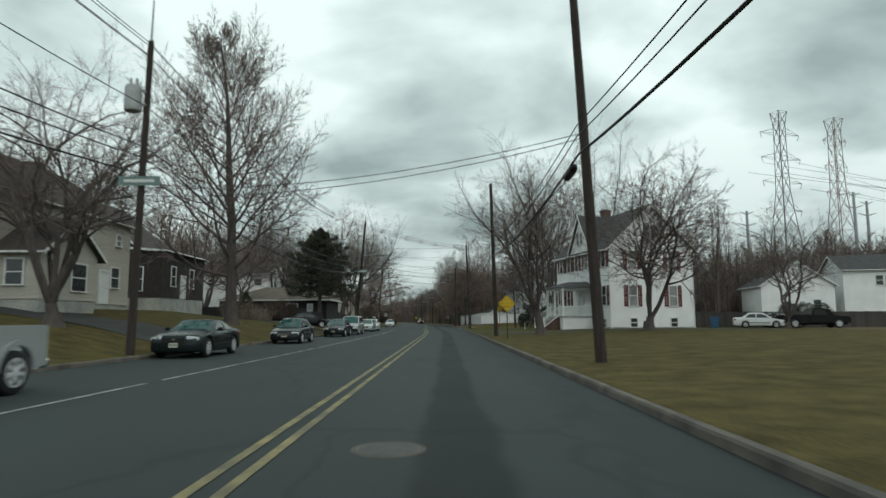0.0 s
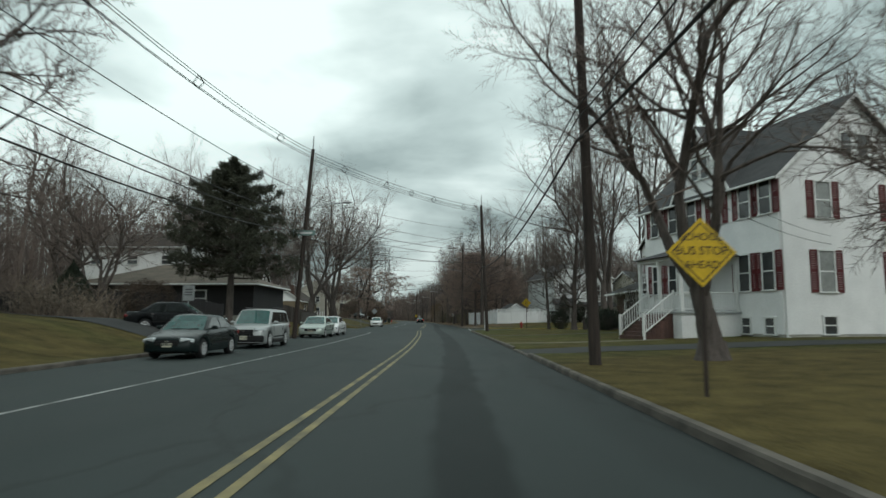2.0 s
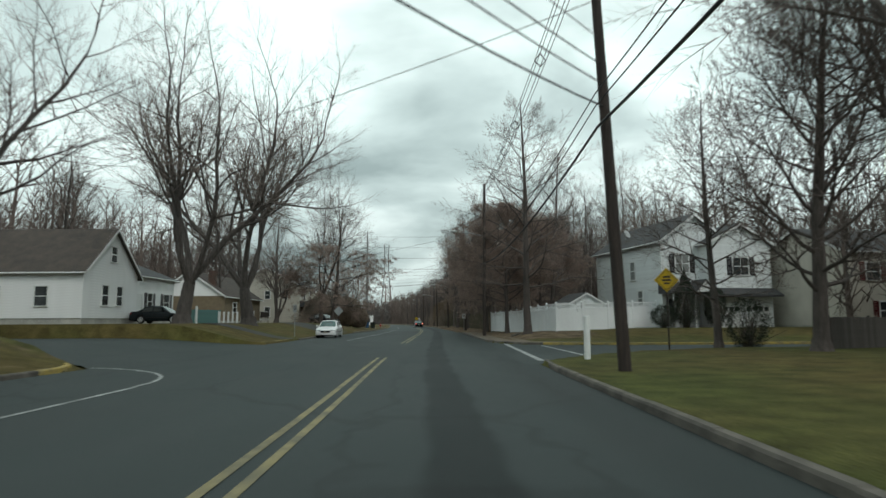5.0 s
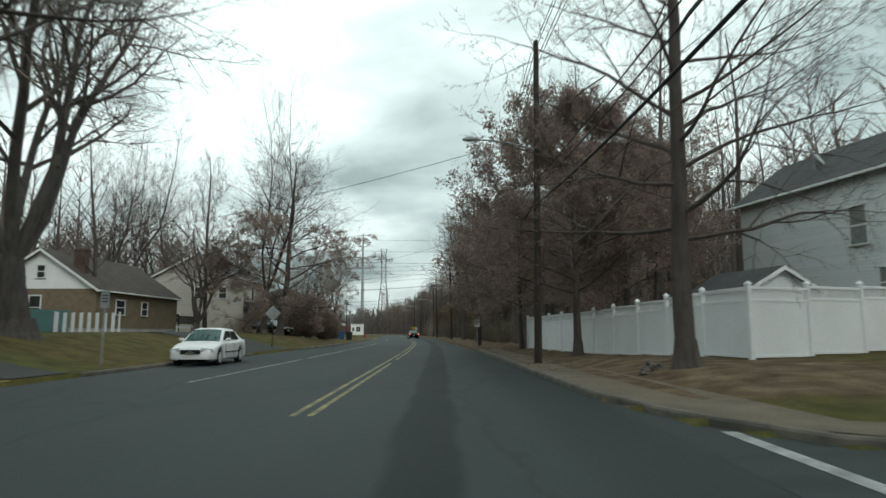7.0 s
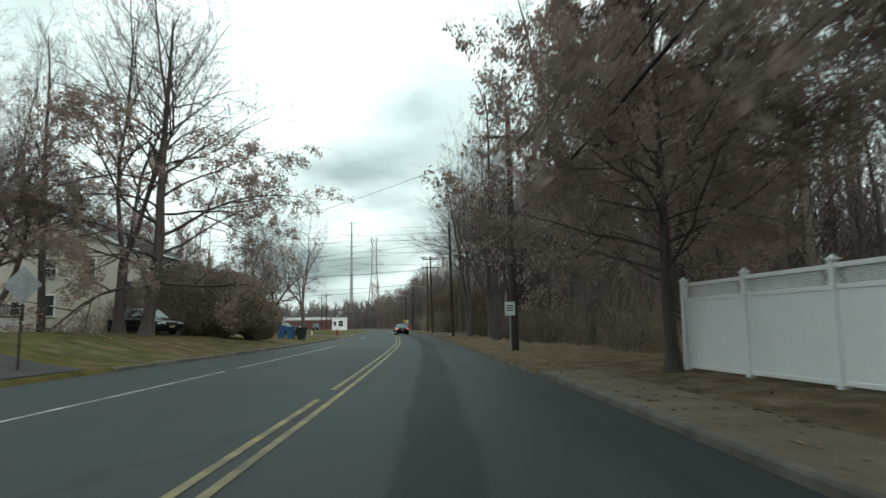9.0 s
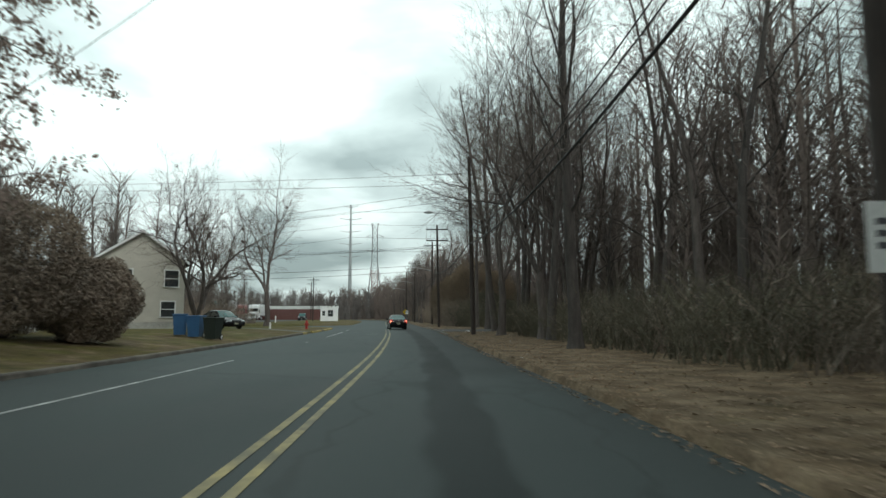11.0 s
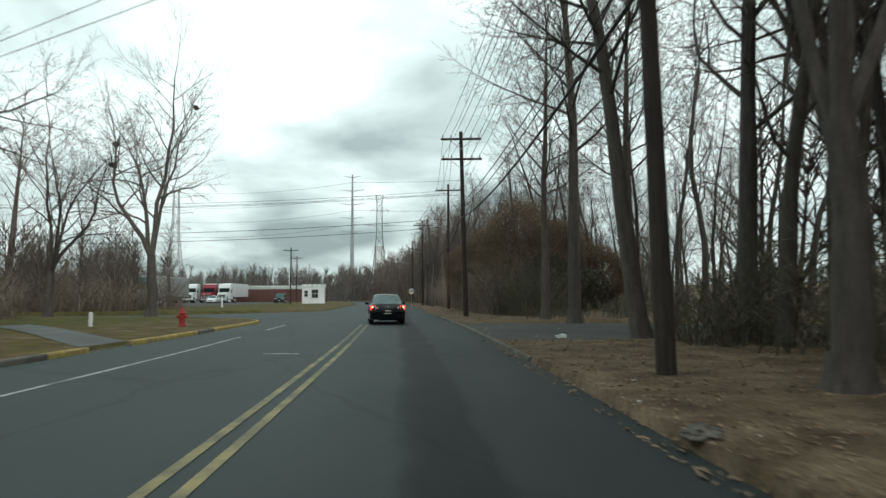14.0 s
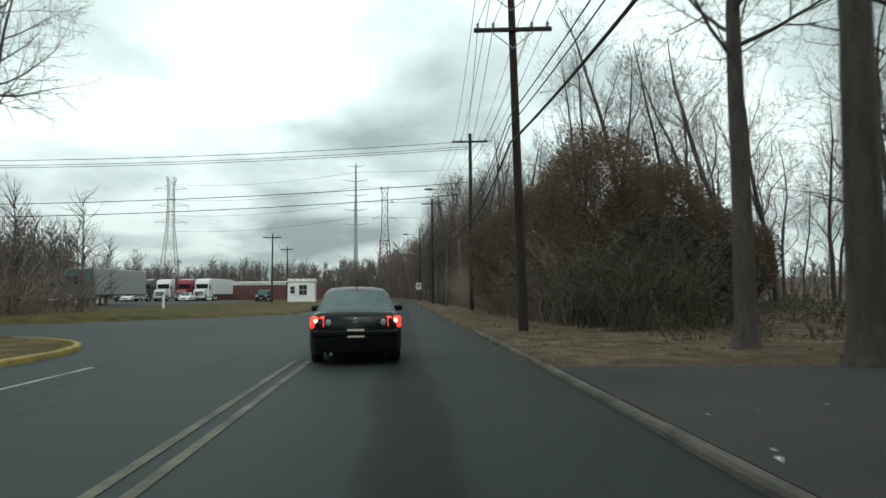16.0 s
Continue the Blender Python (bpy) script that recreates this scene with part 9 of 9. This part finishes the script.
# ---- bins, booth, lot ----
def wheelie_bin(x, y, material, label, turn=0):
    b = thing("wheeled_bin", label, "bin", pose(x, y, lawn(x, y), 0, 0, turn))
    s = Shape()
    s.add([(-0.26, -0.3, 0.06), (0.26, -0.3, 0.06), (0.26, 0.22, 0.06), (-0.26, 0.22, 0.06), (-0.33, -0.4, 1.0), (0.33, -0.4, 1.0), (0.33, 0.36, 1.0), (-0.33, 0.36, 1.0)], [(0, 3, 2, 1), (4, 5, 6, 7), (0, 1, 5, 4), (1, 2, 6, 5), (2, 3, 7, 6), (3, 0, 4, 7)])
    part("tub", s, material, b)
    s = Shape()
    s.box((-0.36, -0.43, 1.0), (0.36, 0.40, 1.07), None, 0.02)
    s.rod((-0.3, 0.42, 1.0), (0.3, 0.42, 1.0), 0.025, n=8)
    part("lid", s, material, b)
    add_wheels(b, [(-0.26, 0.25), (0.26, 0.25)], 0.13, 0.06)


wheelie_bin(-14.7, 183.6, M_BLUEBIN, "blue wheeled rubbish bin on the verge")
wheelie_bin(-15.6, 183.9, M_BLUEBIN, "blue wheeled rubbish bin on the verge", 20)
wheelie_bin(-13.7, 183.2, M_DARKBIN, "dark green wheeled rubbish bin on the verge", -10)
wheelie_bin(26.2, 61.5, M_BLUEBIN, "blue wheeled bin beside a white house")


def booth(x, y):
    b = thing("gate_booth", "small white gate booth with a flat roof", "booth", pose(x, y, lawn(x, y), 0, 0, 8))
    s = Shape()
    s.box((-1.9, -1.4, -0.3), (1.9, 1.4, 3.0), None, 0.02)
    part("wall", s, M_WHITEWALL, b)
    s = Shape()
    for i in range(5):
        x = -1.9 + i * 0.85
        s.box((x, -1.5, 3.0), (x + 0.45, 1.5, 3.35))
    s.box((-2.05, -1.55, 2.9), (2.05, 1.55, 3.08), None, 0.02)
    part("parapet", s, M_TRIM, b)
    window(b, (0.3, -1.4, 1.0), 0, 1.1, 1.4, None, M_GLASS, 2)
    window(b, (-1.2, -1.4, 1.2), 0, 0.6, 1.0, None, M_GLASS, 1)


booth(-29.5, 296.0)
s = Shape()
for i in range(20):
    s.box((-58 + i * 1.15, 334, 0), (-58 + i * 1.15 + 1.0, 334.3, 3.3))
s.box((-58, 334.05, 0), (-35, 334.25, 3.2))
solid("container_wall", s, paint("faded red container paint", (0.11, 0.045, 0.04), 0.0, 0.7), "long faded red corrugated container wall", "container")
s = Shape()
s.box((-68, 352, 0), (-44, 362, 4.0), None, 0.05)
s.box((-68.3, 351.7, 4.0), (-43.7, 362.3, 4.4), None, 0.05)
for i in range(6):
    s.box((-66 + i * 3.6, 351.9, 0.3), (-63.6 + i * 3.6, 352, 3.2))
solid("warehouse", s, M_GREYSIDE, "low pale warehouse beyond the truck lot", "warehouse")


# ---- loose litter ----
def litter(name, label, seed, n, area, size, material, side=1):
    r = np.random.default_rng(seed)
    d0, d1, y0, y1 = area
    vs, fs = [], []
    for i in range(n):
        y = r.uniform(y0, y1)
        d = d0 + (d1 - d0) * r.random() ** 1.4
        x = right_edge(y) + d if side > 0 else left_edge(y) - d
        z = max(lawn(x, y), 0.0) + 0.012
        a, q = r.uniform(0, 6.28), size * r.uniform(0.5, 1.4)
        c, s_ = math.cos(a) * q, math.sin(a) * q
        t = r.uniform(0.1, 0.6) * q
        k = len(vs)
        vs += [(x - c, y - s_, z), (x + s_ * 0.5, y - c * 0.5, z + t), (x + c, y + s_, z + t * 0.3), (x - s_ * 0.5, y + c * 0.5, z + t * 0.6)]
        fs += [(k, k + 1, k + 2), (k, k + 2, k + 3)]
    tagged(new(name, fast_mesh(name, vs, fs, material)), label, "litter", kind="stuff")


litter("leaf_litter", "dry fallen leaves along the wood's edge", 51, 11000, (-0.25, 9, 150, 204), 0.042, M_LITTER)
litter("leaf_litter", "dry fallen leaves beside the walk", 52, 1600, (0.3, 7, 122, 152), 0.045, M_LITTER)
litter("leaf_litter", "dry fallen leaves on the verge", 53, 2500, (-0.2, 9, 215, 240), 0.045, M_LITTER)
litter("paper_litter", "pale scraps of litter on the verge", 54, 60, (0.2, 6, 165, 225), 0.045, M_SIGN_W)


def crumpled(name, label, category, x, y, size, material, seed, flat=0.5):
    """A small crumpled or broken lump lying on the ground."""
    bm = bmesh.new()
    bmesh.ops.create_icosphere(bm, subdivisions=3, radius=size)
    for v in bm.verts:
        k = noise.noise(v.co * (1.7 / size) + Vector((seed * 3.1, 0, 0))) * 0.55 + noise.noise(v.co * (4.0 / size) + Vector((0, seed, 0))) * 0.25
        v.co *= 1 + k
        v.co.z *= flat
    me = bpy.data.meshes.new(name)
    bm.to_mesh(me)
    bm.free()
    me.materials.append(material)
    ob = tagged(new(name, me), label, category)
    ob.location = (x, y, lawn(x, y) + size * flat * 0.45)


crumpled("plastic_bag", "crumpled white plastic bag lying on the verge", "litter", -1.0, 204.0, 0.17, M_SIGN_W, 1)
crumpled("stone_block", "pale broken concrete block at the edge of a wood", "stone", 9.3, 159.0, 0.30, M_STUCCO, 2, 0.65)
crumpled("stone_block", "grey stone at the foot of an oak beside a fence", "stone", 4.5, 120.3, 0.24, M_KERB, 3, 0.6)
crumpled("stone_block", "grey stone at the foot of an oak beside a fence", "stone", 4.1, 119.7, 0.17, M_KERB, 4, 0.6)
crumpled("brick_rubble", "lump of broken asphalt and leaves at the road edge", "rubble", 0.75, 148.2, 0.24, M_KERB, 5, 0.4)
crumpled("brick_rubble", "lump of broken asphalt and leaves at the road edge", "rubble", -2.0, 190.5, 0.16, M_KERB, 6, 0.4)
